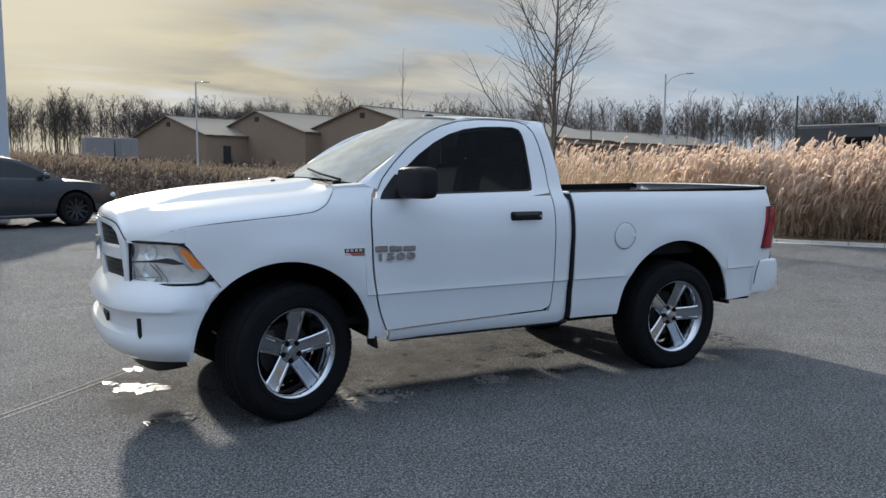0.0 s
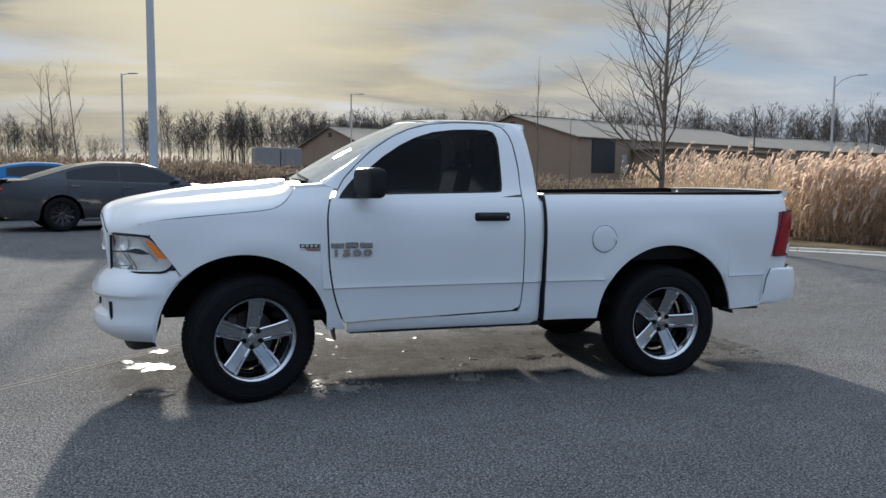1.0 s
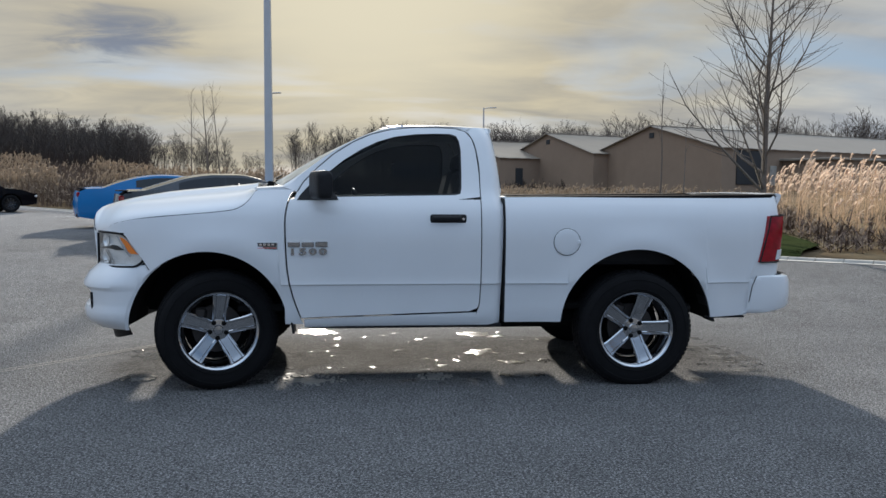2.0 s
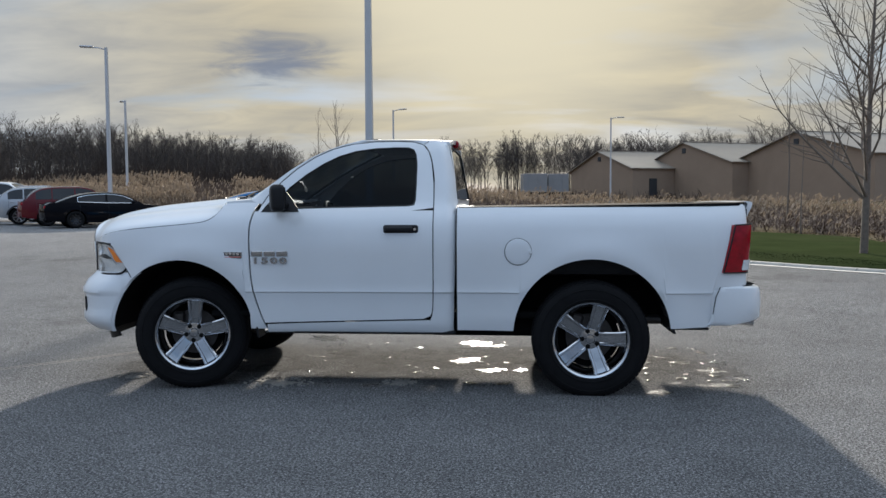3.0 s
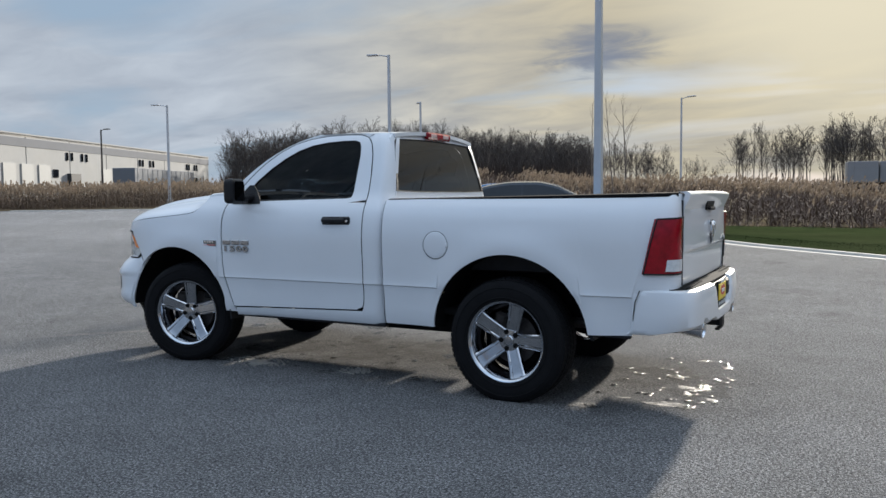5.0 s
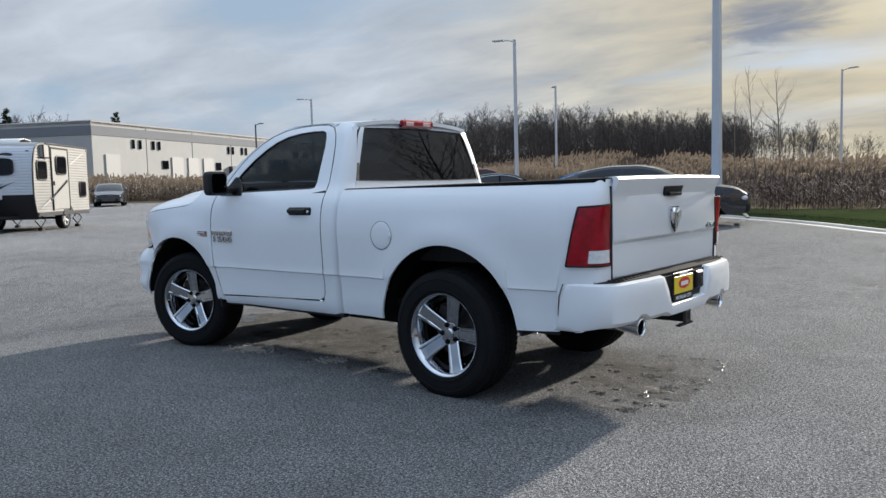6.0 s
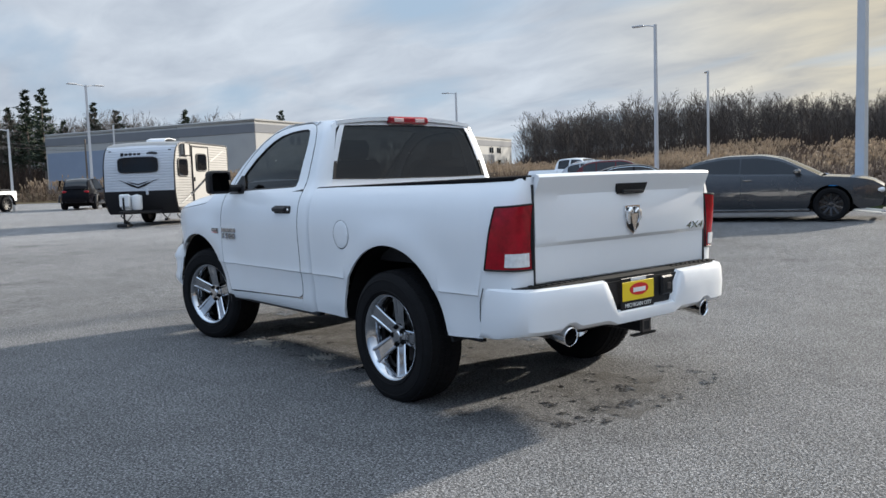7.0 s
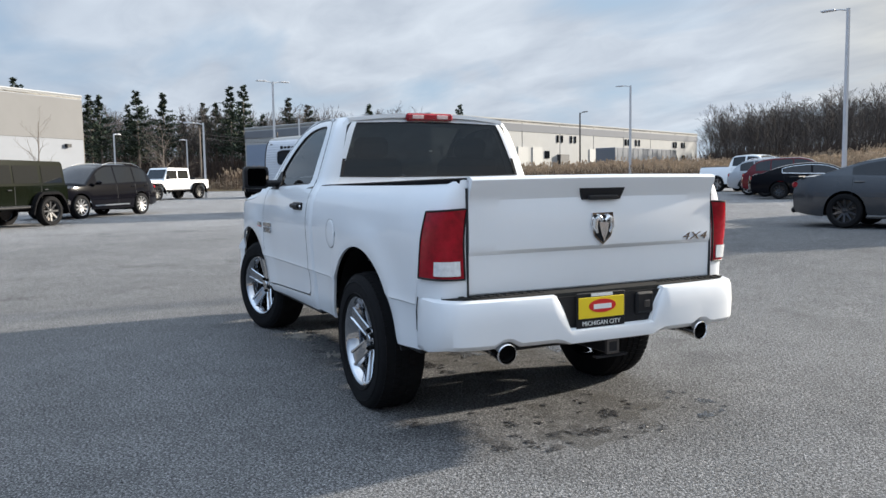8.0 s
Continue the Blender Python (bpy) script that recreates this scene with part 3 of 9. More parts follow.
def front_fender(side, parent):
    g = Geo()
    def top(x):
        return HOOD_EDGE(x) - 0.007
    a = arch(ARCH_X, 0.565)
    xs = sorted(arch_xs(-0.66, 0.456, ARCH_X, 0.565) + [0.456] + [0.13, 0.155, 0.185, 0.205, 0.227, 0.25])
    nose = curve([(-0.70, 1.158), (-0.66, 1.145), (-0.60, 1.068), (-0.53, 0.976), (-0.51, 0.945), (-0.50, 0.86)])

    def lo(x):
        z = a(x)
        if x < -0.50:
            return max(nose(x), z)
        return z
    column_panel(g, [x for x in xs if x <= 0.456], lo, top, side, rows=14)
    # the strip behind the wheel that follows the door's leading edge
    ob = g.make("front_fender", WHITE, parent)
    # tail of the fender below the door's slanting front edge
    t = Geo()
    rows = []
    for z in [0.50 + (0.765 - 0.50) * i / 6 for i in range(6)] + [0.765, 0.782, 0.790, 0.800, 0.815] + [0.815 + (HOOD_EDGE(0.5) - 0.822) * i / 14 for i in range(1, 15)]:
        xe = door_front(z) - 0.006
        rows.append([Vector((0.4555 + (max(0.457, xe) - 0.4555) * j / 3, side * half(0.456 + 0.02 * j, z), z)) for j in range(4)])
    t.shell(rows, (0, -side * 0.02, 0))
    t.make("fender_tail", WHITE, ob)
    # dark lining and flap behind the wheel
    fl = Geo()
    rows = [[Vector((ARCH_X + 0.565 * math.cos(th) * 0.985, side * y, 0.47 + 0.565 * math.sin(th) * 0.985)) for y in (0.95, 0.70, 0.45)] for th in np.linspace(0.05, math.pi - 0.05, 26)]
    fl.shell(rows, (0, 0, 0.006))
    fl.box((-0.05, side * 0.50, 0.80), (1.14, 0.02, 0.50), 0.0)
    fl.make("wheel_arch_liner", DARK, ob)
    mf = Geo()
    mf.shell([[Vector((0.425 + 0.10 * u + 0.02 * k, side * y, 0.70 - 0.27 * u)) for y in (0.955, 0.80)] for k, u in ((0, 0), (0, 0.3), (0, 0.7), (-1, 1.0))], (0.014, 0, 0))
    mf.make("mud_flap", BLACK, ob)
    return ob


DOOR_FRONT = curve([(0.50, 0.590), (0.54, 0.572), (0.60, 0.548), (0.71, 0.512), (0.82, 0.488), (0.94, 0.473), (1.10, 0.466), (1.245, 0.463), (1.36, 0.478), (1.42, 0.498), (1.47, 0.53)])


def door_front(z):
    return DOOR_FRONT(z)


def window_line():
    """The outline of the side window, in x and z."""
    return [(0.60, 1.415), (0.66, 1.49), (0.75, 1.585), (0.87, 1.682), (1.00, 1.765), (1.12, 1.823), (1.25, 1.862), (1.40, 1.882), (1.55, 1.888), (1.66, 1.886), (1.705, 1.870), (1.725, 1.83), (1.735, 1.76),
            (1.735, 1.60), (1.732, 1.48), (1.722, 1.44), (1.68, 1.432), (1.40, 1.427), (1.0, 1.420), (0.75, 1.414), (0.63, 1.412)]


def door_line():
    return [(0.545, 1.452), (0.585, 1.52), (0.68, 1.622), (0.80, 1.728), (0.94, 1.818), (1.07, 1.877), (1.22, 1.915), (1.39, 1.932), (1.56, 1.934), (1.70, 1.928), (1.775, 1.905), (1.82, 1.85), (1.845, 1.77),
            (1.865, 1.60), (1.868, 1.48), (1.868, 1.42), (1.70, 1.40), (1.40, 1.398), (1.0, 1.395), (0.70, 1.392), (0.522, 1.397)]


def truck_door(side, parent):
    g = Geo()
    rows = []
    for z in [0.548 + 0.217 * i / 8 for i in range(8)] + [0.765, 0.774, 0.782, 0.790, 0.800, 0.815] + [0.815 + 0.585 * i / 15 for i in range(1, 16)]:
        x0 = door_front(z) + 0.004
        x1 = curve([(0.548, 1.790), (0.558, 1.822), (0.575, 1.844), (0.62, 1.858), (0.80, 1.866), (0.95, 1.868), (1.40, 1.868)])(z)
        row = []
        for j in range(15):
            x = x0 + (x1 - x0) * j / 14
            zz = z + (max(0.0, 0.74 - z) / 0.192) ** 1.3 * 0.036 * (x - 0.6) / 1.2
            row.append(Vector((x, side * half(x, zz), zz)))
        rows.append(row)
    g.shell(rows, (0, -side * 0.03, 0))
    A = [Vector((x, 0, z)) for x, z in door_line()]
    B = [Vector((x, 0, z)) for x, z in window_line()]
    ring = []
    for k in range(5):
        u = k / 4
        ring.append([Vector(((1 - u) * a.x + u * b.x, side * (half(0.5, (1 - u) * a.z + u * b.z)), (1 - u) * a.z + u * b.z)) for a, b in zip(A + A[:1], B + B[:1])])
    g.shell(ring, (0, -side * 0.03, 0))
    door = g.make("door", WHITE, parent, angle=24)
    ln = Geo()
    edge = [r[0] for r in rows[::-1]] + rows[0][1:] + [r[-1] for r in rows[1:]]
    ln.tube([p + Vector((0, -side * 0.002, 0)) for p in edge], 0.0032, 5)
    ln.make("door_gap", SEAM, door)
    ln = Geo()
    up = [Vector((x, side * (half(0.5, z) - 0.001), z)) for x, z in door_line() if z > 1.405]
    ln.tube(up, 0.003, 5)
    ln.make("door_gap", SEAM, door)
    # black rubber round the pane, then the pane
    r = Geo()
    inner = [Vector((1.23 + (b.x - 1.23) * 0.975, 0, 1.66 + (b.z - 1.66) * 0.95)) for b in B]
    r.shell([[Vector((p.x, side * (half(0.5, p.z) - off), p.z)) for p in (L + L[:1])] for L, off in ((B, 0.004), (inner, 0.010))], (0, -side * 0.02, 0))
    r.make("window_seal", BLACK, door)
    w = Geo()
    rows = []
    cz = 1.66
    for u in (1.0, 0.66, 0.33, 0.02):
        rows.append([Vector((1.23 + (b.x - 1.23) * 0.985 * u, side * (half(0.5, cz + (b.z - cz) * 0.965 * u) - 0.014), cz + (b.z - cz) * 0.965 * u)) for b in B + B[:1]])
    w.grid(rows)
    p = w.make("window_pane", GLASS_SIDE, door, fix=False)
    p.visible_shadow = False
    # handle: recess, grip and lock
    h = Geo()
    h.box((1.628, side * 0.985, 1.262), (0.262, 0.022, 0.064), 0.010)
    handle = h.make("door_handle", BLACK, door)
    h2 = Geo()
    h2.box((1.615, side * 1.010, 1.266), (0.215, 0.026, 0.036), 0.011)
    h2.make("grip", BLACK, handle)
    lk = Geo()
    lk.lathe([(0.0001, 0.012), (0.010, 0.012), (0.012, 0.0)], 14, pose(1.735, side * 0.994, 1.262, 0, 0, 0 if side > 0 else 180))
    lk.make("lock", CHROME, handle)
    # mirror on its black sail
    m = Geo()
    # the housing sweeps back towards its outer end
    rows = [[Vector((0.726 + 0.36 * (y - 1.11) + 0.056 * math.copysign(abs(math.cos(t)) ** 0.5, math.cos(t)) * k, side * y, 1.499 + 0.100 * math.copysign(abs(math.sin(t)) ** 0.4, math.sin(t)) * k)) for t in np.linspace(0, 2 * math.pi, 33)[:-1]]
            for y, k in ((0.992, 0.02), (0.992, 0.70), (1.000, 0.90), (1.022, 1.0), (1.175, 1.0), (1.208, 0.95), (1.221, 0.82), (1.225, 0.6), (1.225, 0.02))]
    m.grid(rows, loop=True)
    mirror = m.make("mirror", BLACK, door)
    arm = Geo()
    arm.shell([[Vector((x, side * (half(0.5, z) + 0.004), z)) for x in np.linspace(x0_, x1_, 5)] for z, x0_, x1_ in ((1.394, 0.545, 0.840), (1.43, 0.566, 0.820), (1.47, 0.600, 0.792), (1.51, 0.637, 0.760), (1.55, 0.676, 0.722))], (0, -side * 0.006, 0))
    arm.box((0.715, side * 0.955, 1.445), (0.085, 0.15, 0.060), 0.02)
    arm.make("mirror_arm", BLACK, mirror)
    mg = Geo()
    mg.prism([(0.781 + 0.36 * (y - 1.11), side * y, 1.499 + z) for y, z in ((1.022, -0.06), (1.040, -0.078), (1.182, -0.078), (1.196, -0.06), (1.196, 0.06), (1.182, 0.078), (1.040, 0.078), (1.022, 0.06))], (0.004, 0, 0))
    mg.make("mirror_glass", mat("mirror_silver", (0.045, 0.05, 0.055), 0.03, 1.0) if "mirror_silver" not in MATS else MATS["mirror_silver"], mirror)
    # badges: maker's bars, the plain number below, and the engine badge on the fender
    bd = Geo()
    for j in range(3):
        bd.box((0.525 + j * 0.098, side * 1.001, 1.079), (0.086, 0.012, 0.038), 0.004)
    bd.make("badge", BADGE, door)
    for n_, ch in enumerate("1500"):
      V, F = text_mesh(ch, 0.062, 0.006, 0.0022)
      cx = sum(v[0] for v in V) / len(V)
      V = [(v[0] - cx + (n_ - 1.5) * 0.0385, v[1], v[2]) for v in V]
      M = Matrix.Translation((0.623, side * 1.003, 1.026)) @ (pose(0, 0, 0, 90, 0, 0) if side < 0 else pose(0, 0, 0, 90, 0, 180)) @ Matrix.Diagonal((1.85, 1, 1, 1))
      Geo().add([M @ Vector(v) for v in V], F).make("badge_numeral", BADGE, door, fix=False)
    return door


def front_badge(side, parent):
    g = Geo()
    g.box((0.338, side * 1.002, 1.068), (0.145, 0.014, 0.050), 0.003)
    b = g.make("engine_badge", BADGE, parent)
    k = Geo()
    k.box((0.338, side * 1.0095, 1.078), (0.125, 0.004, 0.026), 0.001)
    k.make("badge_bar", BLACK, b)
    for q in range(4):
        k = Geo()
        k.box((0.294 + 0.029 * q, side * 1.012, 1.078), (0.021, 0.003, 0.015), 0.001)
        k.make("letter_bar", CHROME, b)
    k = Geo()
    k.box((0.338, side * 1.0095, 1.054), (0.135, 0.004, 0.004), 0.001)
    k.make("badge_bar", RED_PAINT, b)


def hood(parent):
    g = Geo()
    zc = curve([(-1.046, 1.290), (-1.030, 1.320), (-1.0, 1.342), (-0.94, 1.366), (-0.85, 1.388), (-0.6, 1.426), (-0.35, 1.455), (0.0, 1.488), (0.30, 1.513)])
    lip = curve([(-1.046, 0.02), (-1.040, 0.17), (-1.025, 0.33), (-0.985, 0.545), (-0.965, 0.615), (-0.945, 0.650), (-0.90, 0.710), (-0.85, 0.772), (-0.79, 0.846), (-0.70, 0.908), (-0.64, 0.931), (-0.60, 0.941)])

    def hw(x):
        return lip(x) if x < -0.62 else half(x, HOOD_EDGE(x)) - 0.004
    rows = []
    xs = [-1.046, -1.044, -1.040, -1.034, -1.025, -1.012, -0.998, -0.985, -0.974, -0.965, -0.955, -0.945, -0.92, -0.89, -0.85, -0.80, -0.75] + list(np.linspace(-0.70, 0.10, 17)) + [0.13, 0.16, 0.185, 0.21, 0.227, 0.24, 0.252]
    for x in xs:
        row = []
        zs = HOOD_EDGE(x)
        for j in range(57):
            v = -1 + 2 * j / 56
            v = math.copysign(1 - (1 - abs(v)) ** 1.25, v)
            y = v * hw(x)
            z = zs + (zc(x) - zs) * (1 - abs(v) ** 2.7) ** 0.62
            # raised middle between two soft creases
            k = min(1, max(0, (0.585 - abs(y)) / 0.075))
            back = min(1, max(0, (x + 0.92) / 0.45))
            z += 0.026 * k * k * (3 - 2 * k) * back - 0.012 * math.exp(-(y / 0.20) ** 2) * back - 0.010 * back
            xx = x - 0.055 * (1 - v * v) * min(1, max(0, (x + 0.25) / 0.5)) ** 2
            row.append(Vector((xx, y, z)))
        rows.append(row)
    g.shell(rows, (0, 0, -0.02))
    ob = g.make("hood", WHITE, parent, angle=40)
    for s in (-1, 1):
        k = Geo()
        k.shell([[Vector((x, s * (hw(x) - 0.003), HOOD_EDGE(x) - dz)) for dz in (0.020, 0.0)] for x in np.linspace(-0.85, 0.25, 60)], (0, -s * 0.004, 0))
        k.make("hood_gap", SEAM, ob)
        # the fender's front corner between hood and head lamp
        k = Geo()
        k.shell([[Vector((x, s * (lip(x) + 0.009 * (1 - u)), 1.158 + (HOOD_EDGE(x) - 0.008 - 1.158) * u)) for u in (0.0, 0.35, 0.7, 1.0)] for x in np.linspace(-0.845, -0.635, 14)], (0, -s * 0.02, 0))
        k.make("fender_corner", WHITE, ob)
    for s in (-1, 1):
        n = Geo()
        n.box((0.02, s * 0.30, zc(0.02) + 0.016), (0.03, 0.05, 0.012), 0.004)
        n.make("washer_nozzle", BLACK, ob)
    # dark gap along the front edge
    k = Geo()
    k.tube([(x - 0.001, lip(x) * sd, HOOD_EDGE(x) - 0.004) for sd, q in ((-1, (-0.945, -0.955, -0.965, -0.975, -0.985, -1.0, -1.012, -1.025, -1.034, -1.040, -1.046)), (1, (-1.046, -1.040, -1.034, -1.025, -1.012, -1.0, -0.985, -0.975, -0.965, -0.955, -0.945))) for x in q], 0.004, 5)
    k.make("hood_front_gap", SEAM, ob)
    return ob


def windscreen(parent):
    def P(u, v):
        # u from the base to the top, v across
        xb, zb, wb = 0.40, 1.475, 0.845
        xt, zt, wt = 1.235, 1.935, 0.675
        w = wb + (wt - wb) * u
        bow = (1 - v * v)
        x = xb + (xt - xb) * u - 0.13 * bow * (1 - 0.35 * u)
        z = zb + (zt - zb) * u + 0.035 * bow + 0.030 * math.sin(math.pi * u)
        return Vector((x, v * w, z))
    g = Geo()
    g.grid([[P(0.03 + 0.94 * i / 10, -0.97 + 1.94 * j / 14) for j in range(15)] for i in range(11)])
    ob = g.make("windscreen", GLASS_CLEAR, parent, fix=False)
    ob.visible_shadow = False
    s = Geo()
    edge = [P(u, -1) for u in np.linspace(0, 1, 9)] + [P(1, v) for v in np.linspace(-0.9, 0.9, 11)] + [P(u, 1) for u in np.linspace(1, 0, 9)]
    inner = [P(0.03 + 0.94 * u, -0.97) for u in np.linspace(0, 1, 9)] + [P(0.97, 0.97 * v) for v in np.linspace(-0.9, 0.9, 11)] + [P(0.03 + 0.94 * u, 0.97) for u in np.linspace(1, 0, 9)]
    s.shell([edge, inner], (0.004, 0, -0.012))
    s.make("windscreen_seal", BLACK, ob)
    # pillars between the glass and the doors
    for sd in (-1, 1):
        a = Geo()
        dl = [(x, z) for x, z in door_line()[:8]]
        D = smooth_path([(x, sd * half(0.5, z), z) for x, z in dl], 20)
        rows = []
        for i in range(20):
            u = i / 19
            q = P(u, sd)
            d = D[i] + Vector((-0.004, 0, 0.004))
            mid = (q + d) / 2 + Vector((-0.010, sd * 0.016, 0.014))
            rows.append([q, q * 0.6 + mid * 0.4 + Vector((-0.002, sd * .004, .004)), mid, d])
        a.shell(rows, (0.02, -sd * 0.02, -0.02))
        a.make("windscreen_pillar", WHITE, parent)
    for sd in (-1, 1):
        k = Geo()
        rows = []
        for i in range(9):
            u = i / 8
            x = 0.258 + 0.312 * u
            zt = 1.458 + 0.020 * u
            rows.append([Vector((x, sd * (half(x, zt - 0.01) - 0.012), zt)), Vector((x, sd * 0.885, zt + 0.018)), Vector((x - 0.01, sd * 0.845, zt + 0.028)), Vector((x - 0.03, sd * 0.80, zt + 0.022))])
        k.shell(rows, (0, 0, -0.02))
        k.make("cowl_corner", WHITE, parent)
    c = Geo()
    c.grid([[Vector((x - 0.10 * (1 - v * v), 0.86 * v, z + 0.03 * (1 - v * v))) for v in np.linspace(-1, 1, 13)] for x, z in ((0.28, 1.43), (0.34, 1.462), (0.42, 1.478), (0.46, 1.45))])
    c.make("cowl_grille", BLACK, parent)
    for y0, y1 in ((-0.72, -0.08), (0.02, 0.66)):
        w = Geo()
        w.tube([P(0.02, y0 / 0.85) + Vector((-0.02, 0, 0.02)), P(0.05, (y0 + y1) / 1.7) + Vector((-0.018, 0, 0.022)), P(0.10, y1 / 0.85) + Vector((-0.015, 0, 0.02))], 0.008, 6)
        w.box(P(0.0, y0 / 0.85) + Vector((-0.03, 0.0, 0.012)), (0.05, 0.05, 0.03), 0.008)
        w.make("wiper", RAIL_BLACK, parent)
    return P


def cab(parent):
    P = windscreen(parent)
    # roof
    g = Geo()
    rows = []
    for i in range(15):
        u = i / 14
        x = 1.235 + (1.975 - 1.235) * u
        w = 0.675 + 0.03 * math.sin(math.pi * min(1, u * 1.2)) - 0.01 * u
        row = []
        for j in range(21):
            v = -1 + 2 * j / 20
            xx = x - 0.085 * (1 - v * v) * (1 - u) + 0.012 * (1 - v * v) * u
            zz = 1.937 + 0.042 * (1 - abs(v) ** 2.4) + 0.012 * math.sin(math.pi * u) - 0.006 * u
            row.append(Vector((xx, v * w, zz)))
        rows.append(row)
    g.shell(rows, (0, 0, -0.03))
    g.make("roof", WHITE, parent)
    # rails from the roof's edge down to the doors' upper edge, and the rear corner pillars
    for sd in (-1, 1):
        r = Geo()
        dl = [(x, z) for x, z in door_line()[6:11]]
        D = smooth_path([(x, sd * (half(0.5, z)), z + 0.003) for x, z in dl], 12)
        T = [Vector((1.235 + 0.60 * i / 11, sd * 0.69, 1.938)) for i in range(12)]
        T[0] = P(1.0, sd)
        r.shell([[t, t * 0.5 + d * 0.5 + Vector((0, sd * 0.012, 0.008)), d] for t, d in zip(T, D)], (0, -sd * 0.02, -0.02))
        r.make("roof_rail", WHITE, parent)
        b = Geo()
        rows = []
        fr = curve([(0.50, 1.835), (0.575, 1.840), (0.600, 1.855), (0.65, 1.865), (0.80, 1.872), (0.95, 1.874), (1.60, 1.872), (1.77, 1.851), (1.85, 1.826), (1.908, 1.78), (1.936, 1.70)])
        back = curve([(0.50, 2.015), (1.30, 2.035), (1.45, 2.035), (1.75, 2.005), (1.90, 1.975), (1.945, 1.955)])
        for z in sorted([0.478 + (1.938 - 0.478) * i / 33 for i in range(34)] + [0.774, 0.782, 0.790, 0.800]):
            row = []
            for j in range(8):
                u = j / 7
                x = fr(z) + (back(z) - fr(z)) * u
                y = half(0.9, z) - 0.10 * max(0, u - 0.55) ** 2 * (1 if z > 1.4 else 0.35) / 0.2
                row.append(Vector((x, sd * y, z)))
            rows.append(row)
        b.shell(rows, (0, -sd * 0.03, 0))
        b.make("rear_pillar", WHITE, parent)
        # rocker below the door
        k = Geo()
        top = curve([(0.60, 0.537), (1.2, 0.556), (1.70, 0.571), (1.84, 0.575)])
        column_panel(k, list(np.linspace(0.592, 1.838, 18)), lambda x: 0.475, top, sd, rows=6)
        k.make("rocker_panel", WHITE, parent)
        k = Geo()
        k.box((1.32, sd * 0.905, 0.476), (1.42, 0.06, 0.03), 0.008)
        k.make("pinch_weld", BLACK, parent)
    # back wall with the wide window
    def back_x(z):
        return 2.045 - 0.075 * max(0, (z - 1.47) / 0.43) ** 1.1
    O = [(-0.80, 1.40), (-0.78, 1.50), (-0.735, 1.75), (-0.70, 1.90), (-0.655, 1.938), (-0.30, 1.968), (0, 1.975), (0.30, 1.968), (0.655, 1.938), (0.70, 1.90), (0.735, 1.75), (0.78, 1.50), (0.80, 1.40), (0.4, 1.36), (0, 1.36), (-0.4, 1.36)]
    W = [(-0.765, 1.485), (-0.755, 1.53), (-0.705, 1.75), (-0.675, 1.87), (-0.650, 1.893), (-0.30, 1.905), (0, 1.907), (0.30, 1.905), (0.650, 1.893), (0.675, 1.87), (0.705, 1.75), (0.755, 1.53), (0.765, 1.485), (0.4, 1.478), (0, 1.478), (-0.4, 1.478)]
    g = Geo()
    rings = []
    for u in (0, 0.35, 0.7, 1.0):
        rings.append([Vector((back_x(z) - 0.015 * (1 - u), y, z)) for y, z in [((1 - u) * a[0] + u * b[0], (1 - u) * a[1] + u * b[1]) for a, b in zip(O + O[:1], W + W[:1])]])
    g.shell(rings, (-0.03, 0, 0))
    wall = g.make("cab_back", WHITE, parent)
    g = Geo()
    g.grid([[Vector((back_x(1.68 + (z - 1.68) * k) - 0.006, y * k, 1.68 + (z - 1.68) * k)) for y, z in W + W[:1]] for k in (0.995, 0.66, 0.33, 0.02)])
    pane = g.make("rear_window", GLASS_REAR, wall, fix=False)
    pane.visible_shadow = False
    g = Geo()
    g.shell([[Vector((back_x(1.68 + (z - 1.68) * k) + 0.002, y * k, 1.68 + (z - 1.68) * k)) for y, z in W + W[:1]] for k in (1.005, 0.97)], (-0.01, 0, 0))
    g.make("rear_window_seal", BLACK, wall)
    # high brake light
    g = Geo()
    g.box((1.985, 0.0, 1.945), (0.05, 0.40, 0.058), 0.014)
    ch = g.make("high_brake_light", RED_LENS, parent, "red high-mounted brake light above the rear window")
    cargo = mat("cargo_lamp_lens", (0.72, 0.50, 0.47), 0.15, coat=1.0, vary=0.2, scale=40)
    for y in (-0.105, 0.105):
        g = Geo()
        g.box((2.007, y, 1.945), (0.012, 0.10, 0.034), 0.006)
        g.make("cargo_lamp", cargo, ch)
    g = Geo()
    g.lathe([(0.0001, 0.022), (0.02, 0.02), (0.035, 0.012), (0.04, -0.01)], 14, pose(1.30, -0.10, 1.985, 90, 0, 0))
    g.make("roof_marker", BLACK, parent)
    # inside: floor, dash, wheel, bench with headrests
    g = Geo()
    g.box((1.25, 0, 0.66), (1.5, 1.76, 0.06), 0.01)
    g.box((1.97, 0, 1.0), (0.05, 1.60, 0.76), 0.01)
    g.make("cab_floor", DARK, parent)
    g = Geo()
    g.shell([[Vector((x, y, z - 0.03 * abs(y))) for y in np.linspace(-0.84, 0.84, 9)] for x, z in ((0.42, 1.40), (0.60, 1.43), (0.78, 1.43), (0.88, 1.36), (0.90, 1.10), (0.82, 0.95))], (-0.02, 0, -0.02))
    g.make("dashboard", BLACK, parent)
    g = Geo()
    ring = [Vector((1.02, -0.42, 1.30)) + Matrix.Rotation(radians(-28), 3, "Y") @ Vector((0.0, 0.19 * math.cos(t), 0.19 * math.sin(t))) for t in np.linspace(0, 2 * math.pi, 25)]
    g.tube(ring, 0.016, 8, cap=False)
    g.tube([(0.86, -0.42, 1.22), (1.02, -0.42, 1.30)], 0.035, 8)
    g.tube([ring[0], ring[12]], 0.016, 6)
    g.make("steering_wheel", BLACK, parent)
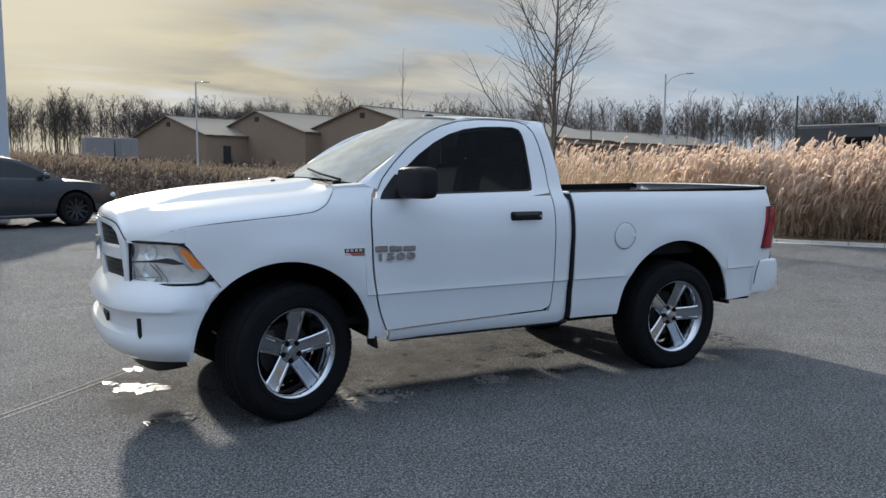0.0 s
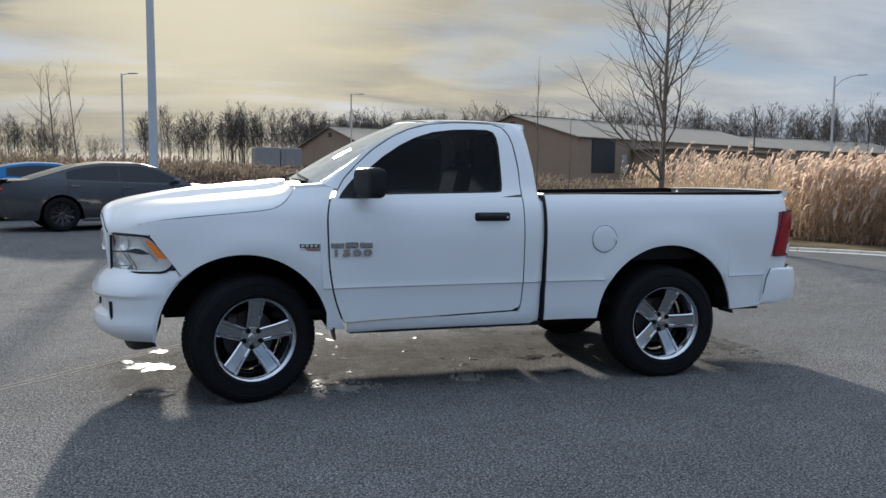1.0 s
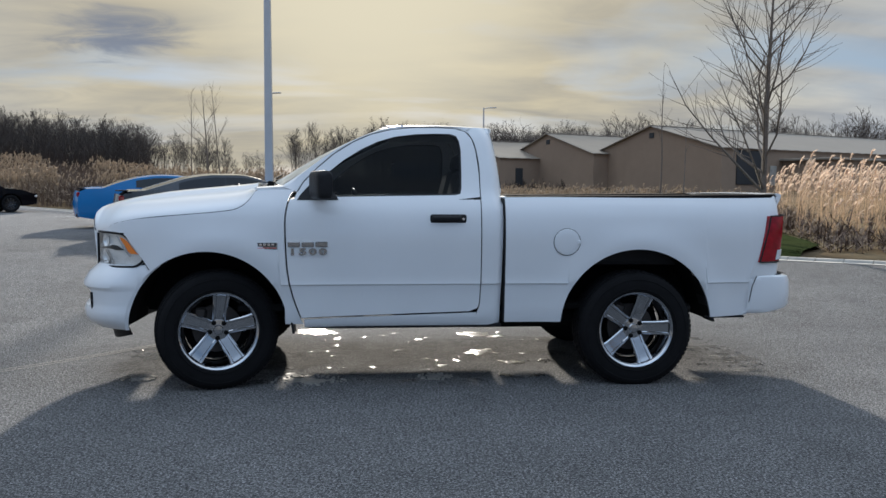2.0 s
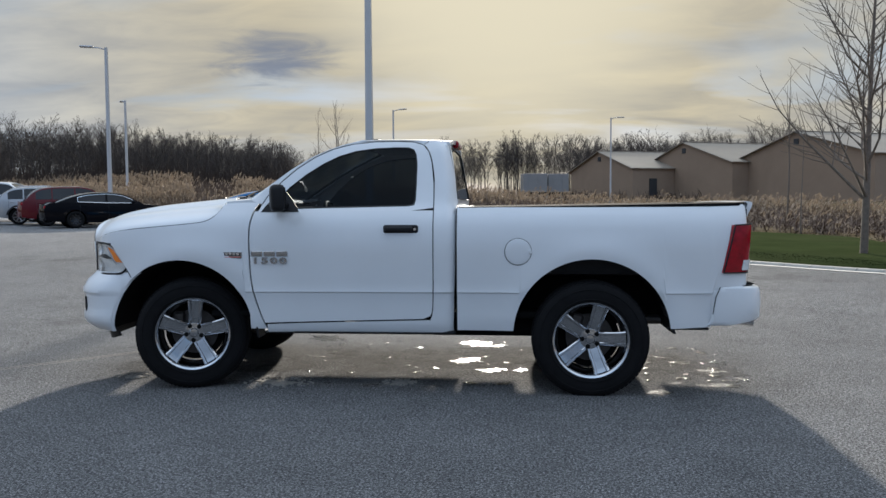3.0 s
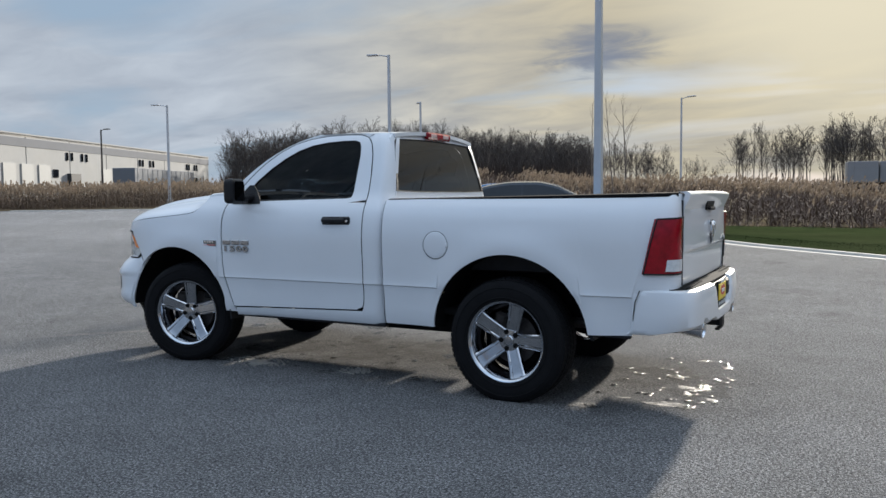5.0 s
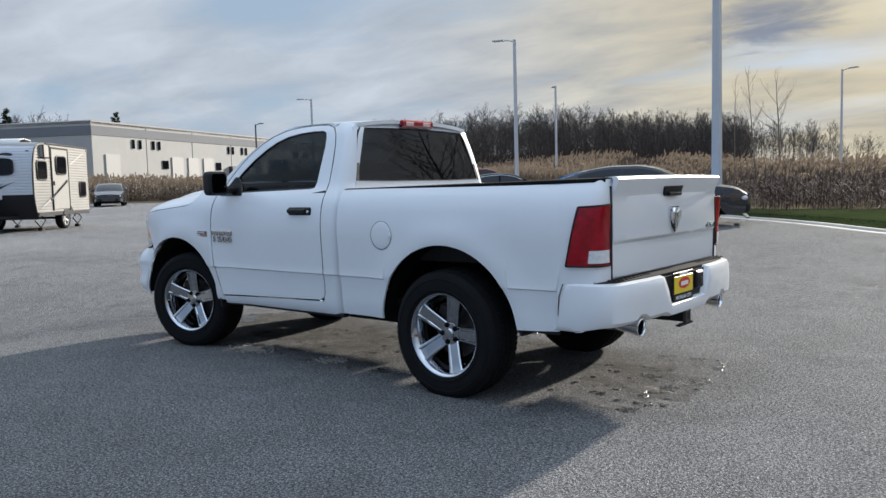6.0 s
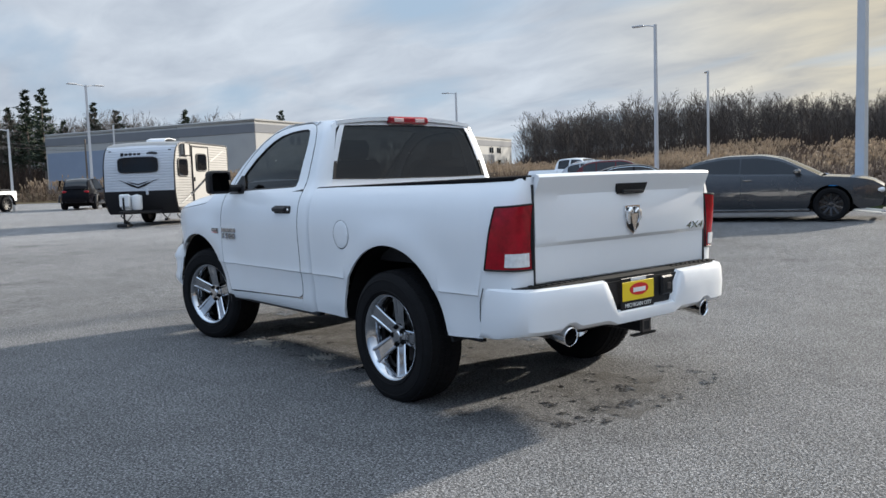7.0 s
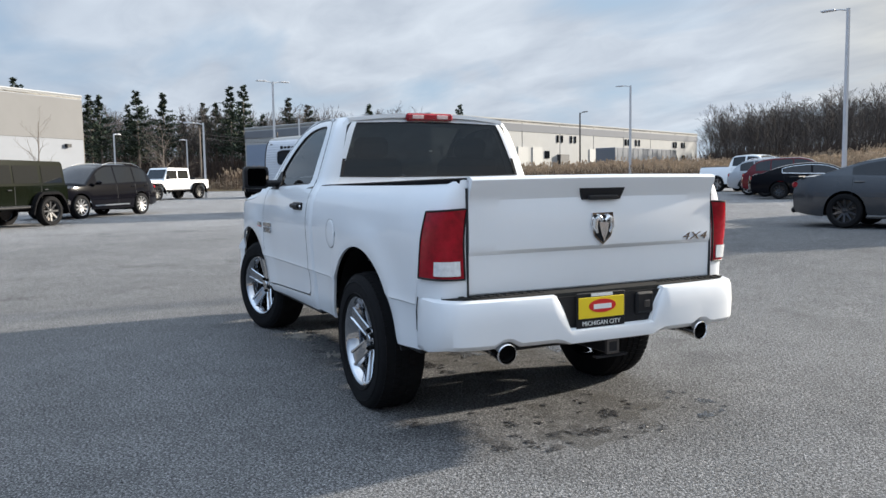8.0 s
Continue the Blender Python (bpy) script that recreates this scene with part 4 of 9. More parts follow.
    for y in (-0.44, 0.44):
        s = Geo()
        s.box((1.42, y, 0.98), (0.56, 0.56, 0.18), 0.05)
        seat = s.make("seat", GREY_CLOTH, parent)
        s = Geo()
        s.box((0, 0, 0.32), (0.16, 0.54, 0.66), 0.05, pose(1.66, y, 1.00, 0, 14, 0))
        s.make("backrest", GREY_CLOTH, seat)
        s = Geo()
        s.box((0, 0, 0.73), (0.10, 0.28, 0.17), 0.04, pose(1.66, y, 1.00, 0, 14, 0))
        s.make("headrest", GREY_CLOTH, seat)


def grille_and_lamps(parent):
    """Grille with its cross bars and mesh, head lamps, bumper with fog recesses, and the air dam."""
    g = Geo()
    def nose(y, z):
        return -1.046 + (1.25 - z) * 0.085 + 0.055 * (abs(y) / 0.52) ** 2
    # surround
    Oh = [(0.0, 1.284), (0.30, 1.272), (0.53, 1.250), (0.612, 1.20), (0.640, 1.155), (0.645, 1.02), (0.635, 0.90), (0.58, 0.872), (0.30, 0.858), (0.0, 0.852)]
    Ih = [(0.0, 1.250), (0.28, 1.243), (0.46, 1.230), (0.535, 1.200), (0.560, 1.140), (0.580, 1.02), (0.580, 0.905), (0.555, 0.880), (0.30, 0.868), (0.0, 0.864)]
    O = Oh + [(-y, z) for y, z in Oh[-2:0:-1]]
    I = Ih + [(-y, z) for y, z in Ih[-2:0:-1]]
    rows = [[Vector((nose(y, z) - o, y, z)) for y, z in [((1 - u) * a[0] + u * b[0], (1 - u) * a[1] + u * b[1]) for a, b in zip(O + O[:1], I + I[:1])]] for u, o in ((0, 0.0), (0.12, 0.008), (0.75, 0.012), (1, -0.012))]
    g.shell(rows, (0.03, 0, 0))
    for s_ in (-1, 1):
        g.shell([[Vector((nose(s_ * y, 1.06) - (0.014 if abs(dz) < 0.03 else 0.0), s_ * y, 1.068 + 0.03 * y + dz)) for y in np.linspace(0.04, 0.585, 10)] for dz in (-0.042, -0.028, 0.028, 0.042)], (0.03, 0, 0))
    g.shell([[Vector((nose(0, z) - o, y, z)) for z in np.linspace(0.875, 1.26, 8)] for y, o in ((-0.055, 0), (-0.04, 0.016), (0.04, 0.016), (0.055, 0))], (0.03, 0, 0))
    gr = g.make("grille", WHITE, parent)
    m = Geo()
    for k in range(-22, 23):
        y = k * 0.040
        for sl in (-1, 1):
            pts = []
            for z in np.linspace(0.868, 1.245, 10):
                yy = y + sl * (z - 1.06) * 0.62
                if abs(yy) < 0.575:
                    pts.append((nose(yy, z) + 0.012, yy, z))
            if len(pts) > 1:
                m.tube(pts, 0.0055, 4, cap=False)
    m.make("grille_mesh", GREY_TRIM, gr)
    b = Geo()
    b.grid([[Vector((nose(y, z) + 0.05, y, z)) for y in np.linspace(-0.60, 0.60, 9)] for z in (0.86, 1.06, 1.26)])
    b.make("grille_backing", DARK, gr)
    e = Geo()
    e.prism([(-1.052, 0.060 * a, 1.075 + 0.075 * c) for a, c in ((-1, 1), (1, 1), (1.05, 0.1), (0.6, -0.7), (0, -1.1), (-0.6, -0.7), (-1.05, 0.1))], (-0.018, 0, 0))
    e.make("emblem", CHROME, gr)
    for sd in (-1, 1):
        path = smooth_path([(-0.928, sd * 0.655, 0), (-0.868, sd * 0.757, 0), (-0.79, sd * 0.852, 0), (-0.70, sd * 0.913, 0), (-0.60, sd * 0.947, 0), (-0.525, sd * 0.962, 0)], 16)
        top = curve([(0, 1.157), (0.35, 1.157), (0.60, 1.152), (0.68, 1.140), (0.84, 1.060), (1.0, 0.976)])
        bot = curve([(0, 0.915), (0.4, 0.914), (0.80, 0.918), (0.86, 0.925), (1.0, 0.966)])
        h = Geo()
        h.grid([[Vector((p.x, p.y, bot(i / 15) + (top(i / 15) - bot(i / 15)) * j / 8)) for j in range(9)] for i, p in enumerate(path)])
        lamp = h.make("headlight", GLASS_LENS, parent, "clear headlight with amber corner", fix=False)
        c = Geo()
        c.grid([[Vector((p.x + 0.018 + 0.010 * math.sin(j * 1.3), p.y * 0.985, bot(i / 15) + (top(i / 15) - bot(i / 15)) * j / 8)) for j in range(9)] for i, p in enumerate(path)])
        c.make("reflector", REFLECTOR, lamp)
        f = Geo()
        rim = [Vector((p.x, p.y, top(i / 15))) for i, p in enumerate(path)] + [Vector((p.x, p.y, bot(i / 15))) for i, p in reversed(list(enumerate(path)))]
        f.tube(rim + rim[:1], 0.009, 6, cap=False)
        f.make("headlight_bezel", BLACK, lamp)
        low = curve([(0.62, 1.118), (0.70, 1.060), (0.76, 1.012), (0.95, 1.006)])
        a = Geo()
        rows = []
        for i in range(9):
            u = 0.62 + 0.30 * i / 8
            q = path[int(u * 15)].lerp(path[int(u * 15) + 1], u * 15 - int(u * 15))
            hi = max(top(u) - 0.024, low(u) + 0.004)
            rows.append([Vector((q.x - 0.003, q.y * 1.004, low(u) + (hi - low(u)) * j / 3)) for j in range(4)])
        a.grid(rows)
        a.make("turn_lens", AMBER, lamp)
        # a dark spear-shaped web between the two chambers, thin webs in the lower one, and a bright fin before the amber corner
        d_ = Geo()
        d_.shell([[Vector((path[i].x + 0.006, path[i].y * 0.994, zc + k * hw)) for i, zc, hw in ((0, 1.036, 0.003), (2, 1.041, 0.004), (4, 1.046, 0.005), (6, 1.052, 0.011), (7, 1.054, 0.016), (8, 1.048, 0.016), (9, 1.040, 0.007), (10, 1.036, 0.001))] for k in (-1, 0, 1)], (0.006, 0, 0))
        d_.make("lamp_divider", GREY_TRIM, lamp)
        for pts in (((0, 0.952), (2, 0.950), (4, 0.952), (6, 0.958)), ((6, 0.925), (6, 0.960), (5, 1.000), (4, 1.030)), ((7, 0.925), (7, 0.950), (6, 0.990), (5, 1.030))):
            d_ = Geo()
            d_.tube([(path[i].x + 0.008, path[i].y * 0.992, z_) for i, z_ in pts], 0.0038, 5)
            d_.make("lamp_web", STEEL, lamp)
        d_ = Geo()
        d_.shell([[Vector((path[i].x + 0.004 + dx, path[i].y * 0.996, z_)) for i, z_ in ((8, 1.135), (9, 1.085), (10, 1.030), (11, 0.990))] for dx in (0.0, 0.012)], (0, 0.002, -0.003))
        d_.make("lamp_fin", STEEL, lamp)
        sm = Geo()
        sm.tube([(x_, sd * (half(x_, z_) + 0.001), z_) for x_, z_ in ((-0.520, 0.958), (-0.500, 0.930), (-0.478, 0.898))], 0.003, 5)
        sm.make("fender_gap", SEAM, parent)
        # two bowls with bulbs, one over the other,
        for z_, k_ in ((0.985, 4.6), (1.098, 3.6)):
            q = path[3].lerp(path[5], 0.5)
            out_ = Vector((-0.72, sd * 0.69, 0))
            turn_ = math.degrees(math.atan2(-out_.x, out_.y))
            pr = Geo()
            pr.lathe([(0.058 * k_ / 4.6, 0.0), (0.050 * k_ / 4.6, -0.004), (0.040 * k_ / 4.6, -0.022), (0.020, -0.036), (0.0001, -0.040)], 24, pose(q.x + 0.010, q.y * 0.990, z_, 0, 0, turn_))
            pr.make("lamp_bowl", REFLECTOR, lamp)
    # bumper
    prof = [(0.93, 0.025), (0.90, -0.005), (0.865, -0.045), (0.80, -0.085), (0.772, -0.088), (0.752, -0.074), (0.742, -0.074), (0.70, -0.072), (0.655, -0.072), (0.630, -0.074), (0.600, -0.084), (0.555, -0.084), (0.515, -0.060), (0.468, 0.005)]
    half_path = [(-0.565, 0.957), (-0.64, 0.945), (-0.72, 0.915), (-0.825, 0.850), (-0.91, 0.745), (-0.972, 0.58), (-1.008, 0.35), (-1.022, 0.0)]
    full = half_path + [(x, -y) for x, y in half_path[-2::-1]]
    path = smooth_path([(x, y, 0) for x, y in full], 121)
    nrm = []
    for i, p in enumerate(path):
        t = path[min(i + 1, 120)] - path[max(i - 1, 0)]
        nrm.append(Vector((t.y, -t.x, 0)).normalized() * (1 if Vector((t.y, -t.x, 0)).dot(Vector((p.x + 0.2, p.y, 0))) > 0 else -1))
    rows = []
    for i, p in enumerate(path):
        s = min(1, min(i, 120 - i) / 22)
        s = s * s * (3 - 2 * s)
        r_ = min(1, max(0, (0.800 - abs(p.y)) / 0.016))
        col = []
        for z, o in prof:
            deep = 0.042 * r_ if 0.635 < z < 0.745 else 0.0
            q = p + nrm[i] * (-o * (0.25 + 0.75 * s) - deep) + Vector((0, 0, z))
            lim = ARCH_X - math.sqrt(max(0.0, 0.565 ** 2 - (z - 0.47) ** 2)) - 0.004
            if q.x > lim:
                q.x = lim
            col.append(q)
        rows.append(col)
    def arch_x(z):
        return ARCH_X - math.sqrt(max(0.0, 0.565 ** 2 - (z - 0.47) ** 2)) - 0.004
    for at, sd in ((0, 1), (-1, -1)):
        end = []
        for (z, o), q in zip(prof, rows[at]):
            lim = ARCH_X - math.sqrt(max(0.0, 0.565 ** 2 - (z - 0.47) ** 2)) - 0.004
            x = max(lim, q.x + 0.001) if z < 0.935 else q.x + 0.001
            end.append(Vector((x, sd * (half(x, z) - 0.004 - (0.02 if z > 0.92 else 0)) if x > q.x + 0.01 else q.y, z)))
        if at == 0:
            rows.insert(0, end)
        else:
            rows.append(end)
    g = Geo()
    g.shell(rows, lambda p: Vector((0.02, -0.01 * (1 if p.y > 0 else -1), 0)))
    bump = g.make("front_bumper", WHITE, parent)
    for sd in (-1, 1):
        f = Geo()
        k = 1 + min(range(len(path)), key=lambda q: abs(path[q].y - sd * 0.812))
        hi_, lo_ = rows[k][6], rows[k][11]
        f.tube([hi_ + Vector((0.004, -sd * 0.002, -0.01)), (hi_ + lo_) / 2 + Vector((0.010, -sd * 0.004, 0)), lo_ + Vector((0.030, -sd * 0.006, 0.0))], 0.016, 6)
        f.make("bumper_slot", BLACK, bump)
    d = Geo()
    d.shell([[p * 0.955 + Vector((0.02, 0, z)) + nrm[i] * -o for z, o in ((0.495, 0.0), (0.44, 0.03), (0.375 + 0.25 * max(0.0, p.x + 0.90), 0.045))] for i, p in enumerate(path) if p.x < -0.74], (0.02, 0, 0))
    d.make("air_dam", BLACK, bump)
    lo = Geo()
    lo.box((-1.035, 0, 0.665), (0.03, 0.80, 0.085), 0.02)
    lo.make("lower_grille", BLACK, bump)


def bed(parent):
    rail = curve([(2.05, 1.418), (3.0, 1.428), (4.0, 1.440), (4.14, 1.442)])
    for sd in (-1, 1):
        a = arch(3.04, 0.575)
        g = Geo()
        def lo(x):
            if x < 3.06:
                return max(a(x), 0.50)
            return max(a(x), 0.525 + 0.05 * max(0, (x - 3.6)))
        cols = []
        for x in arch_xs(2.048, 3.90, 3.04, 0.575, 60):
            z0, z1 = lo(x), rail(x)
            if z0 < 0.70:
                zs = [z0 + (0.765 - z0) * i / 4 for i in range(4)] + [0.765, 0.782, 0.790, 0.800, 0.815] + [0.815 + (z1 - 0.815) * i / 14 for i in range(1, 15)]
            else:
                zs = [z0 + (z1 - z0) * i / 22 for i in range(23)]
            cols.append([Vector((x, sd * half(x, z), z)) for z in zs])
        # wrap round the rear corner, above and below the lamp
        corner = smooth_path([(3.90, 1.0085, 0), (4.0, 1.000, 0), (4.08, 0.982, 0), (4.14, 0.952, 0), (4.168, 0.905, 0), (4.176, 0.836, 0)], 14)
        inset = curve([(0.55, -0.015), (0.8, -0.008), (0.95, 0.0), (1.12, 0.004), (1.26, -0.010), (1.36, -0.040), (1.44, -0.085)])
        for p in corner[1:]:
            soft = min(1.0, max(0.0, (p.x - 3.90) / 0.05))
            foot = 0.545 + (0.836 - 0.545) * soft
            cols.append([Vector((p.x, sd * (p.y - 0.02 + inset(z)), z)) for z in np.linspace(foot, rail(p.x), 23)])
        g.shell(cols, lambda p: Vector((-0.012 if p.x > 3.95 else 0, -sd * 0.016, 0)))
        side = g.make("bed_side", WHITE, parent)
        # lamp
        t = Geo()
        rows = []
        for i, p in enumerate(corner[2:]):
            u = i / 11
            z0, z1 = 0.940, 1.297 - 0.012 * (1 - u)
            rows.append([Vector((p.x + 0.006 * u + (0.085 * (z - 0.94) / 0.36) * (1 - u), sd * (p.y - 0.018 + inset(z) + 0.010), z)) for z in np.linspace(z0, z1, 20)])
        t.shell(rows, (-0.05, -sd * 0.05, 0))
        lamp = t.make("tail_light", RED_LENS, parent, "red tail light with clear reversing lens")
        fr = Geo()
        R = [r[0] for r in rows] + rows[-1][1:] + [r[-1] for r in rows[::-1]][1:] + rows[0][-2::-1]
        fr.tube(R, 0.0055, 6, cap=False)
        fr.make("lamp_bezel", BLACK, lamp)
        q = Geo()
        q.shell([[v + Vector((0.007, sd * 0.003, 0)) for v in r[1:6]] for r in rows[4:11]], (-0.004, 0, 0))
        q.make("reversing_lens", CLEAR_LENS, lamp)
        # dark rail cap, liner wall, wheel tub
        cx_, cy_ = [p.x for p in corner], [p.y - 0.02 - 0.085 for p in corner]
        def rim_y(x):
            return 0.906 if x < 3.9 else float(np.interp(x, cx_, cy_))
        c = Geo()
        c.shell([[Vector((x, sd * y, rail(x) + dz)) for y, dz in ((rim_y(x) + 0.014, -0.012), (rim_y(x) + 0.011, 0.004), (rim_y(x) - 0.02, 0.010), (min(0.845, rim_y(x) - 0.03), 0.006), (min(0.838, rim_y(x) - 0.035), -0.03))] for x in np.linspace(2.06, 4.158, 34)], (0, 0, -0.006))
        c.make("bed_rail_cap", RAIL_BLACK, side)
        l = Geo()
        l.shell([[Vector((x, sd * y, z)) for y, z in ((0.85, 1.41), (0.83, 1.30), (0.80, 0.93))] for x in np.linspace(2.08, 4.12, 8)], (0, sd * 0.015, 0))
        l.make("bed_liner_wall", LINER, side)
        tub = Geo()
        tub.shell([[Vector((3.04 + 0.57 * math.cos(th), sd * y, 0.47 + 0.57 * math.sin(th))) for y in (0.95, 0.72, 0.50)] for th in np.linspace(0.06, math.pi - 0.06, 26)], (0, 0, 0.006))
        tub.box((3.06, sd * 0.52, 0.80), (1.16, 0.02, 0.52), 0.0)
        tub.make("wheel_arch_liner", DARK, side)
        mf = Geo()
        mf.shell([[Vector((3.06 + 0.47 + 0.10 * u, side_y * sd, 0.80 - 0.31 * u)) for side_y in (0.962, 0.80)] for u in (0, 0.25, 0.6, 1.0)], (0.022, 0, 0.0))
        mf.make("mud_flap", BLACK, side)
        s = Geo()
        s.box((3.74, sd * 0.93, 0.524), (0.30, 0.04, 0.016), 0.005)
        s.make("lower_trim", BLACK, side)
        # weld gap between cab and bed
        sl = Geo()
        sl.shell([[Vector((2.041, sd * y, z)) for y in (0.80, half(2.04, z) - 0.006)] for z in np.linspace(0.50, 1.41, 14)], (0.004, 0, 0))
        sl.make("cab_gap_seal", SEAM, side)
        if sd < 0:
            f = Geo()
            ring = []
            for rr, o in ((0.098, -0.002), (0.094, 0.0045), (0.0905, 0.0055), (0.05, 0.0055), (0.001, 0.0055)):
                ring.append([Vector((2.50 + rr * math.cos(t), sd * (half(2.5, 1.094 + rr * math.sin(t)) + o), 1.094 + rr * math.sin(t))) for t in np.linspace(0, 2 * math.pi, 41)[:-1]])
            f.grid(ring, loop=True)
            fd = f.make("fuel_door", WHITE, side)
            k = Geo()
            k.grid([[Vector((2.50 + rr * math.cos(t), sd * (half(2.5, 1.094 + rr * math.sin(t)) + 0.0035), 1.094 + rr * math.sin(t))) for t in np.linspace(0, 2 * math.pi, 41)[:-1]] for rr in (0.097, 0.1005)], loop=True)
            k.make("fuel_door_gap", SEAM, fd)
            k = Geo()
            k.box((2.588, sd * 1.004, 1.094), (0.022, 0.010, 0.030), 0.004)
            k.make("finger_pull", WHITE, fd)
    # floor, bulkhead
    g = Geo()
    rows = []
    for y in np.linspace(-0.80, 0.80, 65):
        rows.append([Vector((x, y, 0.93 + 0.012 * (math.sin(y * 62) > 0))) for x in (2.07, 3.0, 4.12)])
    g.shell(rows, (0, 0, -0.03))
    g.make("bed_floor", LINER, parent)
    g = Geo()
    g.box((2.075, 0, 1.17), (0.03, 1.70, 0.48), 0.008)
    g.make("bed_bulkhead", LINER, parent)
    g = Geo()
    g.box((2.07, 0, 1.415), (0.05, 1.78, 0.025), 0.008)
    g.make("bulkhead_rail", WHITE, parent)
    # tailgate
    g = Geo()
    prof = [(0.852, 0.000), (0.86, 0.006), (1.00, 0.010), (1.056, 0.010), (1.068, 0.022), (1.078, 0.030), (1.12, 0.034), (1.30, 0.030), (1.335, 0.020), (1.36, 0.028), (1.41, 0.052), (1.438, 0.060), (1.450, 0.052), (1.456, 0.030), (1.452, -0.03)]
    rows = []
    for y in np.linspace(-0.803, 0.803, 41):
        v = y / 0.803
        row = []
        for z, o in prof:
            crown = 0.012 * (1 - v * v)
            # the swage line fades to the sides
            oo = o
            if 1.0 < z < 1.33:
                oo = 0.012 + (o - 0.012) * (1 - 0.55 * abs(v) ** 3)
            row.append(Vector((4.165 + oo + crown, y, z + 0.006 * (1 - v * v) * (z > 1.3))))
        rows.append(row)
    g.shell(rows, (-0.035, 0, -0.004))
    tg = g.make("tailgate", WHITE, parent, angle=25)
    k = Geo()
    k.shell([[Vector((4.182, sd * 0.8045, z)) for z in (0.85, 1.15, 1.40)] for sd in (1.0, 1.012)], (-0.02, 0, 0))
    k.make("tailgate_gap", SEAM, tg)
    k = Geo()
    k.shell([[Vector((4.182, sd * 0.8045, z)) for z in (0.85, 1.15, 1.40)] for sd in (-1.0, -1.012)], (-0.02, 0, 0))
    k.make("tailgate_gap", SEAM, tg)
    h = Geo()
    h.prism([(4.195, -0.125, 1.325), (4.195, 0.125, 1.325), (4.205, 0.150, 1.385), (4.205, -0.150, 1.385)], (0.014, 0, 0.004))
    hd = h.make("tailgate_handle", BLACK, tg)
    h = Geo()
    h.box((4.222, 0.0, 1.338), (0.022, 0.20, 0.026), 0.008)
    h.make("lift_lip", BLACK, hd)
    em = Geo()
    shield = [(-0.068, 0.085), (0.068, 0.085), (0.075, 0.02), (0.055, -0.045), (0.0, -0.09), (-0.055, -0.045), (-0.075, 0.02)]
    em.prism([(4.200, a, 1.170 + b) for a, b in shield], (0.020, 0, 0))
    emb = em.make("tailgate_emblem", CHROME, tg, "chrome shield emblem")
    em = Geo()
    em.prism([(4.2205, a * 0.84, 1.170 + b * 0.86) for a, b in shield], (0.003, 0, 0))
    em.make("emblem_field", BLACK, emb)
    em = Geo()
    for s in (-1, 1):
        em.tube([(4.226, s * 0.010, 1.212), (4.228, s * 0.030, 1.232), (4.229, s * 0.052, 1.218), (4.229, s * 0.056, 1.180), (4.226, s * 0.040, 1.146)], [0.012, 0.017, 0.016, 0.013, 0.007], 8)
    em.prism([(4.223, -0.034, 1.205), (4.223, 0.034, 1.205), (4.223, 0.022, 1.150), (4.223, 0.0, 1.098), (4.223, -0.022, 1.150)], (0.012, 0, 0))
    em.make("emblem_relief", SATIN, emb)
    V, F = text_mesh("4X4", 0.062, 0.005)
    M = Matrix.Translation((4.198, 0.675, 1.098)) @ pose(0, 0, 0, 90, 0, 90) @ Matrix.Shear("XZ", 4, (0.0, 0.0)) @ Matrix.Diagonal((1.75, 1, 1, 1))
    Geo().add([M @ Vector((v[0] + 0.25 * v[1], v[1], v[2])) for v in V], F).make("drive_badge", CHROME, tg, fix=False)


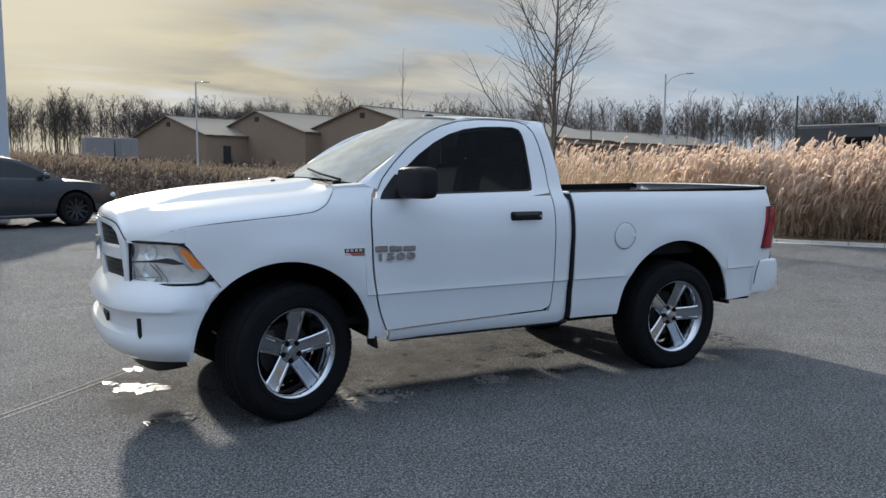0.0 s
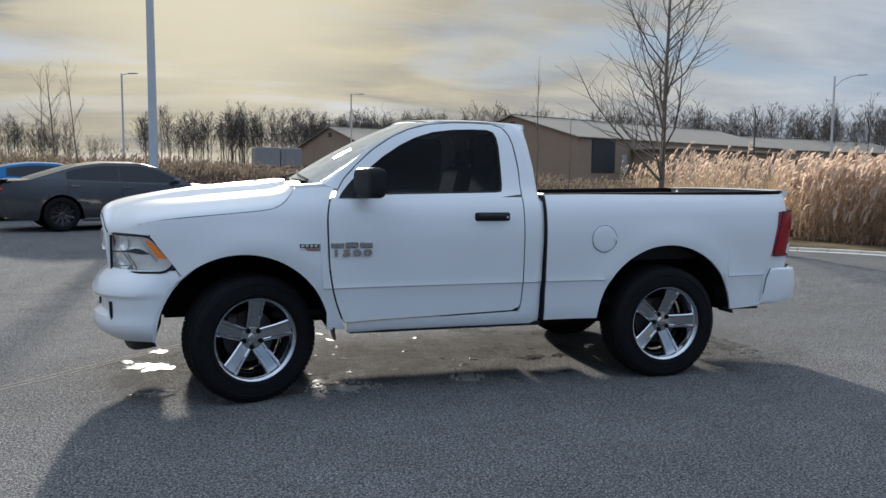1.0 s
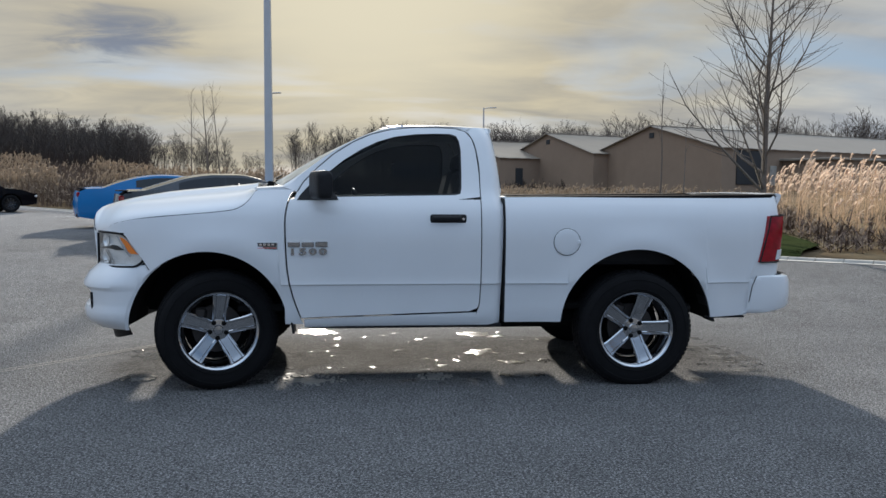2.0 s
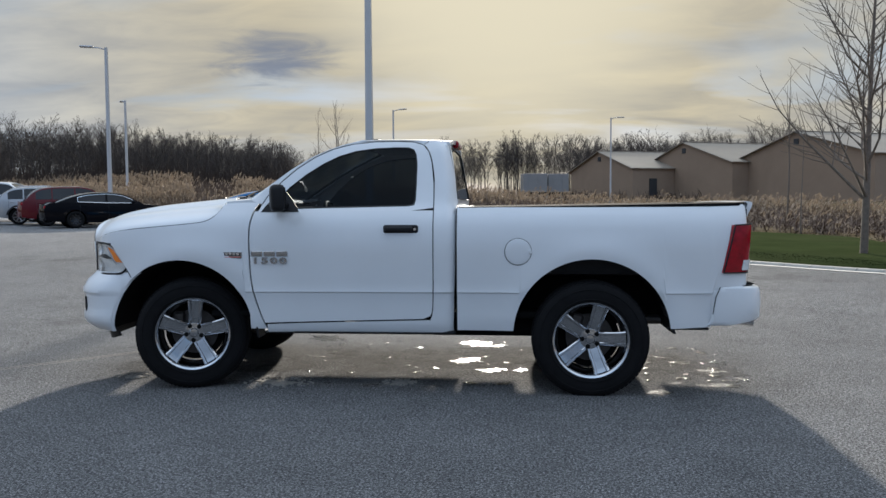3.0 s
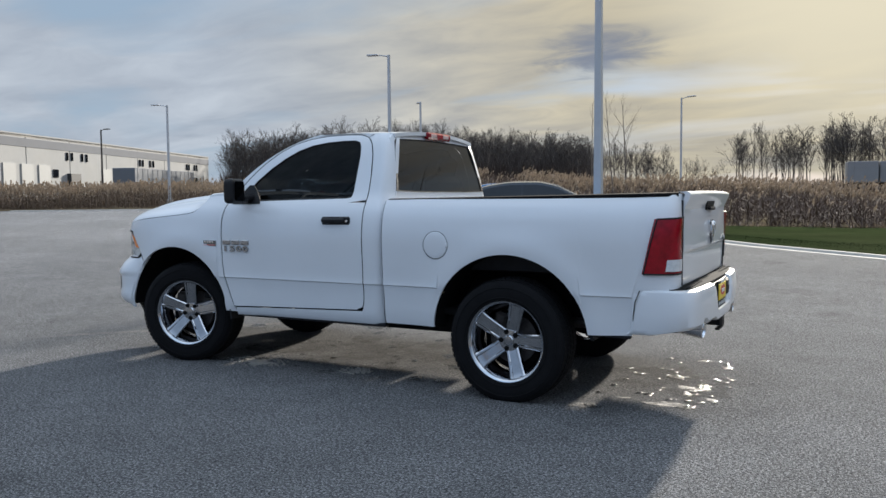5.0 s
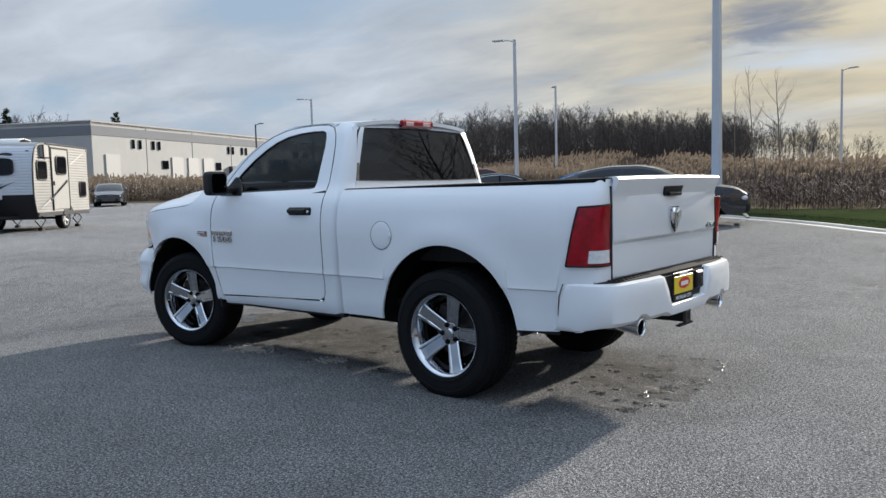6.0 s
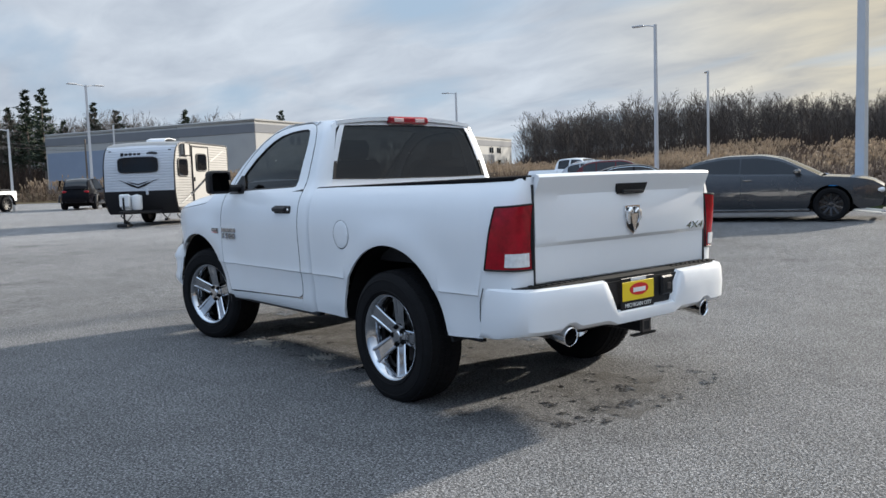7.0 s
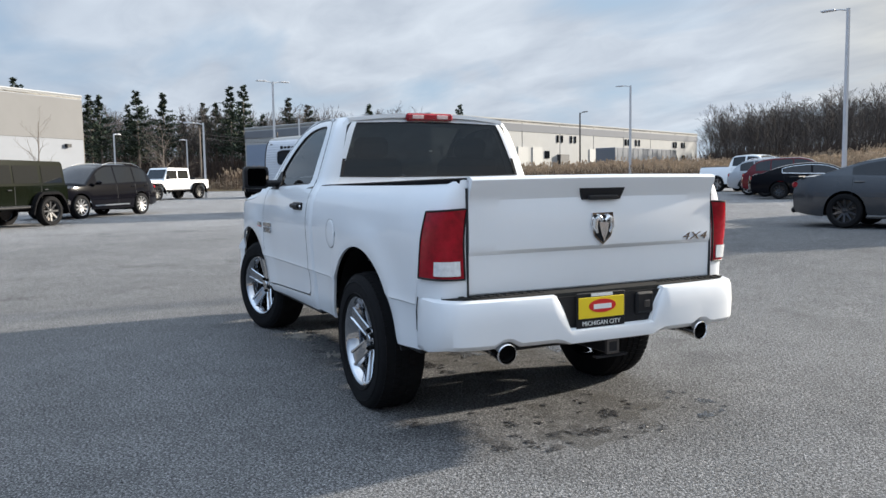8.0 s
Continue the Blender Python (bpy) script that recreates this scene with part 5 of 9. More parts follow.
def rear_bumper(parent):
    half_path = [(3.915, 0.978), (4.02, 0.985), (4.14, 0.978), (4.225, 0.940), (4.275, 0.85), (4.300, 0.65), (4.315, 0.40), (4.320, 0.0)]
    path = smooth_path([(x, y, 0) for x, y in half_path + [(x, -y) for x, y in half_path[-2::-1]]], 129)
    g = Geo()
    rows = []
    for p in path:
        ay = abs(p.y)
        mid = max(0.0, min(1.0, (0.350 - ay) / 0.080))
        mid = mid * mid * (3 - 2 * mid)
        top = 0.838 - 0.183 * mid
        low = 0.580 - 0.012 * mid - 0.028 * max(0.0, min(1.0, (4.22 - p.x) / 0.15))
        low += 0.030 * math.exp(-((ay - 0.645) / 0.055) ** 4)
        k = Vector((p.x - 2, p.y * 0.8, 0)).normalized()
        rows.append([p + k * o + Vector((0, 0, low + (top - low) * u)) for u, o in ((0, -0.05), (0.03, -0.02), (0.12, 0.0), (0.5, 0.006), (0.85, 0.0), (0.96, -0.012), (1.0, -0.045))])
    g.shell(rows, lambda p: Vector((-0.02, -0.012 if p.y > 0 else 0.012, 0)))
    b = g.make("rear_bumper", WHITE, parent, "white painted step bumper")
    for sd in (-1, 1):
        q = Geo()
        q.tube([(3.908, sd * 0.962, 0.600), (3.912, sd * 0.978, 0.66), (3.925, sd * 0.986, 0.76), (3.955, sd * 0.990, 0.835)], 0.0035, 5)
        q.make("bumper_gap", SEAM, b)
    # step pads and the plate recess
    s = Geo()
    rows = []
    for p in path[20:-20]:
        ay = abs(p.y)
        rows.append([Vector((4.13, p.y * 0.96, 0.850)), Vector((p.x - 0.075, p.y * 0.96, 0.848)), Vector((p.x - 0.046, p.y * 0.965, 0.842)), Vector((p.x - 0.044, p.y * 0.965, 0.80))])
    s.shell(rows, (0, 0, -0.012))
    pad = s.make("step_pad", STEP_RUBBER, b)
    tr = Geo()
    for i in range(-17, 18):
        if abs(i) < 8:
            continue
        for j in range(2):
            tr.box((4.185 + 0.035 * j, i * 0.05, 0.852 - 0.002 * j), (0.02, 0.03, 0.006), 0.002, None)
    tagged(tr.make("step_tread", STEP_RUBBER, pad), kind="stuff")
    r = Geo()
    r.shell([[Vector((4.285, y, z)) for z in (0.615, 0.70, 0.822)] for y in np.linspace(-0.36, 0.36, 9)], (-0.02, 0, 0))
    rec = r.make("plate_recess", BLACK, b)
    bx = Geo()
    bx.box((4.292, 0.225, 0.755), (0.03, 0.12, 0.12), 0.012)
    bx.make("wiring_socket", BLACK, rec)
    bx = Geo()
    bx.box((4.308, 0.235, 0.750), (0.010, 0.04, 0.04), 0.006)
    bx.make("socket_cap", IRON, rec)
    # dealer plate: black frame, yellow field, red oval, bars for the writing, town name
    p = Geo()
    p.box((4.306, -0.078, 0.742), (0.010, 0.315, 0.190), 0.004)
    pl = p.make("dealer_plate", BLACK, rec, "black dealer plate frame with a yellow card")
    p = Geo()
    p.box((4.3125, -0.078, 0.757), (0.006, 0.295, 0.112), 0.002)
    p.make("plate_card", YELLOW, pl)
    p = Geo()
    p.prism([(4.3160, -0.075 + 0.088 * math.cos(t), 0.765 + 0.036 * math.sin(t)) for t in np.linspace(0, 2 * math.pi, 33)[:-1]], (0.002, 0, 0))
    p.make("plate_oval", RED_PAINT, pl)
    plain = mat("white_print", (0.8, 0.8, 0.78), 0.5)
    p = Geo()
    p.box((4.3185, -0.075, 0.762), (0.002, 0.115, 0.026), 0.0)
    p.box((4.3125, -0.075, 0.8245), (0.003, 0.14, 0.016), 0.0)
    p.make("plate_bars", plain, pl)
    V, F = text_mesh("MICHIGAN CITY", 0.034, 0.001)
    M = Matrix.Translation((4.3125, -0.078, 0.673)) @ pose(0, 0, 0, 90, 0, 90)
    Geo().add([M @ Vector(v) for v in V], F).make("town_name", plain, pl, fix=False)
    # exhaust tips
    for y in (-0.645, 0.645):
        e = Geo()
        e.lathe([(0.036, -0.20), (0.046, -0.16), (0.053, -0.02), (0.055, 0.0), (0.050, 0.004), (0.046, -0.004), (0.044, -0.14), (0.001, -0.14)], 28, pose(4.285, y, 0.555, 0, 0, -90 + (3 if y > 0 else -3)) @ pose(0, 0, 0, -6, 0, 0))
        tip = e.make("exhaust_tip", CHROME, parent, "chrome exhaust tip")
        e = Geo()
        e.lathe([(0.0445, -0.012), (0.042, -0.06), (0.001, -0.062)], 24, pose(4.285, y, 0.555, 0, 0, -90 + (3 if y > 0 else -3)) @ pose(0, 0, 0, -6, 0, 0))
        e.make("exhaust_mouth", DARK, tip)
        e = Geo()
        e.tube([(2.2, y * 0.7, 0.52), (3.6, y * 0.9, 0.54), (4.12, y, 0.56)], 0.036, 10)
        e.make("exhaust_pipe", IRON, parent)
    # hitch receiver
    h = Geo()
    h.box((4.16, 0.0, 0.535), (0.30, 0.075, 0.075), 0.006)
    h.box((4.02, 0.0, 0.545), (0.07, 1.0, 0.07), 0.01)
    hi = h.make("hitch_receiver", BLACK, parent)
    h = Geo()
    h.shell([[Vector((4.312, 0.026 * a, 0.535 + 0.026 * c)) for a, c in ((-1, -1), (1, -1), (1, 1), (-1, 1), (-1, -1))], [Vector((4.312, 0.040 * a, 0.535 + 0.040 * c)) for a, c in ((-1, -1), (1, -1), (1, 1), (-1, 1), (-1, -1))]], (-0.02, 0, 0))
    h.make("receiver_collar", IRON, hi)
    h = Geo()
    h.prism([(4.27, -0.11, 0.487), (4.27, 0.11, 0.487), (4.27, 0.10, 0.475), (4.27, -0.10, 0.475)], (0.03, 0, 0))
    h.make("chain_loop", BLACK, hi)


def wheel(parent, m):
    """A wheel with its outer face towards -y: five-spoke chrome rim, tyre, nuts, cap and brake disc."""
    R = 0.430
    g = Geo()
    g.lathe([(0.262, 0.13), (0.258, 0.10), (0.235, 0.05), (0.230, -0.05), (0.250, -0.09), (0.262, -0.118), (0.272, -0.132), (0.281, -0.136), (0.286, -0.130), (0.284, -0.118)], 48)
    rim = g.make("wheel", WHEEL_CHROME, parent, "chrome five-spoke wheel with a black tyre")
    rim.matrix_local = m
    t = Geo()
    prof = [(0.276, 0.115), (0.290, 0.142), (0.34, 0.150), (0.386, 0.146), (0.408, 0.134), (0.422, 0.112)]
    face = [(0.422, 0.112), (0.428, 0.09), (R, 0.05), (R, -0.05), (0.428, -0.09), (0.422, -0.112)]
    full = prof[:-1] + face + [(r, -a) for r, a in prof[::-1][1:]]
    t.lathe(full, 64)
    ty = t.make("tyre", RUBBER, rim)
    tr = Geo()
    for i in range(72):
        a = 2 * math.pi * i / 72
        for k, (y, w, off) in enumerate(((-0.098, 0.040, 0.0), (-0.048, 0.034, 0.5), (0.0, 0.036, 0.0), (0.048, 0.034, 0.5), (0.098, 0.040, 0.0))):
            b = a + off * 2 * math.pi / 72
            rr = R - (0.009 if abs(y) > 0.08 else 0.001)
            tr.box((rr, y, 0), (0.012, w, 0.029), 0.0, Matrix.Rotation(b, 4, "Y"))
    tagged(tr.make("tread", RUBBER, ty, fix=False), kind="stuff")
    rg = Geo()
    for r in (0.305, 0.375):
        rg.lathe([(r - 0.004, -0.1465 if r < 0.35 else -0.148), (r, -0.1515), (r + 0.004, -0.1465 if r < 0.35 else -0.147)], 64)
    rg.make("sidewall_ridge", RUBBER, ty)
    # spokes: broad wedges with a raised middle, narrowing outwards a little
    for k in range(5):
        a = math.pi / 2 + 2 * math.pi * k / 5
        s = Geo()
        rows = []
        for r, w, y in ((0.055, 0.049, -0.060), (0.10, 0.051, -0.072), (0.16, 0.053, -0.090), (0.22, 0.057, -0.105), (0.255, 0.063, -0.115), (0.274, 0.074, -0.124)):
            row = []
            for u, d in ((-1.0, 0.034), (-0.96, 0.006), (-0.82, 0.0), (-0.62, 0.0), (-0.52, 0.009), (0.52, 0.009), (0.62, 0.0), (0.82, 0.0), (0.96, 0.006), (1.0, 0.034)):
                dd = d if abs(u) > 0.55 else d * (0.4 if r < 0.12 else 1)
                row.append(Matrix.Rotation(-a, 3, "Y") @ Vector((r, y + dd, w * u)))
            rows.append(row)
        s.grid(rows)
        s.make("spoke", WHEEL_CHROME, rim, angle=25)
    h = Geo()
    h.lathe([(0.088, 0.02), (0.085, -0.045), (0.074, -0.064), (0.036, -0.066), (0.036, -0.074), (0.030, -0.080), (0.001, -0.082)], 30)
    h.make("hub_cap", WHEEL_CHROME, rim)
    for k in range(5):
        a = math.pi / 2 + 2 * math.pi * (k + 0.5) / 5
        n = Geo()
        n.lathe([(0.0175, -0.045), (0.0175, -0.070), (0.011, -0.070), (0.011, -0.080), (0.007, -0.084), (0.001, -0.085)], 10, pose(0.060 * math.cos(a), 0, 0.060 * math.sin(a)))
        n.make("lug_nut", DARK, rim)
    d = Geo()
    d.lathe([(0.09, 0.012), (0.175, 0.012), (0.178, 0.0), (0.175, -0.012), (0.09, -0.012), (0.08, -0.02), (0.02, -0.02)], 36, pose(0, 0.03, 0))
    d.box((-0.13, 0.03, 0.07), (0.10, 0.08, 0.16), 0.02)
    d.make("brake_disc", IRON, rim)
    bk = Geo()
    bk.lathe([(0.23, 0.06), (0.10, 0.075), (0.001, 0.08)], 24)
    bk.make("dust_shield", DARK, rim)
    return rim


def underbody(parent):
    for y in (-0.46, 0.46):
        g = Geo()
        g.tube([(-0.7, y, 0.62), (0.3, y, 0.60), (1.5, y, 0.52), (2.4, y, 0.56), (3.06, y, 0.74), (3.5, y, 0.68), (4.1, y, 0.62)], 0.055, 8)
        g.make("frame_rail", DARK, parent)
        g = Geo()
        g.tube([(3.06, y * 1.3, 0.40), (3.10, y * 1.25, 0.80)], 0.03, 8)
        g.make("shock_absorber", IRON, parent)
    g = Geo()
    g.tube([(3.06, -0.75, 0.44), (3.06, 0.75, 0.44)], 0.045, 10)
    g.lathe([(0.001, -0.11), (0.09, -0.10), (0.15, 0.0), (0.09, 0.10), (0.001, 0.11)], 16, pose(3.06, 0, 0.44, 0, 90, 0))
    g.make("rear_axle", DARK, parent)
    g = Geo()
    g.tube([(0.0, -0.70, 0.45), (0.0, 0.70, 0.45)], 0.04, 10)
    g.box((0.05, 0, 0.50), (0.5, 0.9, 0.14), 0.04)
    g.make("front_axle", DARK, parent)
    g = Geo()
    g.tube([(0.8, 0.05, 0.50), (3.0, 0.0, 0.45)], 0.045, 10)
    g.box((2.3, -0.62, 0.52), (1.0, 0.26, 0.20), 0.05)
    g.box((0.6, 0, 0.52), (0.9, 0.5, 0.18), 0.05)
    g.make("driveshaft", DARK, parent)
    g = Geo()
    g.box((1.4, 0, 0.60), (2.6, 1.70, 0.05), 0.01)
    g.box((-0.25, 0, 0.85), (0.9, 0.95, 0.5), 0.03)
    g.make("floor_pan", DARK, parent)


def build_truck():
    t = empty("pickup_truck", TRUCK)
    tagged(t, "white regular-cab pickup truck with chrome wheels, front wheels turned", "pickup truck")
    for sd in (-1, 1):
        f = front_fender(sd, t)
        front_badge(sd, f)
        truck_door(sd, t)
    hood(t)
    cab(t)
    grille_and_lamps(t)
    bed(t)
    rear_bumper(t)
    underbody(t)
    first = wheel(t, pose(-0.05, -0.815, RW + 0.012, 0, 5, 16))
    spots = [pose(3.035, -0.860, RW, 0, 17, 0), pose(-0.05, 0.815, RW + 0.012, 0, 10, 196), pose(3.035, 0.860, RW, 0, 50, 180)]
    for m in spots:
        copy_thing(first, m)
    return t


build_truck()

# ---- parked cars ----
DARK_GLASS = mat("dark_car_glass", (0.004, 0.005, 0.007), 0.03, spec=0.55)
GREY_PAINT = mat("grey_paint", (0.036, 0.039, 0.045), 0.26, 0.30, coat=1.0, vary=0.05, scale=2)
BLUE_PAINT = mat("blue_paint", (0.010, 0.17, 0.44), 0.14, 0.0, spec=0.4, vary=0.04, scale=2)
BLACK_PAINT = mat("black_paint", (0.004, 0.004, 0.006), 0.08, 0.0, spec=0.11, vary=0.05, scale=2)
RED_CAR = mat("dark_red_paint", (0.10, 0.004, 0.009), 0.12, 0.0, spec=0.355, vary=0.05, scale=2)
SILVER_PAINT = mat("silver_paint", (0.36, 0.37, 0.39), 0.30, 0.5, coat=0.8, vary=0.05, scale=2)
GREEN_PAINT = mat("dark_green_paint", (0.0045, 0.0062, 0.0033), 0.10, 0.0, spec=0.22, vary=0.05, scale=2)
BLACK_RIM = mat("black_alloy", (0.065, 0.065, 0.07), 0.25, 0.9, vary=0.2, scale=20)
SILVER_RIM = mat("silver_alloy", (0.50, 0.50, 0.51), 0.28, 0.8, vary=0.1, scale=20)


def car_wheel(parent, m, R, rim_mat, spokes=10, width=0.22):
    g = Geo()
    rr = R * 0.70
    g.lathe([(rr - 0.02, 0.08), (rr - 0.03, 0.0), (rr - 0.015, -0.09), (rr, -0.105), (rr + 0.008, -0.10)], 28)
    w = g.make("wheel", BLACK if rim_mat is BLACK_RIM else rim_mat, parent)
    w.matrix_local = m
    t = Geo()
    h = width / 2
    t.lathe([(rr - 0.005, h - 0.02), (rr + 0.02, h), (R - 0.03, h), (R - 0.006, h - 0.025), (R, h - 0.06), (R, -h + 0.06), (R - 0.006, -h + 0.025), (R - 0.03, -h), (rr + 0.02, -h), (rr - 0.005, -h + 0.02)], 32)
    t.make("tyre", RUBBER, w)
    s = Geo()
    for k in range(spokes):
        a = math.pi / 2 + 2 * math.pi * k / spokes
        b = 0.5 * rr * math.sin(math.pi / spokes)
        s.prism([Matrix.Rotation(-a, 3, "Y") @ Vector(p) for p in ((0.04, -0.055, -0.025), (rr - 0.01, -0.085, -b * 0.5), (rr - 0.01, -0.085, b * 0.5), (0.04, -0.055, 0.025))], Matrix.Rotation(-a, 3, "Y") @ Vector((0, 0.03, 0)))
    s.lathe([(0.06, -0.02), (0.055, -0.06), (0.001, -0.065)], 14)
    s.make("spokes", rim_mat, w)
    b = Geo()
    b.lathe([(rr - 0.03, 0.02), (0.10, 0.03), (0.001, 0.03)], 20)
    b.make("brake_disc", IRON, w)
    return w


def parked_car(name, label, category, m, L, W, paint, deck, roof, belt_x, wheels, R, rim, lo=0.22, tumble=0.30, spokes=10, windows=(), open_bed=None, flare=False, trim=None, crown=0.05, group="parked cars", bright=None, strips=(), rails=None, tip=0.20):
    """A car along x, its tail at 0 and its nose at L. deck: (x, z) of the body's shoulder from tail to nose; roof: (x, z) of the cabin from its rear foot to its front foot."""
    car = empty(name, m)
    tagged(car, label, category, group)
    D, RF = curve(deck), curve(roof)
    x0, x1 = roof[0][0], roof[-1][0]

    def hw(x, z):
        e = abs(x - L / 2) / (L / 2)
        w = W / 2 * (1 - tip * e ** 7 - 0.05 * (tip / 0.20) * e ** 2)
        top = D(x)
        w *= 1 - 0.07 * max(0, (z - 0.62) / 0.5) ** 2 - 0.06 * max(0, (0.50 - z) / 0.3) ** 2
        return w

    def low(x):
        z = lo + 0.10 * (abs(x - L / 2) / (L / 2)) ** 6
        for ax in wheels:
            d = abs(x - ax)
            if d < R * 1.17:
                z = max(z, R + math.sqrt((R * 1.17) ** 2 - d * d) * (1.0 if not flare else 1.03))
        return min(z, D(x) - 0.04)
    xs = sorted(set([round(x, 3) for x in np.linspace(0.0, L, 40)] + [round(ax + R * 1.17 * math.cos(t), 3) for ax in wheels for t in np.linspace(0, math.pi, 15)]))
    body = Geo()
    cols = {}
    for sd in (-1, 1):
        rows = []
        for x in xs:
            a, b = low(x), D(x)
            col = []
            for i in range(9):
                z = a + (b - a) * i / 8
                push = 0.06 * (math.sin(math.pi * min(1, max(0, (z - 0.25) / 0.75)))) if x in (xs[0], xs[-1]) else 0
                col.append(Vector((x - push * (1 if x == xs[0] else -1), sd * hw(x, z), z)))
            rows.append(col)
        cols[sd] = rows
        body.grid(rows)
    n = 9
    topr = []
    for k, x in enumerate(xs):
        a, b = cols[-1][k][-1], cols[1][k][-1]
        cabin = x0 - 0.02 < x < x1 + 0.02 or (open_bed and open_bed[0] < x < open_bed[1])
        topr.append([a.lerp(b, j / (n - 1)) + Vector((0, 0, 0 if cabin else crown * (1 - (2 * j / (n - 1) - 1) ** 2))) for j in range(n)])
    if open_bed:
        body.grid([r for r, x in zip(topr, xs) if x >= open_bed[1] - 0.03])
    else:
        body.grid(topr)
    for k, s in ((0, -1), (-1, 1)):
        body.grid([[a.lerp(b, j / (n - 1)) + Vector((s * 0.13 * (1 - (2 * j / (n - 1) - 1) ** 2), 0, crown * (1 - (2 * j / (n - 1) - 1) ** 2) * (i / 8))) for j in range(n)] for i, (a, b) in enumerate(zip(cols[-1][k], cols[1][k]))])
    body.make("body", paint, car, angle=30)
    # cabin
    def cw(x, z):
        base = hw(min(max(x, x0), x1), D(x)) - 0.03
        return base - tumble * max(0, z - D(x))
    cx = list(np.linspace(x0, x1, 36))
    cab_ = Geo()
    for sd in (-1, 1):
        cab_.grid([[Vector((x, sd * cw(x, z), z)) for z in np.linspace(D(x) - 0.01, max(RF(x), D(x)), 7)] for x in cx])
    roofrows = []
    for x in cx:
        z = max(RF(x), D(x))
        w = cw(x, z)
        roofrows.append([Vector((x, w * v, z + 0.045 * (1 - v * v) ** 0.8)) for v in np.linspace(-1, 1, 11)])
    cab_.grid(roofrows)
    cab_.make("cabin", trim or paint, car, angle=30)
    # panes
    for a, b in windows:
        for sd in (-1, 1):
            g = Geo()
            rows = []
            for x in np.linspace(a, b, 12):
                zt = RF(x) - 0.058
                zb = D(x) + 0.045
                if zt - zb < 0.02:
                    zt = zb + 0.02
                rows.append([Vector((x, sd * (cw(x, z) + 0.006), z)) for z in np.linspace(zb, zt, 4)])
            g.shell(rows, (0, -sd * 0.003, 0))
            g.make("side_window", DARK_GLASS, car)
    peak = max(z for _, z in roof)
    flat = [x for x in np.linspace(x0, x1, 200) if RF(x) > peak - 0.075]
    for a, b, nm in ((x0 + 0.06, flat[0], "rear_window"), (flat[-1], x1 - 0.05, "windscreen")):
        if b - a < 0.05:
            a, b = (a - 0.06, a + 0.0) if nm == "rear_window" else (b, b + 0.05)
        g = Geo()
        rows = []
        for x in np.linspace(a, b, 8):
            z = max(RF(x), D(x))
            w = cw(x, z) - 0.07
            off = -0.008 if nm == "rear_window" else 0.008
            rows.append([Vector((x + off, w * v, z + 0.045 * (1 - v * v) ** 0.8 + 0.007)) for v in np.linspace(-1, 1, 9)])
        g.grid(rows)
        g.make(nm, DARK_GLASS, car)
    # lamps, plate, bumper strips, mirrors, handles, sills
    for sd in (-1, 1):
        g = Geo()
        zt = D(0.02) - 0.10
        g.box((0.0, sd * hw(0, zt) * 0.72, zt), (0.16, 0.42 * W / 2, 0.13), 0.03)
        g.make("tail_light", RED_LENS, car)
        g = Geo()
        zf = D(L - 0.02) - 0.07
        g.box((L - 0.03, sd * hw(L, zf) * 0.78, zf), (0.20, 0.40 * W / 2, 0.10), 0.03)
        g.make("headlight", CLEAR_LENS, car)
        mx = x1 - 0.45
        g = Geo()
        g.box((mx, sd * (W / 2 + 0.08), D(mx) + 0.09), (0.14, 0.20, 0.13), 0.045)
        g.box((mx, sd * (W / 2 - 0.02), D(mx) + 0.05), (0.08, 0.10, 0.05), 0.015)
        g.make("mirror", paint if paint is not WHITE else BLACK, car)
        for hx in [a + 0.16 for a, b in windows[:2]]:
            g = Geo()
            g.box((hx, sd * (hw(hx, D(hx) - 0.12) + 0.008), D(hx) - 0.10), (0.20, 0.03, 0.035), 0.01)
            g.make("door_handle", trim or paint, car)
        for a, b in windows:
            g = Geo()
            xs_ = a + 0.02
            g.shell([[Vector((xs_ + d, sd * (hw(xs_, z) + 0.003), z)) for z in np.linspace(lo + 0.12, D(xs_) - 0.01, 6)] for d in (0, 0.007)], (0, -sd * 0.003, 0))
            g.make("door_gap", SEAM, car)
        g = Geo()
        g.box(((wheels[0] + wheels[1]) / 2, sd * (W / 2 * 0.955), lo + 0.02), (wheels[1] - wheels[0] - 2.3 * R, 0.05, 0.07), 0.02)
        g.make("sill", BLACK if flare else paint, car)
        if flare:
            for ax in wheels:
                g = Geo()
                g.shell([[Vector((ax + rr * math.cos(t), sd * (W / 2 * y), R + rr * math.sin(t))) for rr, y in ((R * 1.17, 0.99), (R * 1.22, 1.10), (R * 1.36, 1.08), (R * 1.40, 0.97))] for t in np.linspace(0.15, math.pi - 0.15, 16)], (0, 0, -0.01))
                g.make("wheel_flare", BLACK, car)
    for sd in (-1, 1):
        if bright:
            a, b = windows[0][0] - 0.05, windows[-1][1] + 0.05
            low_, up_ = [], []
            for x in np.linspace(a, b, 24):
                zb = D(x) + 0.035
                zt = max(RF(x) - 0.066, zb + 0.02)
                low_.append(Vector((x, sd * (cw(x, zb) + 0.012), zb)))
                up_.append(Vector((x, sd * (cw(x, zt) + 0.012), zt)))
            g = Geo()
            g.tube(low_ + up_[::-1] + low_[:1], 0.014, 5, cap=False)
            g.make("window_trim", bright, car)
        for xa, za, xb, zb, th in strips:
            g = Geo()
            g.shell([[Vector((x, sd * (hw(x, z) + 0.010), z)) for z in (za + (zb - za) * k / 8 - th / 2, za + (zb - za) * k / 8 + th / 2)] for k, x in enumerate(np.linspace(xa, xb, 9))], (0, -sd * 0.006, 0))
            g.make("side_strip", CHROME, car)
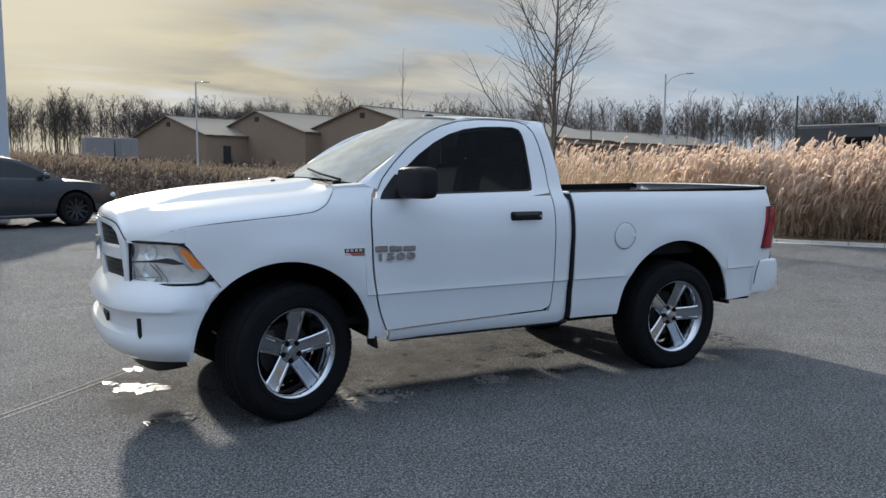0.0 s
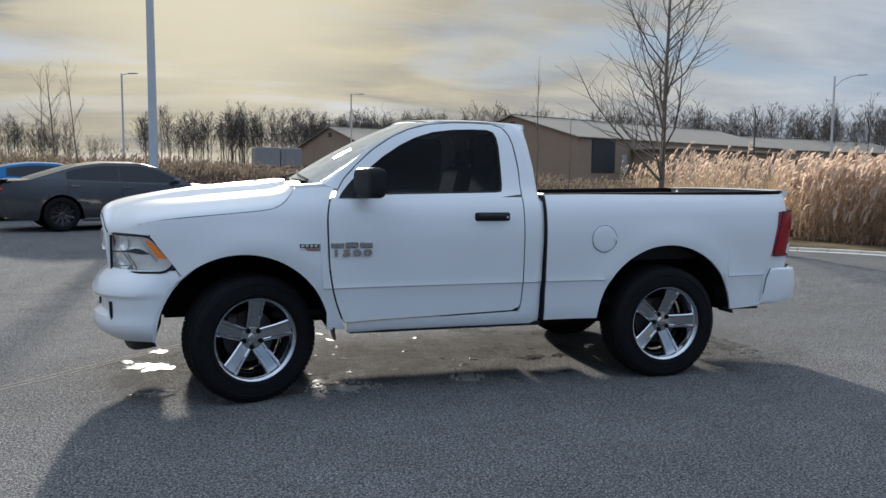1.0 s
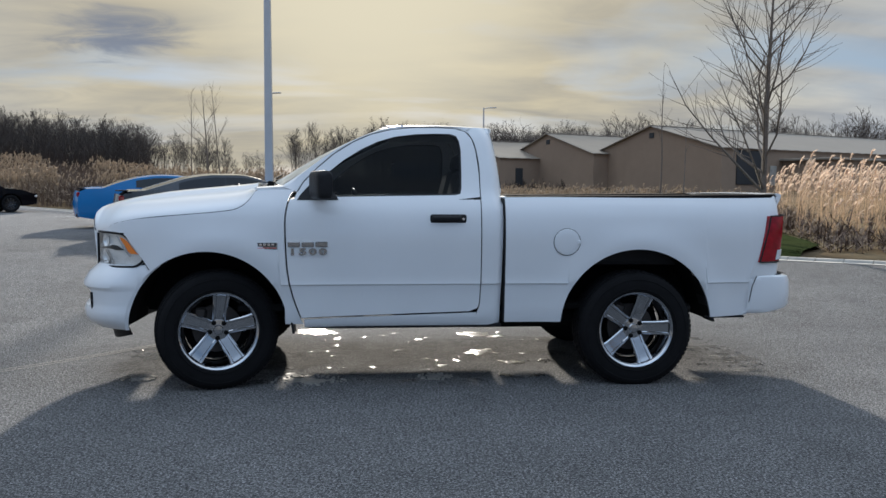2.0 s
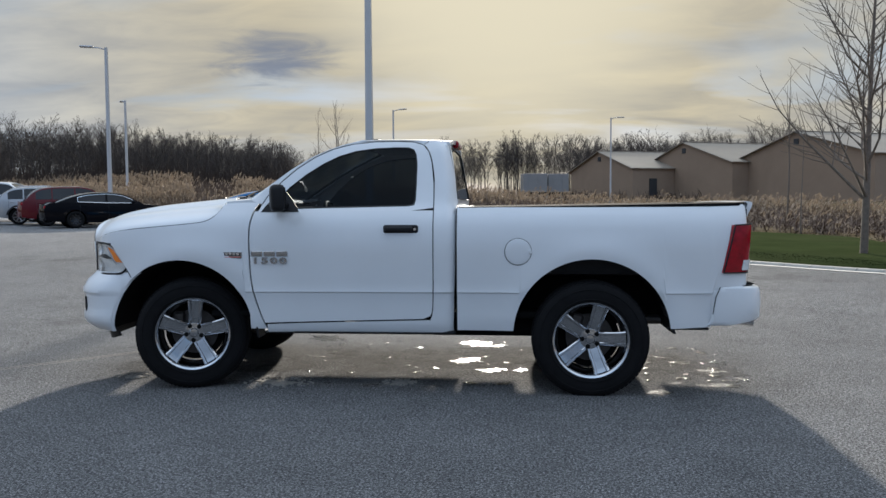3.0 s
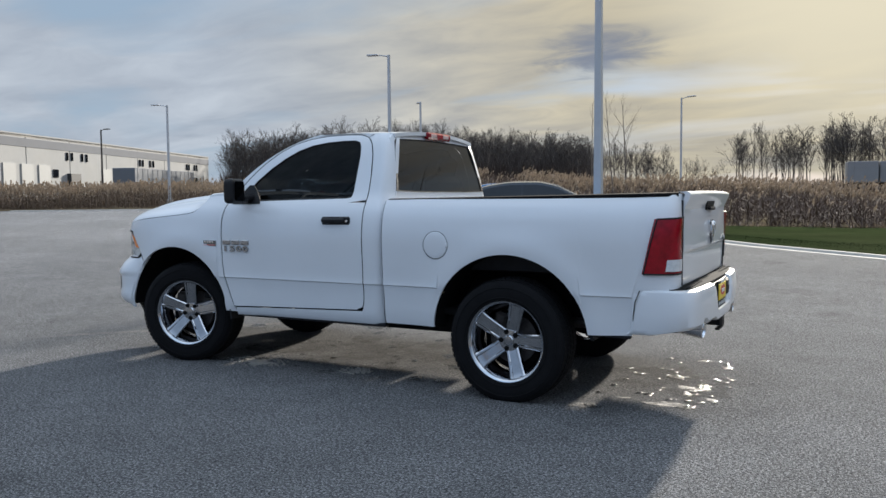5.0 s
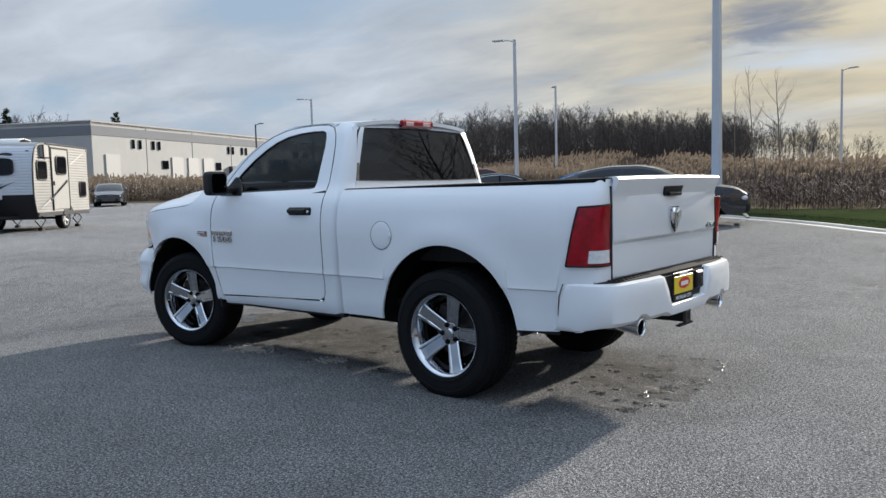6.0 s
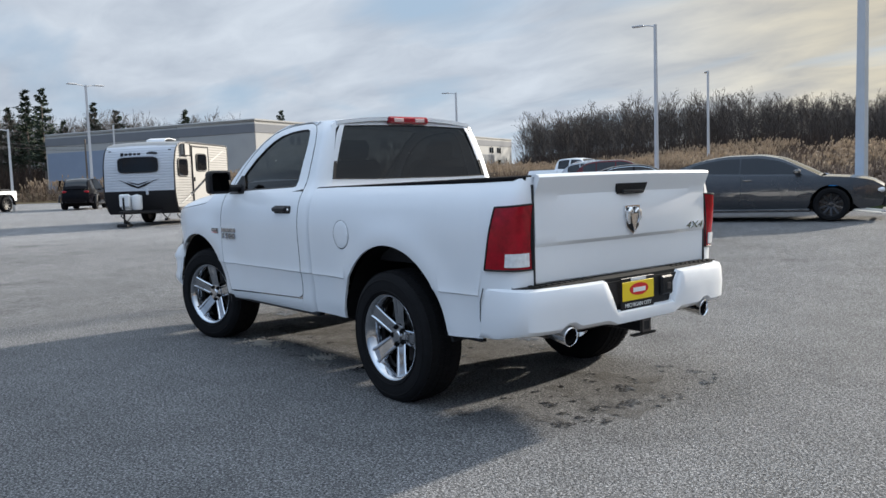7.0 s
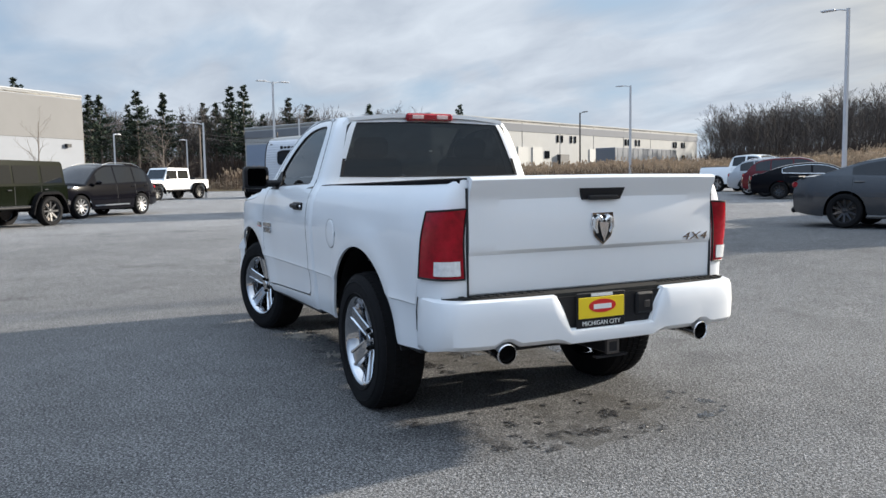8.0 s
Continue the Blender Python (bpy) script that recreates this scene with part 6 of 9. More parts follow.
        if rails:
            xa, xb = rails
            g = Geo()
            g.tube([Vector((x, sd * (cw(x, RF(x)) - 0.05), RF(x) + (0.015 if k in (0, 6) else 0.065))) for k, x in enumerate(np.linspace(xa, xb, 7))], 0.016, 6)
            g.make("roof_rail", CHROME, car)
        # dark inner arches
        for ax in wheels:
            g = Geo()
            g.shell([[Vector((ax + R * 1.16 * math.cos(t_), sd * (W / 2 - y), R + R * 1.16 * math.sin(t_))) for y in (0.06, 0.34)] for t_ in np.linspace(0.0, math.pi, 14)], (0, 0, 0.006))
            g.make("arch_liner", DARK, car)
    g = Geo()
    g.box((-0.06, 0, lo + 0.14), (0.10, W * 0.62, 0.13), 0.04)
    g.make("rear_apron", BLACK, car)
    g = Geo()
    g.box((L + 0.06, 0, lo + 0.20), (0.12, W * 0.62, 0.24), 0.05)
    g.make("front_grille", BLACK, car)
    g = Geo()
    g.box((-0.135, 0, D(0) - 0.24), (0.012, 0.32, 0.15), 0.004)
    g.make("number_plate", mat("plain_plate", (0.55, 0.55, 0.54), 0.5) if "plain_plate" not in MATS else MATS["plain_plate"], car)
    g = Geo()
    g.box((L / 2, 0, lo + 0.10), (L * 0.9, W * 0.78, 0.12), 0.03)
    for ax in wheels:
        g.box((ax, 0, R + 0.1), (R * 2.2, W * 0.60, R * 1.5), 0.03)
    g.make("underbody", DARK, car)
    if open_bed:
        a, b = open_bed
        g = Geo()
        z = D((a + b) / 2)
        wi = hw((a + b) / 2, z) - 0.10
        g.shell([[Vector((x, y, zz)) for x in (a, b)] for y, zz in ((-wi, z), (-wi, z - 0.48), (wi, z - 0.48), (wi, z))], (0, 0, -0.02))
        for xx in (a, b):
            g.box((xx, 0, z - 0.25), (0.05, 2 * wi, 0.50), 0.01)
        g.make("cargo_bed", LINER, car)
        for sd in (-1, 1):
            g = Geo()
            g.box(((a + b) / 2, sd * (wi + 0.045), z + 0.005), (b - a, 0.09, 0.03), 0.01)
            g.make("bed_rail", BLACK, car)
    ws = [pose(wheels[0], -(W / 2 - 0.13), R), pose(wheels[1], -(W / 2 - 0.13), R), pose(wheels[0], W / 2 - 0.13, R, 0, 0, 180), pose(wheels[1], W / 2 - 0.13, R, 0, 0, 180)]
    first = car_wheel(car, ws[0], R, rim, spokes, 0.24)
    for q in ws[1:]:
        copy_thing(first, q)
    return car


def off_road(name, label, category, m, L, wheels, paint, top, bed=0.0, spare=False):
    """A boxy off-road vehicle along x, its tail at 0: flat-sided tub with cut arches, separate flares, upright cabin, slotted grille; bed: the length of an open load bed."""
    car = empty(name, m)
    tagged(car, label, category, "parked cars")
    R, hw, belt = 0.42, 0.78, 1.14
    xw = wheels[1] - 0.74
    cb = bed + 0.04
    # tub with the arches cut out, its lower edge from tail to nose
    low = [(0.03, 0.62)]
    for ax in wheels:
        low += [(ax - 0.52 * math.cos(a), R + 0.52 * math.sin(a)) for a in np.linspace(0.22, math.pi - 0.22, 13)]
    low += [(L - 0.16, 0.62)]
    g = Geo()
    g.prism([(x, -hw, z) for x, z in low + [(L - 0.12, 1.04), (xw + 0.20, belt - 0.02), (xw, belt), (0.0, belt), (0.0, 0.75)]], (0, 2 * hw, 0))
    body = g.make("body", paint, car)
    for sd in (-1, 1):
        for x in ([cb + 0.04, (cb + xw) / 2, xw - 0.02] if bed else [0.98, (0.98 + xw) / 2, xw - 0.02]):
            g = Geo()
            g.box((x, sd * (hw + 0.001), 0.88), (0.012, 0.006, 0.50), 0.0)
            g.make("door_gap", SEAM, body)
        for x in ((cb + xw) / 2 - 0.62, xw - 0.75):
            g = Geo()
            g.box((x, sd * (hw + 0.02), 1.03), (0.15, 0.04, 0.035), 0.012)
            g.make("door_handle", BLACK, body)
        g = Geo()
        g.box(((wheels[0] + wheels[1]) / 2, sd * (hw + 0.01), 0.56), (wheels[1] - wheels[0] - 1.15, 0.10, 0.09), 0.03)
        g.make("side_step", BLACK, car)
        for ax in wheels:
            g = Geo()
            arch_ = [(-0.66, -0.02), (-0.56, 0.30), (-0.40, 0.50), (-0.28, 0.555), (0.30, 0.555), (0.44, 0.48), (0.58, 0.28), (0.68, -0.02)]
            g.shell([[Vector((ax + x, sd * (hw - 0.04), R + z)), Vector((ax + x, sd * (hw + 0.15), R + z - 0.015)), Vector((ax + x * 0.97, sd * (hw + 0.155), R + z - 0.06))] for x, z in arch_], (0, 0, -0.025))
            g.make("wheel_flare", RAIL_BLACK, car)
            g = Geo()
            g.shell([[Vector((ax + 0.53 * math.cos(a), sd * y, R + 0.53 * math.sin(a))) for y in (hw - 0.01, 0.35)] for a in np.linspace(0, math.pi, 13)], (0, 0, 0.006))
            g.make("arch_liner", DARK, car)
        g = Geo()
        g.box((xw - 0.10, sd * (hw + 0.16), belt + 0.14), (0.10, 0.20, 0.19), 0.03)
        g.box((xw - 0.08, sd * (hw + 0.03), belt + 0.07), (0.06, 0.12, 0.04), 0.01)
        g.make("mirror", BLACK, car)
        g = Geo()
        g.box((0.0, sd * (hw - 0.10), 0.98), (0.07, 0.17, 0.24), 0.02)
        g.make("tail_light", RED_LENS, car)
        g = Geo()
        g.lathe([(0.001, 0.025), (0.085, 0.02), (0.098, 0.0), (0.10, -0.02)], 18, pose(L - 0.02, sd * 0.46, 0.94, 0, 0, -90))
        g.make("headlight", CLEAR_LENS, car)
    # hood, grille and bumpers
    g = Geo()
    g.shell([[Vector((x, w * v, z + 0.045 * (1 - abs(v) ** 3))) for v in np.linspace(-1, 1, 9)] for x, w, z in ((xw + 0.16, 0.74, belt - 0.01), (xw + 0.6, 0.71, belt - 0.01), (L - 0.25, 0.64, belt - 0.05), (L - 0.10, 0.62, belt - 0.10))], (0, 0, -0.05))
    g.make("hood", paint, car)
    g = Geo()
    g.box((L - 0.07, 0, 0.90), (0.10, 1.22, 0.40), 0.03)
    grille = g.make("grille", paint, car)
    for k in range(7):
        g = Geo()
        g.box((L - 0.018, (k - 3) * 0.088, 0.93), (0.010, 0.052, 0.26), 0.004)
        g.make("grille_slot", BLACK, grille)
    for x, w_ in ((L + 0.06, 1.55), (-0.08, 1.50)):
        g = Geo()
        g.box((x, 0, 0.62), (0.18, w_, 0.17), 0.04)
        g.make("bumper", BLACK, car)
    # cabin
    out = [(cb, belt - 0.01), (cb + 0.03, 1.74), (cb + 0.09, 1.82), (xw - 0.46, 1.85), (xw - 0.36, 1.80), (xw + 0.02, belt - 0.01)]
    n = len(out)
    V = [Vector((x, sd * (hw - 0.03 - 0.12 * max(0.0, z - belt)), z)) for sd in (-1, 1) for x, z in out]
    g = Geo()
    g.add(V, [tuple(range(n))[::-1], tuple(range(n, 2 * n))] + [(i, (i + 1) % n, n + (i + 1) % n, n + i) for i in range(n)])
    cabin = g.make("cabin", top, car)
    def side(z):
        return hw - 0.03 - 0.12 * (z - belt) + 0.005
    cuts = [(cb + 0.12, (cb + xw) / 2 - 0.06), ((cb + xw) / 2 + 0.02, xw - 0.30)] if bed else [(0.16, 0.90), (1.02, (0.98 + xw) / 2 - 0.03), ((0.98 + xw) / 2 + 0.05, xw - 0.30)]
    for sd in (-1, 1):
        for k, (a, b) in enumerate(cuts):
            last = k == len(cuts) - 1
            g = Geo()
            g.prism([(x, sd * side(z), z) for x, z in ((a, belt + 0.07), (b + (0.22 if last else 0), belt + 0.07), (b, 1.70), (a, 1.70))], (0, sd * 0.004, 0))
            g.make("side_window", DARK_GLASS, cabin)
    g = Geo()
    g.prism([(xw - 0.03, -0.64, belt + 0.09), (xw - 0.03, 0.64, belt + 0.09), (xw - 0.325, 0.60, 1.745), (xw - 0.325, -0.60, 1.745)], (0.014, 0, 0.010))
    g.make("windscreen", DARK_GLASS, cabin)
    g = Geo()
    g.prism([(cb + 0.004, -0.55, belt + 0.10), (cb + 0.004, 0.55, belt + 0.10), (cb + 0.022, 0.52, 1.70), (cb + 0.022, -0.52, 1.70)], (-0.012, 0, 0))
    g.make("rear_window", DARK_GLASS, cabin)
    if bed:
        g = Geo()
        g.shell([[Vector((x, y, z)) for x in (0.06, bed)] for y, z in ((-0.70, belt + 0.006), (-0.66, 0.80), (0.66, 0.80), (0.70, belt + 0.006))], (0, 0, 0.01))
        g.make("cargo_bed", LINER, car)
        g = Geo()
        g.box((0.55, 0.1, belt + 0.06), (0.8, 0.9, 0.12), 0.04)
        g.make("bed_cover", BLACK, car)
    g = Geo()
    g.box((L / 2, 0, 0.58), (L * 0.9, 1.20, 0.20), 0.03)
    g.make("underbody", DARK, car)
    first = car_wheel(car, pose(wheels[0], -(hw + 0.01), R), R, GREY_TRIM, 8, 0.26)
    for x, s_ in ((wheels[1], -1), (wheels[0], 1), (wheels[1], 1)):
        copy_thing(first, pose(x, s_ * (hw + 0.01), R, 0, 0, 180 if s_ > 0 else 0))
    if spare:
        copy_thing(first, pose(-0.13, 0, 1.02, 0, 0, -90))
    return car


def spot(x, y, heading, back, off):
    """Where a car's tail middle stands, from one wheel's place: back from the tail to that wheel, off from the middle line to that side."""
    u = Vector((math.cos(radians(heading)), math.sin(radians(heading))))
    n = Vector((-u.y, u.x))
    p = Vector((x, y)) - u * back - n * off
    mid = p + u * 2.3
    return pose(p.x, p.y, float(ground_z(mid.x, mid.y)), 0, -math.degrees(math.atan2(float(ground_z(p.x + 3.5 * u.x, p.y + 3.5 * u.y)) - float(ground_z(p.x + u.x, p.y + u.y)), 2.5)), heading)


SALOON = dict(deck=[(0, 0.98), (0.06, 1.06), (0.5, 1.085), (1.2, 1.07), (2.4, 1.02), (3.4, 0.99), (4.2, 0.955), (4.75, 0.895), (4.97, 0.83), (5.05, 0.72)],
              roof=[(0.42, 1.07), (0.95, 1.24), (1.55, 1.41), (2.1, 1.47), (2.6, 1.47), (3.05, 1.40), (3.55, 1.18), (3.95, 0.975)], wheels=(1.10, 4.15), R=0.36)
grey_saloon = parked_car("sports_saloon", "dark grey four-door sports saloon with black alloy wheels", "car", spot(-3.74, 12.12, 21.5, 1.10, -0.82), 5.08, 1.90, GREY_PAINT, SALOON["deck"], SALOON["roof"], None, SALOON["wheels"], 0.36, BLACK_RIM,
                     windows=((1.22, 2.285), (2.30, 3.55)), spokes=10, tip=0.30)
g = Geo()
g.box((0.02, 0, 1.09), (0.20, 1.55, 0.03), 0.012)
g.make("boot_spoiler", BLACK, grey_saloon)
g = Geo()
g.box((5.14, 0, 0.20), (0.10, 1.6, 0.04), 0.012)
g.make("front_splitter", MATS["silver_alloy"], grey_saloon)
blue_coupe = parked_car("sports_coupe", "bright blue two-door sports coupe with black wheels", "car", spot(-5.95, 15.5, 20.5, 1.12, -0.82), 5.0, 1.92, BLUE_PAINT,
                        [(0, 1.00), (0.06, 1.06), (0.5, 1.09), (1.3, 1.08), (2.4, 1.03), (3.4, 1.0), (4.3, 0.95), (4.8, 0.86), (4.98, 0.76)],
                        [(0.55, 1.08), (1.05, 1.27), (1.6, 1.40), (2.1, 1.45), (2.55, 1.44), (2.95, 1.36), (3.4, 1.17), (3.75, 0.99)], None, (1.12, 4.07), 0.36, BLACK_RIM, windows=((1.42, 3.25),), spokes=10)
g = Geo()
g.box((0.05, 0, 1.085), (0.22, 1.5, 0.03), 0.012)
g.make("boot_spoiler", BLACK, blue_coupe)
parked_car("coupe_car", "black saloon with chrome window trim, parked in a row", "car", spot(-15.6, 23.3, 40, 1.05, -0.80), 4.85, 1.86, BLACK_PAINT,
           [(0, 0.92), (0.08, 1.00), (0.6, 1.02), (2.4, 0.97), (3.5, 0.95), (4.3, 0.88), (4.83, 0.70)], [(0.35, 1.01), (1.0, 1.26), (1.7, 1.40), (2.3, 1.43), (2.8, 1.37), (3.3, 1.17), (3.7, 0.95)], None, (1.05, 3.90), 0.34, BLACK_RIM, windows=((1.2, 2.2), (2.28, 3.2)), bright=CHROME)
SUV = dict(deck=[(0, 1.02), (0.06, 1.08), (1.0, 1.10), (2.4, 1.07), (3.4, 1.05), (4.1, 0.98), (4.45, 0.86), (4.6, 0.74)],
           roof=[(0.10, 1.09), (0.35, 1.38), (0.75, 1.60), (1.4, 1.67), (2.2, 1.68), (2.65, 1.60), (3.1, 1.32), (3.45, 1.06)])
parked_car("estate_suv", "dark red sport utility vehicle in the parked row", "car", spot(-17.9, 25.0, 38, 0.92, -0.80), 4.62, 1.86, RED_CAR, SUV["deck"], SUV["roof"], None, (0.92, 3.65), 0.36, BLACK_RIM, lo=0.28, windows=((0.5, 1.1), (1.15, 2.0), (2.06, 2.95)))
parked_car("estate_suv", "silver sport utility vehicle with black lower trim", "car", spot(-20.1, 26.3, 36, 0.92, -0.80), 4.62, 1.86, SILVER_PAINT, SUV["deck"], SUV["roof"], None, (0.92, 3.65), 0.37, SILVER_RIM, lo=0.28, windows=((0.5, 1.1), (1.15, 2.0), (2.06, 2.95)), flare=True, spokes=7, rails=(0.7, 2.4))
parked_car("crew_cab_pickup", "white crew-cab pickup truck at the end of the row", "pickup truck", spot(-25.5, 29.6, 8, 1.25, -0.85), 5.85, 2.02, WHITE,
           [(0, 1.32), (0.05, 1.35), (1.8, 1.36), (1.95, 1.36), (3.5, 1.30), (4.3, 1.28), (5.2, 1.22), (5.6, 1.10), (5.85, 0.90)], [(1.88, 1.35), (1.98, 1.75), (2.15, 1.93), (2.9, 1.97), (3.5, 1.93), (4.0, 1.65), (4.45, 1.29)], None, (1.25, 4.85), 0.42, STEEL,
           lo=0.45, windows=((2.1, 2.85), (2.95, 3.95)), open_bed=(0.08, 1.86), spokes=6, tip=0.05)
off_road("off_road_vehicle", "dark green boxy off-road vehicle with black wheel flares", "car", spot(-17.1, -3.3, -41, 0.78, 0.82), 4.3, (0.78, 3.60), GREEN_PAINT, GREEN_PAINT, spare=True)
parked_car("large_suv", "black three-row sport utility vehicle with bright side strips", "car", spot(-22.9, -0.55, -41, 1.05, 0.82), 5.1, 1.92, BLACK_PAINT,
           [(0, 1.06), (0.06, 1.12), (1.0, 1.14), (2.6, 1.10), (3.6, 1.08), (4.5, 1.02), (4.9, 0.92), (5.08, 0.78)], [(0.12, 1.13), (0.4, 1.50), (0.8, 1.72), (1.6, 1.79), (2.5, 1.78), (2.95, 1.68), (3.45, 1.36), (3.8, 1.08)], None, (1.05, 4.09), 0.39, SILVER_RIM,
           lo=0.30, windows=((0.55, 1.25), (1.32, 2.25), (2.32, 3.25)), spokes=10, strips=((1.75, 0.42, 3.5, 0.42, 0.045),), rails=(0.7, 2.7))
off_road("off_road_pickup", "white off-road pickup with black wheel flares and open bed", "pickup truck", spot(-41.5, 4.0, -48, 0.95, 0.85), 5.5, (0.95, 4.42), WHITE, WHITE, bed=1.55)
parked_car("compact_suv", "small black sport utility vehicle seen from behind", "car", pose(-38.6, 6.9, float(ground_z(-40, 7)), 0, 0, 154), 4.25, 1.82, BLACK_PAINT,
           [(0, 1.06), (0.05, 1.10), (1.5, 1.10), (3.0, 1.08), (3.8, 1.0), (4.2, 0.82)], [(0.06, 1.10), (0.22, 1.45), (0.5, 1.62), (1.4, 1.69), (2.2, 1.66), (2.7, 1.40), (3.05, 1.09)], None, (0.80, 3.35), 0.36, BLACK_RIM, lo=0.30, windows=((0.45, 1.1), (1.18, 2.5)), flare=True)
parked_car("saloon_car", "grey saloon parked across the car park", "car", pose(-45.6, 21.6, float(ground_z(-43.6, 20)), 0, 0, -30), 4.85, 1.86, MATS["grey_paint"],
           [(0, 0.92), (0.08, 1.00), (0.6, 1.02), (2.4, 0.97), (3.5, 0.95), (4.3, 0.88), (4.83, 0.70)], [(0.35, 1.01), (1.0, 1.26), (1.7, 1.40), (2.3, 1.43), (2.8, 1.37), (3.3, 1.17), (3.7, 0.95)], None, (1.05, 3.90), 0.34, SILVER_RIM, windows=((1.2, 2.2), (2.28, 3.2)))


# ---- camper trailer ----
def camper():
    # sunlit sides toned down, shaded front made paler and bluish; both are white siding
    SIDING = mat("camper_siding", (0.27, 0.265, 0.255), 0.4, vary=0.06, scale=3)
    FRONT = mat("camper_front", (0.50, 0.525, 0.57), 0.4, vary=0.05, scale=3)
    PALE = mat("camper_pale_stripe", (0.40, 0.40, 0.39), 0.5, vary=0.05, scale=3)
    W, REAR, TOP = 2.40, -1.70, 2.62
    S = W / 2 + 0.012
    axle = (-19.80, 5.73)
    t = empty("camper_trailer", pose(*axle, float(ground_z(*axle)), 0, 0, -47))
    tagged(t, "white corrugated camper trailer with black windows, parked on its jack", "camper trailer")
    # x forward, axle at 0; the front wall leans out and curves back at its top
    nose = curve([(0.40, 2.04), (0.60, 2.16), (1.10, 2.26), (1.80, 2.24), (2.25, 2.14), (2.45, 2.02), (2.55, 1.86), (TOP, 1.60)])
    boards = []
    for i in range(24):
        z0 = 0.55 + i * 0.085
        boards += [(z0, 0.0), (z0 + 0.014, 0.014), (z0 + 0.070, 0.014), (z0 + 0.0845, 0.0)]
    for sd in (-1, 1):
        g = Geo()
        g.shell([[Vector((REAR + (nose(min(z, 2.55)) - 0.02 - REAR) * j / 6, sd * (W / 2 + o), z)) for j in range(7)] for z, o in boards], (0, -sd * 0.03, 0))
        g.make("side_wall", SIDING, t, angle=20)
        g = Geo()
        g.tube([(nose(z), sd * (W / 2 + 0.005), z) for z in np.linspace(0.42, 2.58, 16)] + [(1.0, sd * W / 2, TOP + 0.01), (REAR + 0.1, sd * W / 2, TOP - 0.03), (REAR, sd * W / 2, TOP - 0.16), (REAR, sd * W / 2, 0.55)], 0.026, 6)
        g.make("corner_trim", BLACK, t)
        g = Geo()
        g.box(((REAR + 2.0) / 2, sd * (W / 2 - 0.02), 0.50), (2.0 - REAR, 0.05, 0.12), 0.015)
        g.make("lower_skirt", GREY_TRIM, t)
        g = Geo()
        g.box((-0.1, sd * (W / 2 + 0.02), TOP - 0.01), (3.0, 0.05, 0.05), 0.015)
        g.make("roof_gutter", GREY_TRIM, t)
    g = Geo()
    g.grid([[Vector((nose(z) + o * 0.8 + 0.06 * (1 - v * v), v * W / 2, z)) for v in np.linspace(-1, 1, 13)] for z, o in [q for q in boards if 1.06 < q[0] < 2.58]])
    g.make("front_wall", FRONT, t, angle=20)
    g = Geo()
    g.grid([[Vector((nose(z) + 0.012 + 0.06 * (1 - v * v), v * W / 2, z)) for v in np.linspace(-1, 1, 13)] for z in np.linspace(0.36, 1.09, 9)])
    g.make("rock_guard", BLACK, t)
    g = Geo()
    g.shell([[Vector((x, v * W / 2, z + 0.04 * (1 - v * v))) for v in np.linspace(-1, 1, 9)] for x, z in ((REAR - 0.02, TOP - 0.12), (REAR + 0.14, TOP - 0.02), (0, TOP + 0.02), (1.2, TOP + 0.02), (1.62, TOP), (1.92, TOP - 0.08), (2.06, TOP - 0.2))], (0, 0, -0.03))
    g.make("roof", SIDING, t)
    g = Geo()
    g.box((REAR, 0, (TOP + 0.4) / 2), (0.04, W, TOP - 0.55), 0.01)
    g.make("rear_wall", SIDING, t)
    g = Geo()
    g.box((0.2, 0, 0.50), (3.8, W - 0.06, 0.07), 0.01)
    g.make("floor", DARK, t)

    def pane(parent, c, a, b, name="window", front=False):
        """A dark pane of width a and height b with rounded corners in a black frame."""
        ring = []
        for k in range(28):
            th = 2 * math.pi * k / 28
            u, v = math.copysign(abs(math.cos(th)) ** 0.32, math.cos(th)) * a / 2, math.copysign(abs(math.sin(th)) ** 0.32, math.sin(th)) * b / 2
            ring.append(Vector((c[0], c[1] + u, c[2] + v)) if front else Vector((c[0] + u, c[1], c[2] + v)))
        g = Geo()
        g.prism(ring, (0.02, 0, 0) if front else (0, 0.02, 0))
        w = g.make(name, DARK_GLASS, parent)
        off = Vector((0.018, 0, 0)) if front else Vector((0, 0.018, 0))
        g = Geo()
        g.tube([p + off for p in ring + ring[:1]], 0.022, 6, cap=False)
        g.make("window_frame", BLACK, w)
        return w
    pane(t, (nose(1.75) + 0.062, 0.02, 1.905), 1.34, 0.46, "front_window", True)
    pane(t, (1.72, S, 1.80), 0.62, 0.55)
    pane(t, (-1.16, S, 1.24), 0.48, 0.50)
    g = Geo()
    g.box((1.55, S + 0.05, 2.36), (0.44, 0.12, 0.36), 0.02)
    v = g.make("side_vent", SIDING, t)
    for x in (1.36, 1.74):
        g = Geo()
        g.box((x, S + 0.06, 2.36), (0.05, 0.14, 0.38), 0.01)
        g.make("vent_trim", BLACK, v)
    d = Geo()
    d.box((0.48, S + 0.004, 1.55), (1.16, 0.04, 1.86), 0.03)
    door = d.make("door", SIDING, t)
    pane(door, (0.46, S + 0.026, 1.98), 0.70, 0.56)
    for x in (-0.10, 1.07):
        g = Geo()
        g.box((x, S + 0.02, 1.55), (0.045, 0.04, 1.92), 0.008)
        g.make("door_trim", BLACK, door)
    g = Geo()
    g.box((0.485, S + 0.02, 2.50), (1.20, 0.04, 0.045), 0.008)
    g.make("door_trim", BLACK, door)
    g = Geo()
    g.box((0.98, S + 0.035, 1.42), (0.06, 0.04, 0.13), 0.01)
    g.make("door_handle", BLACK, door)
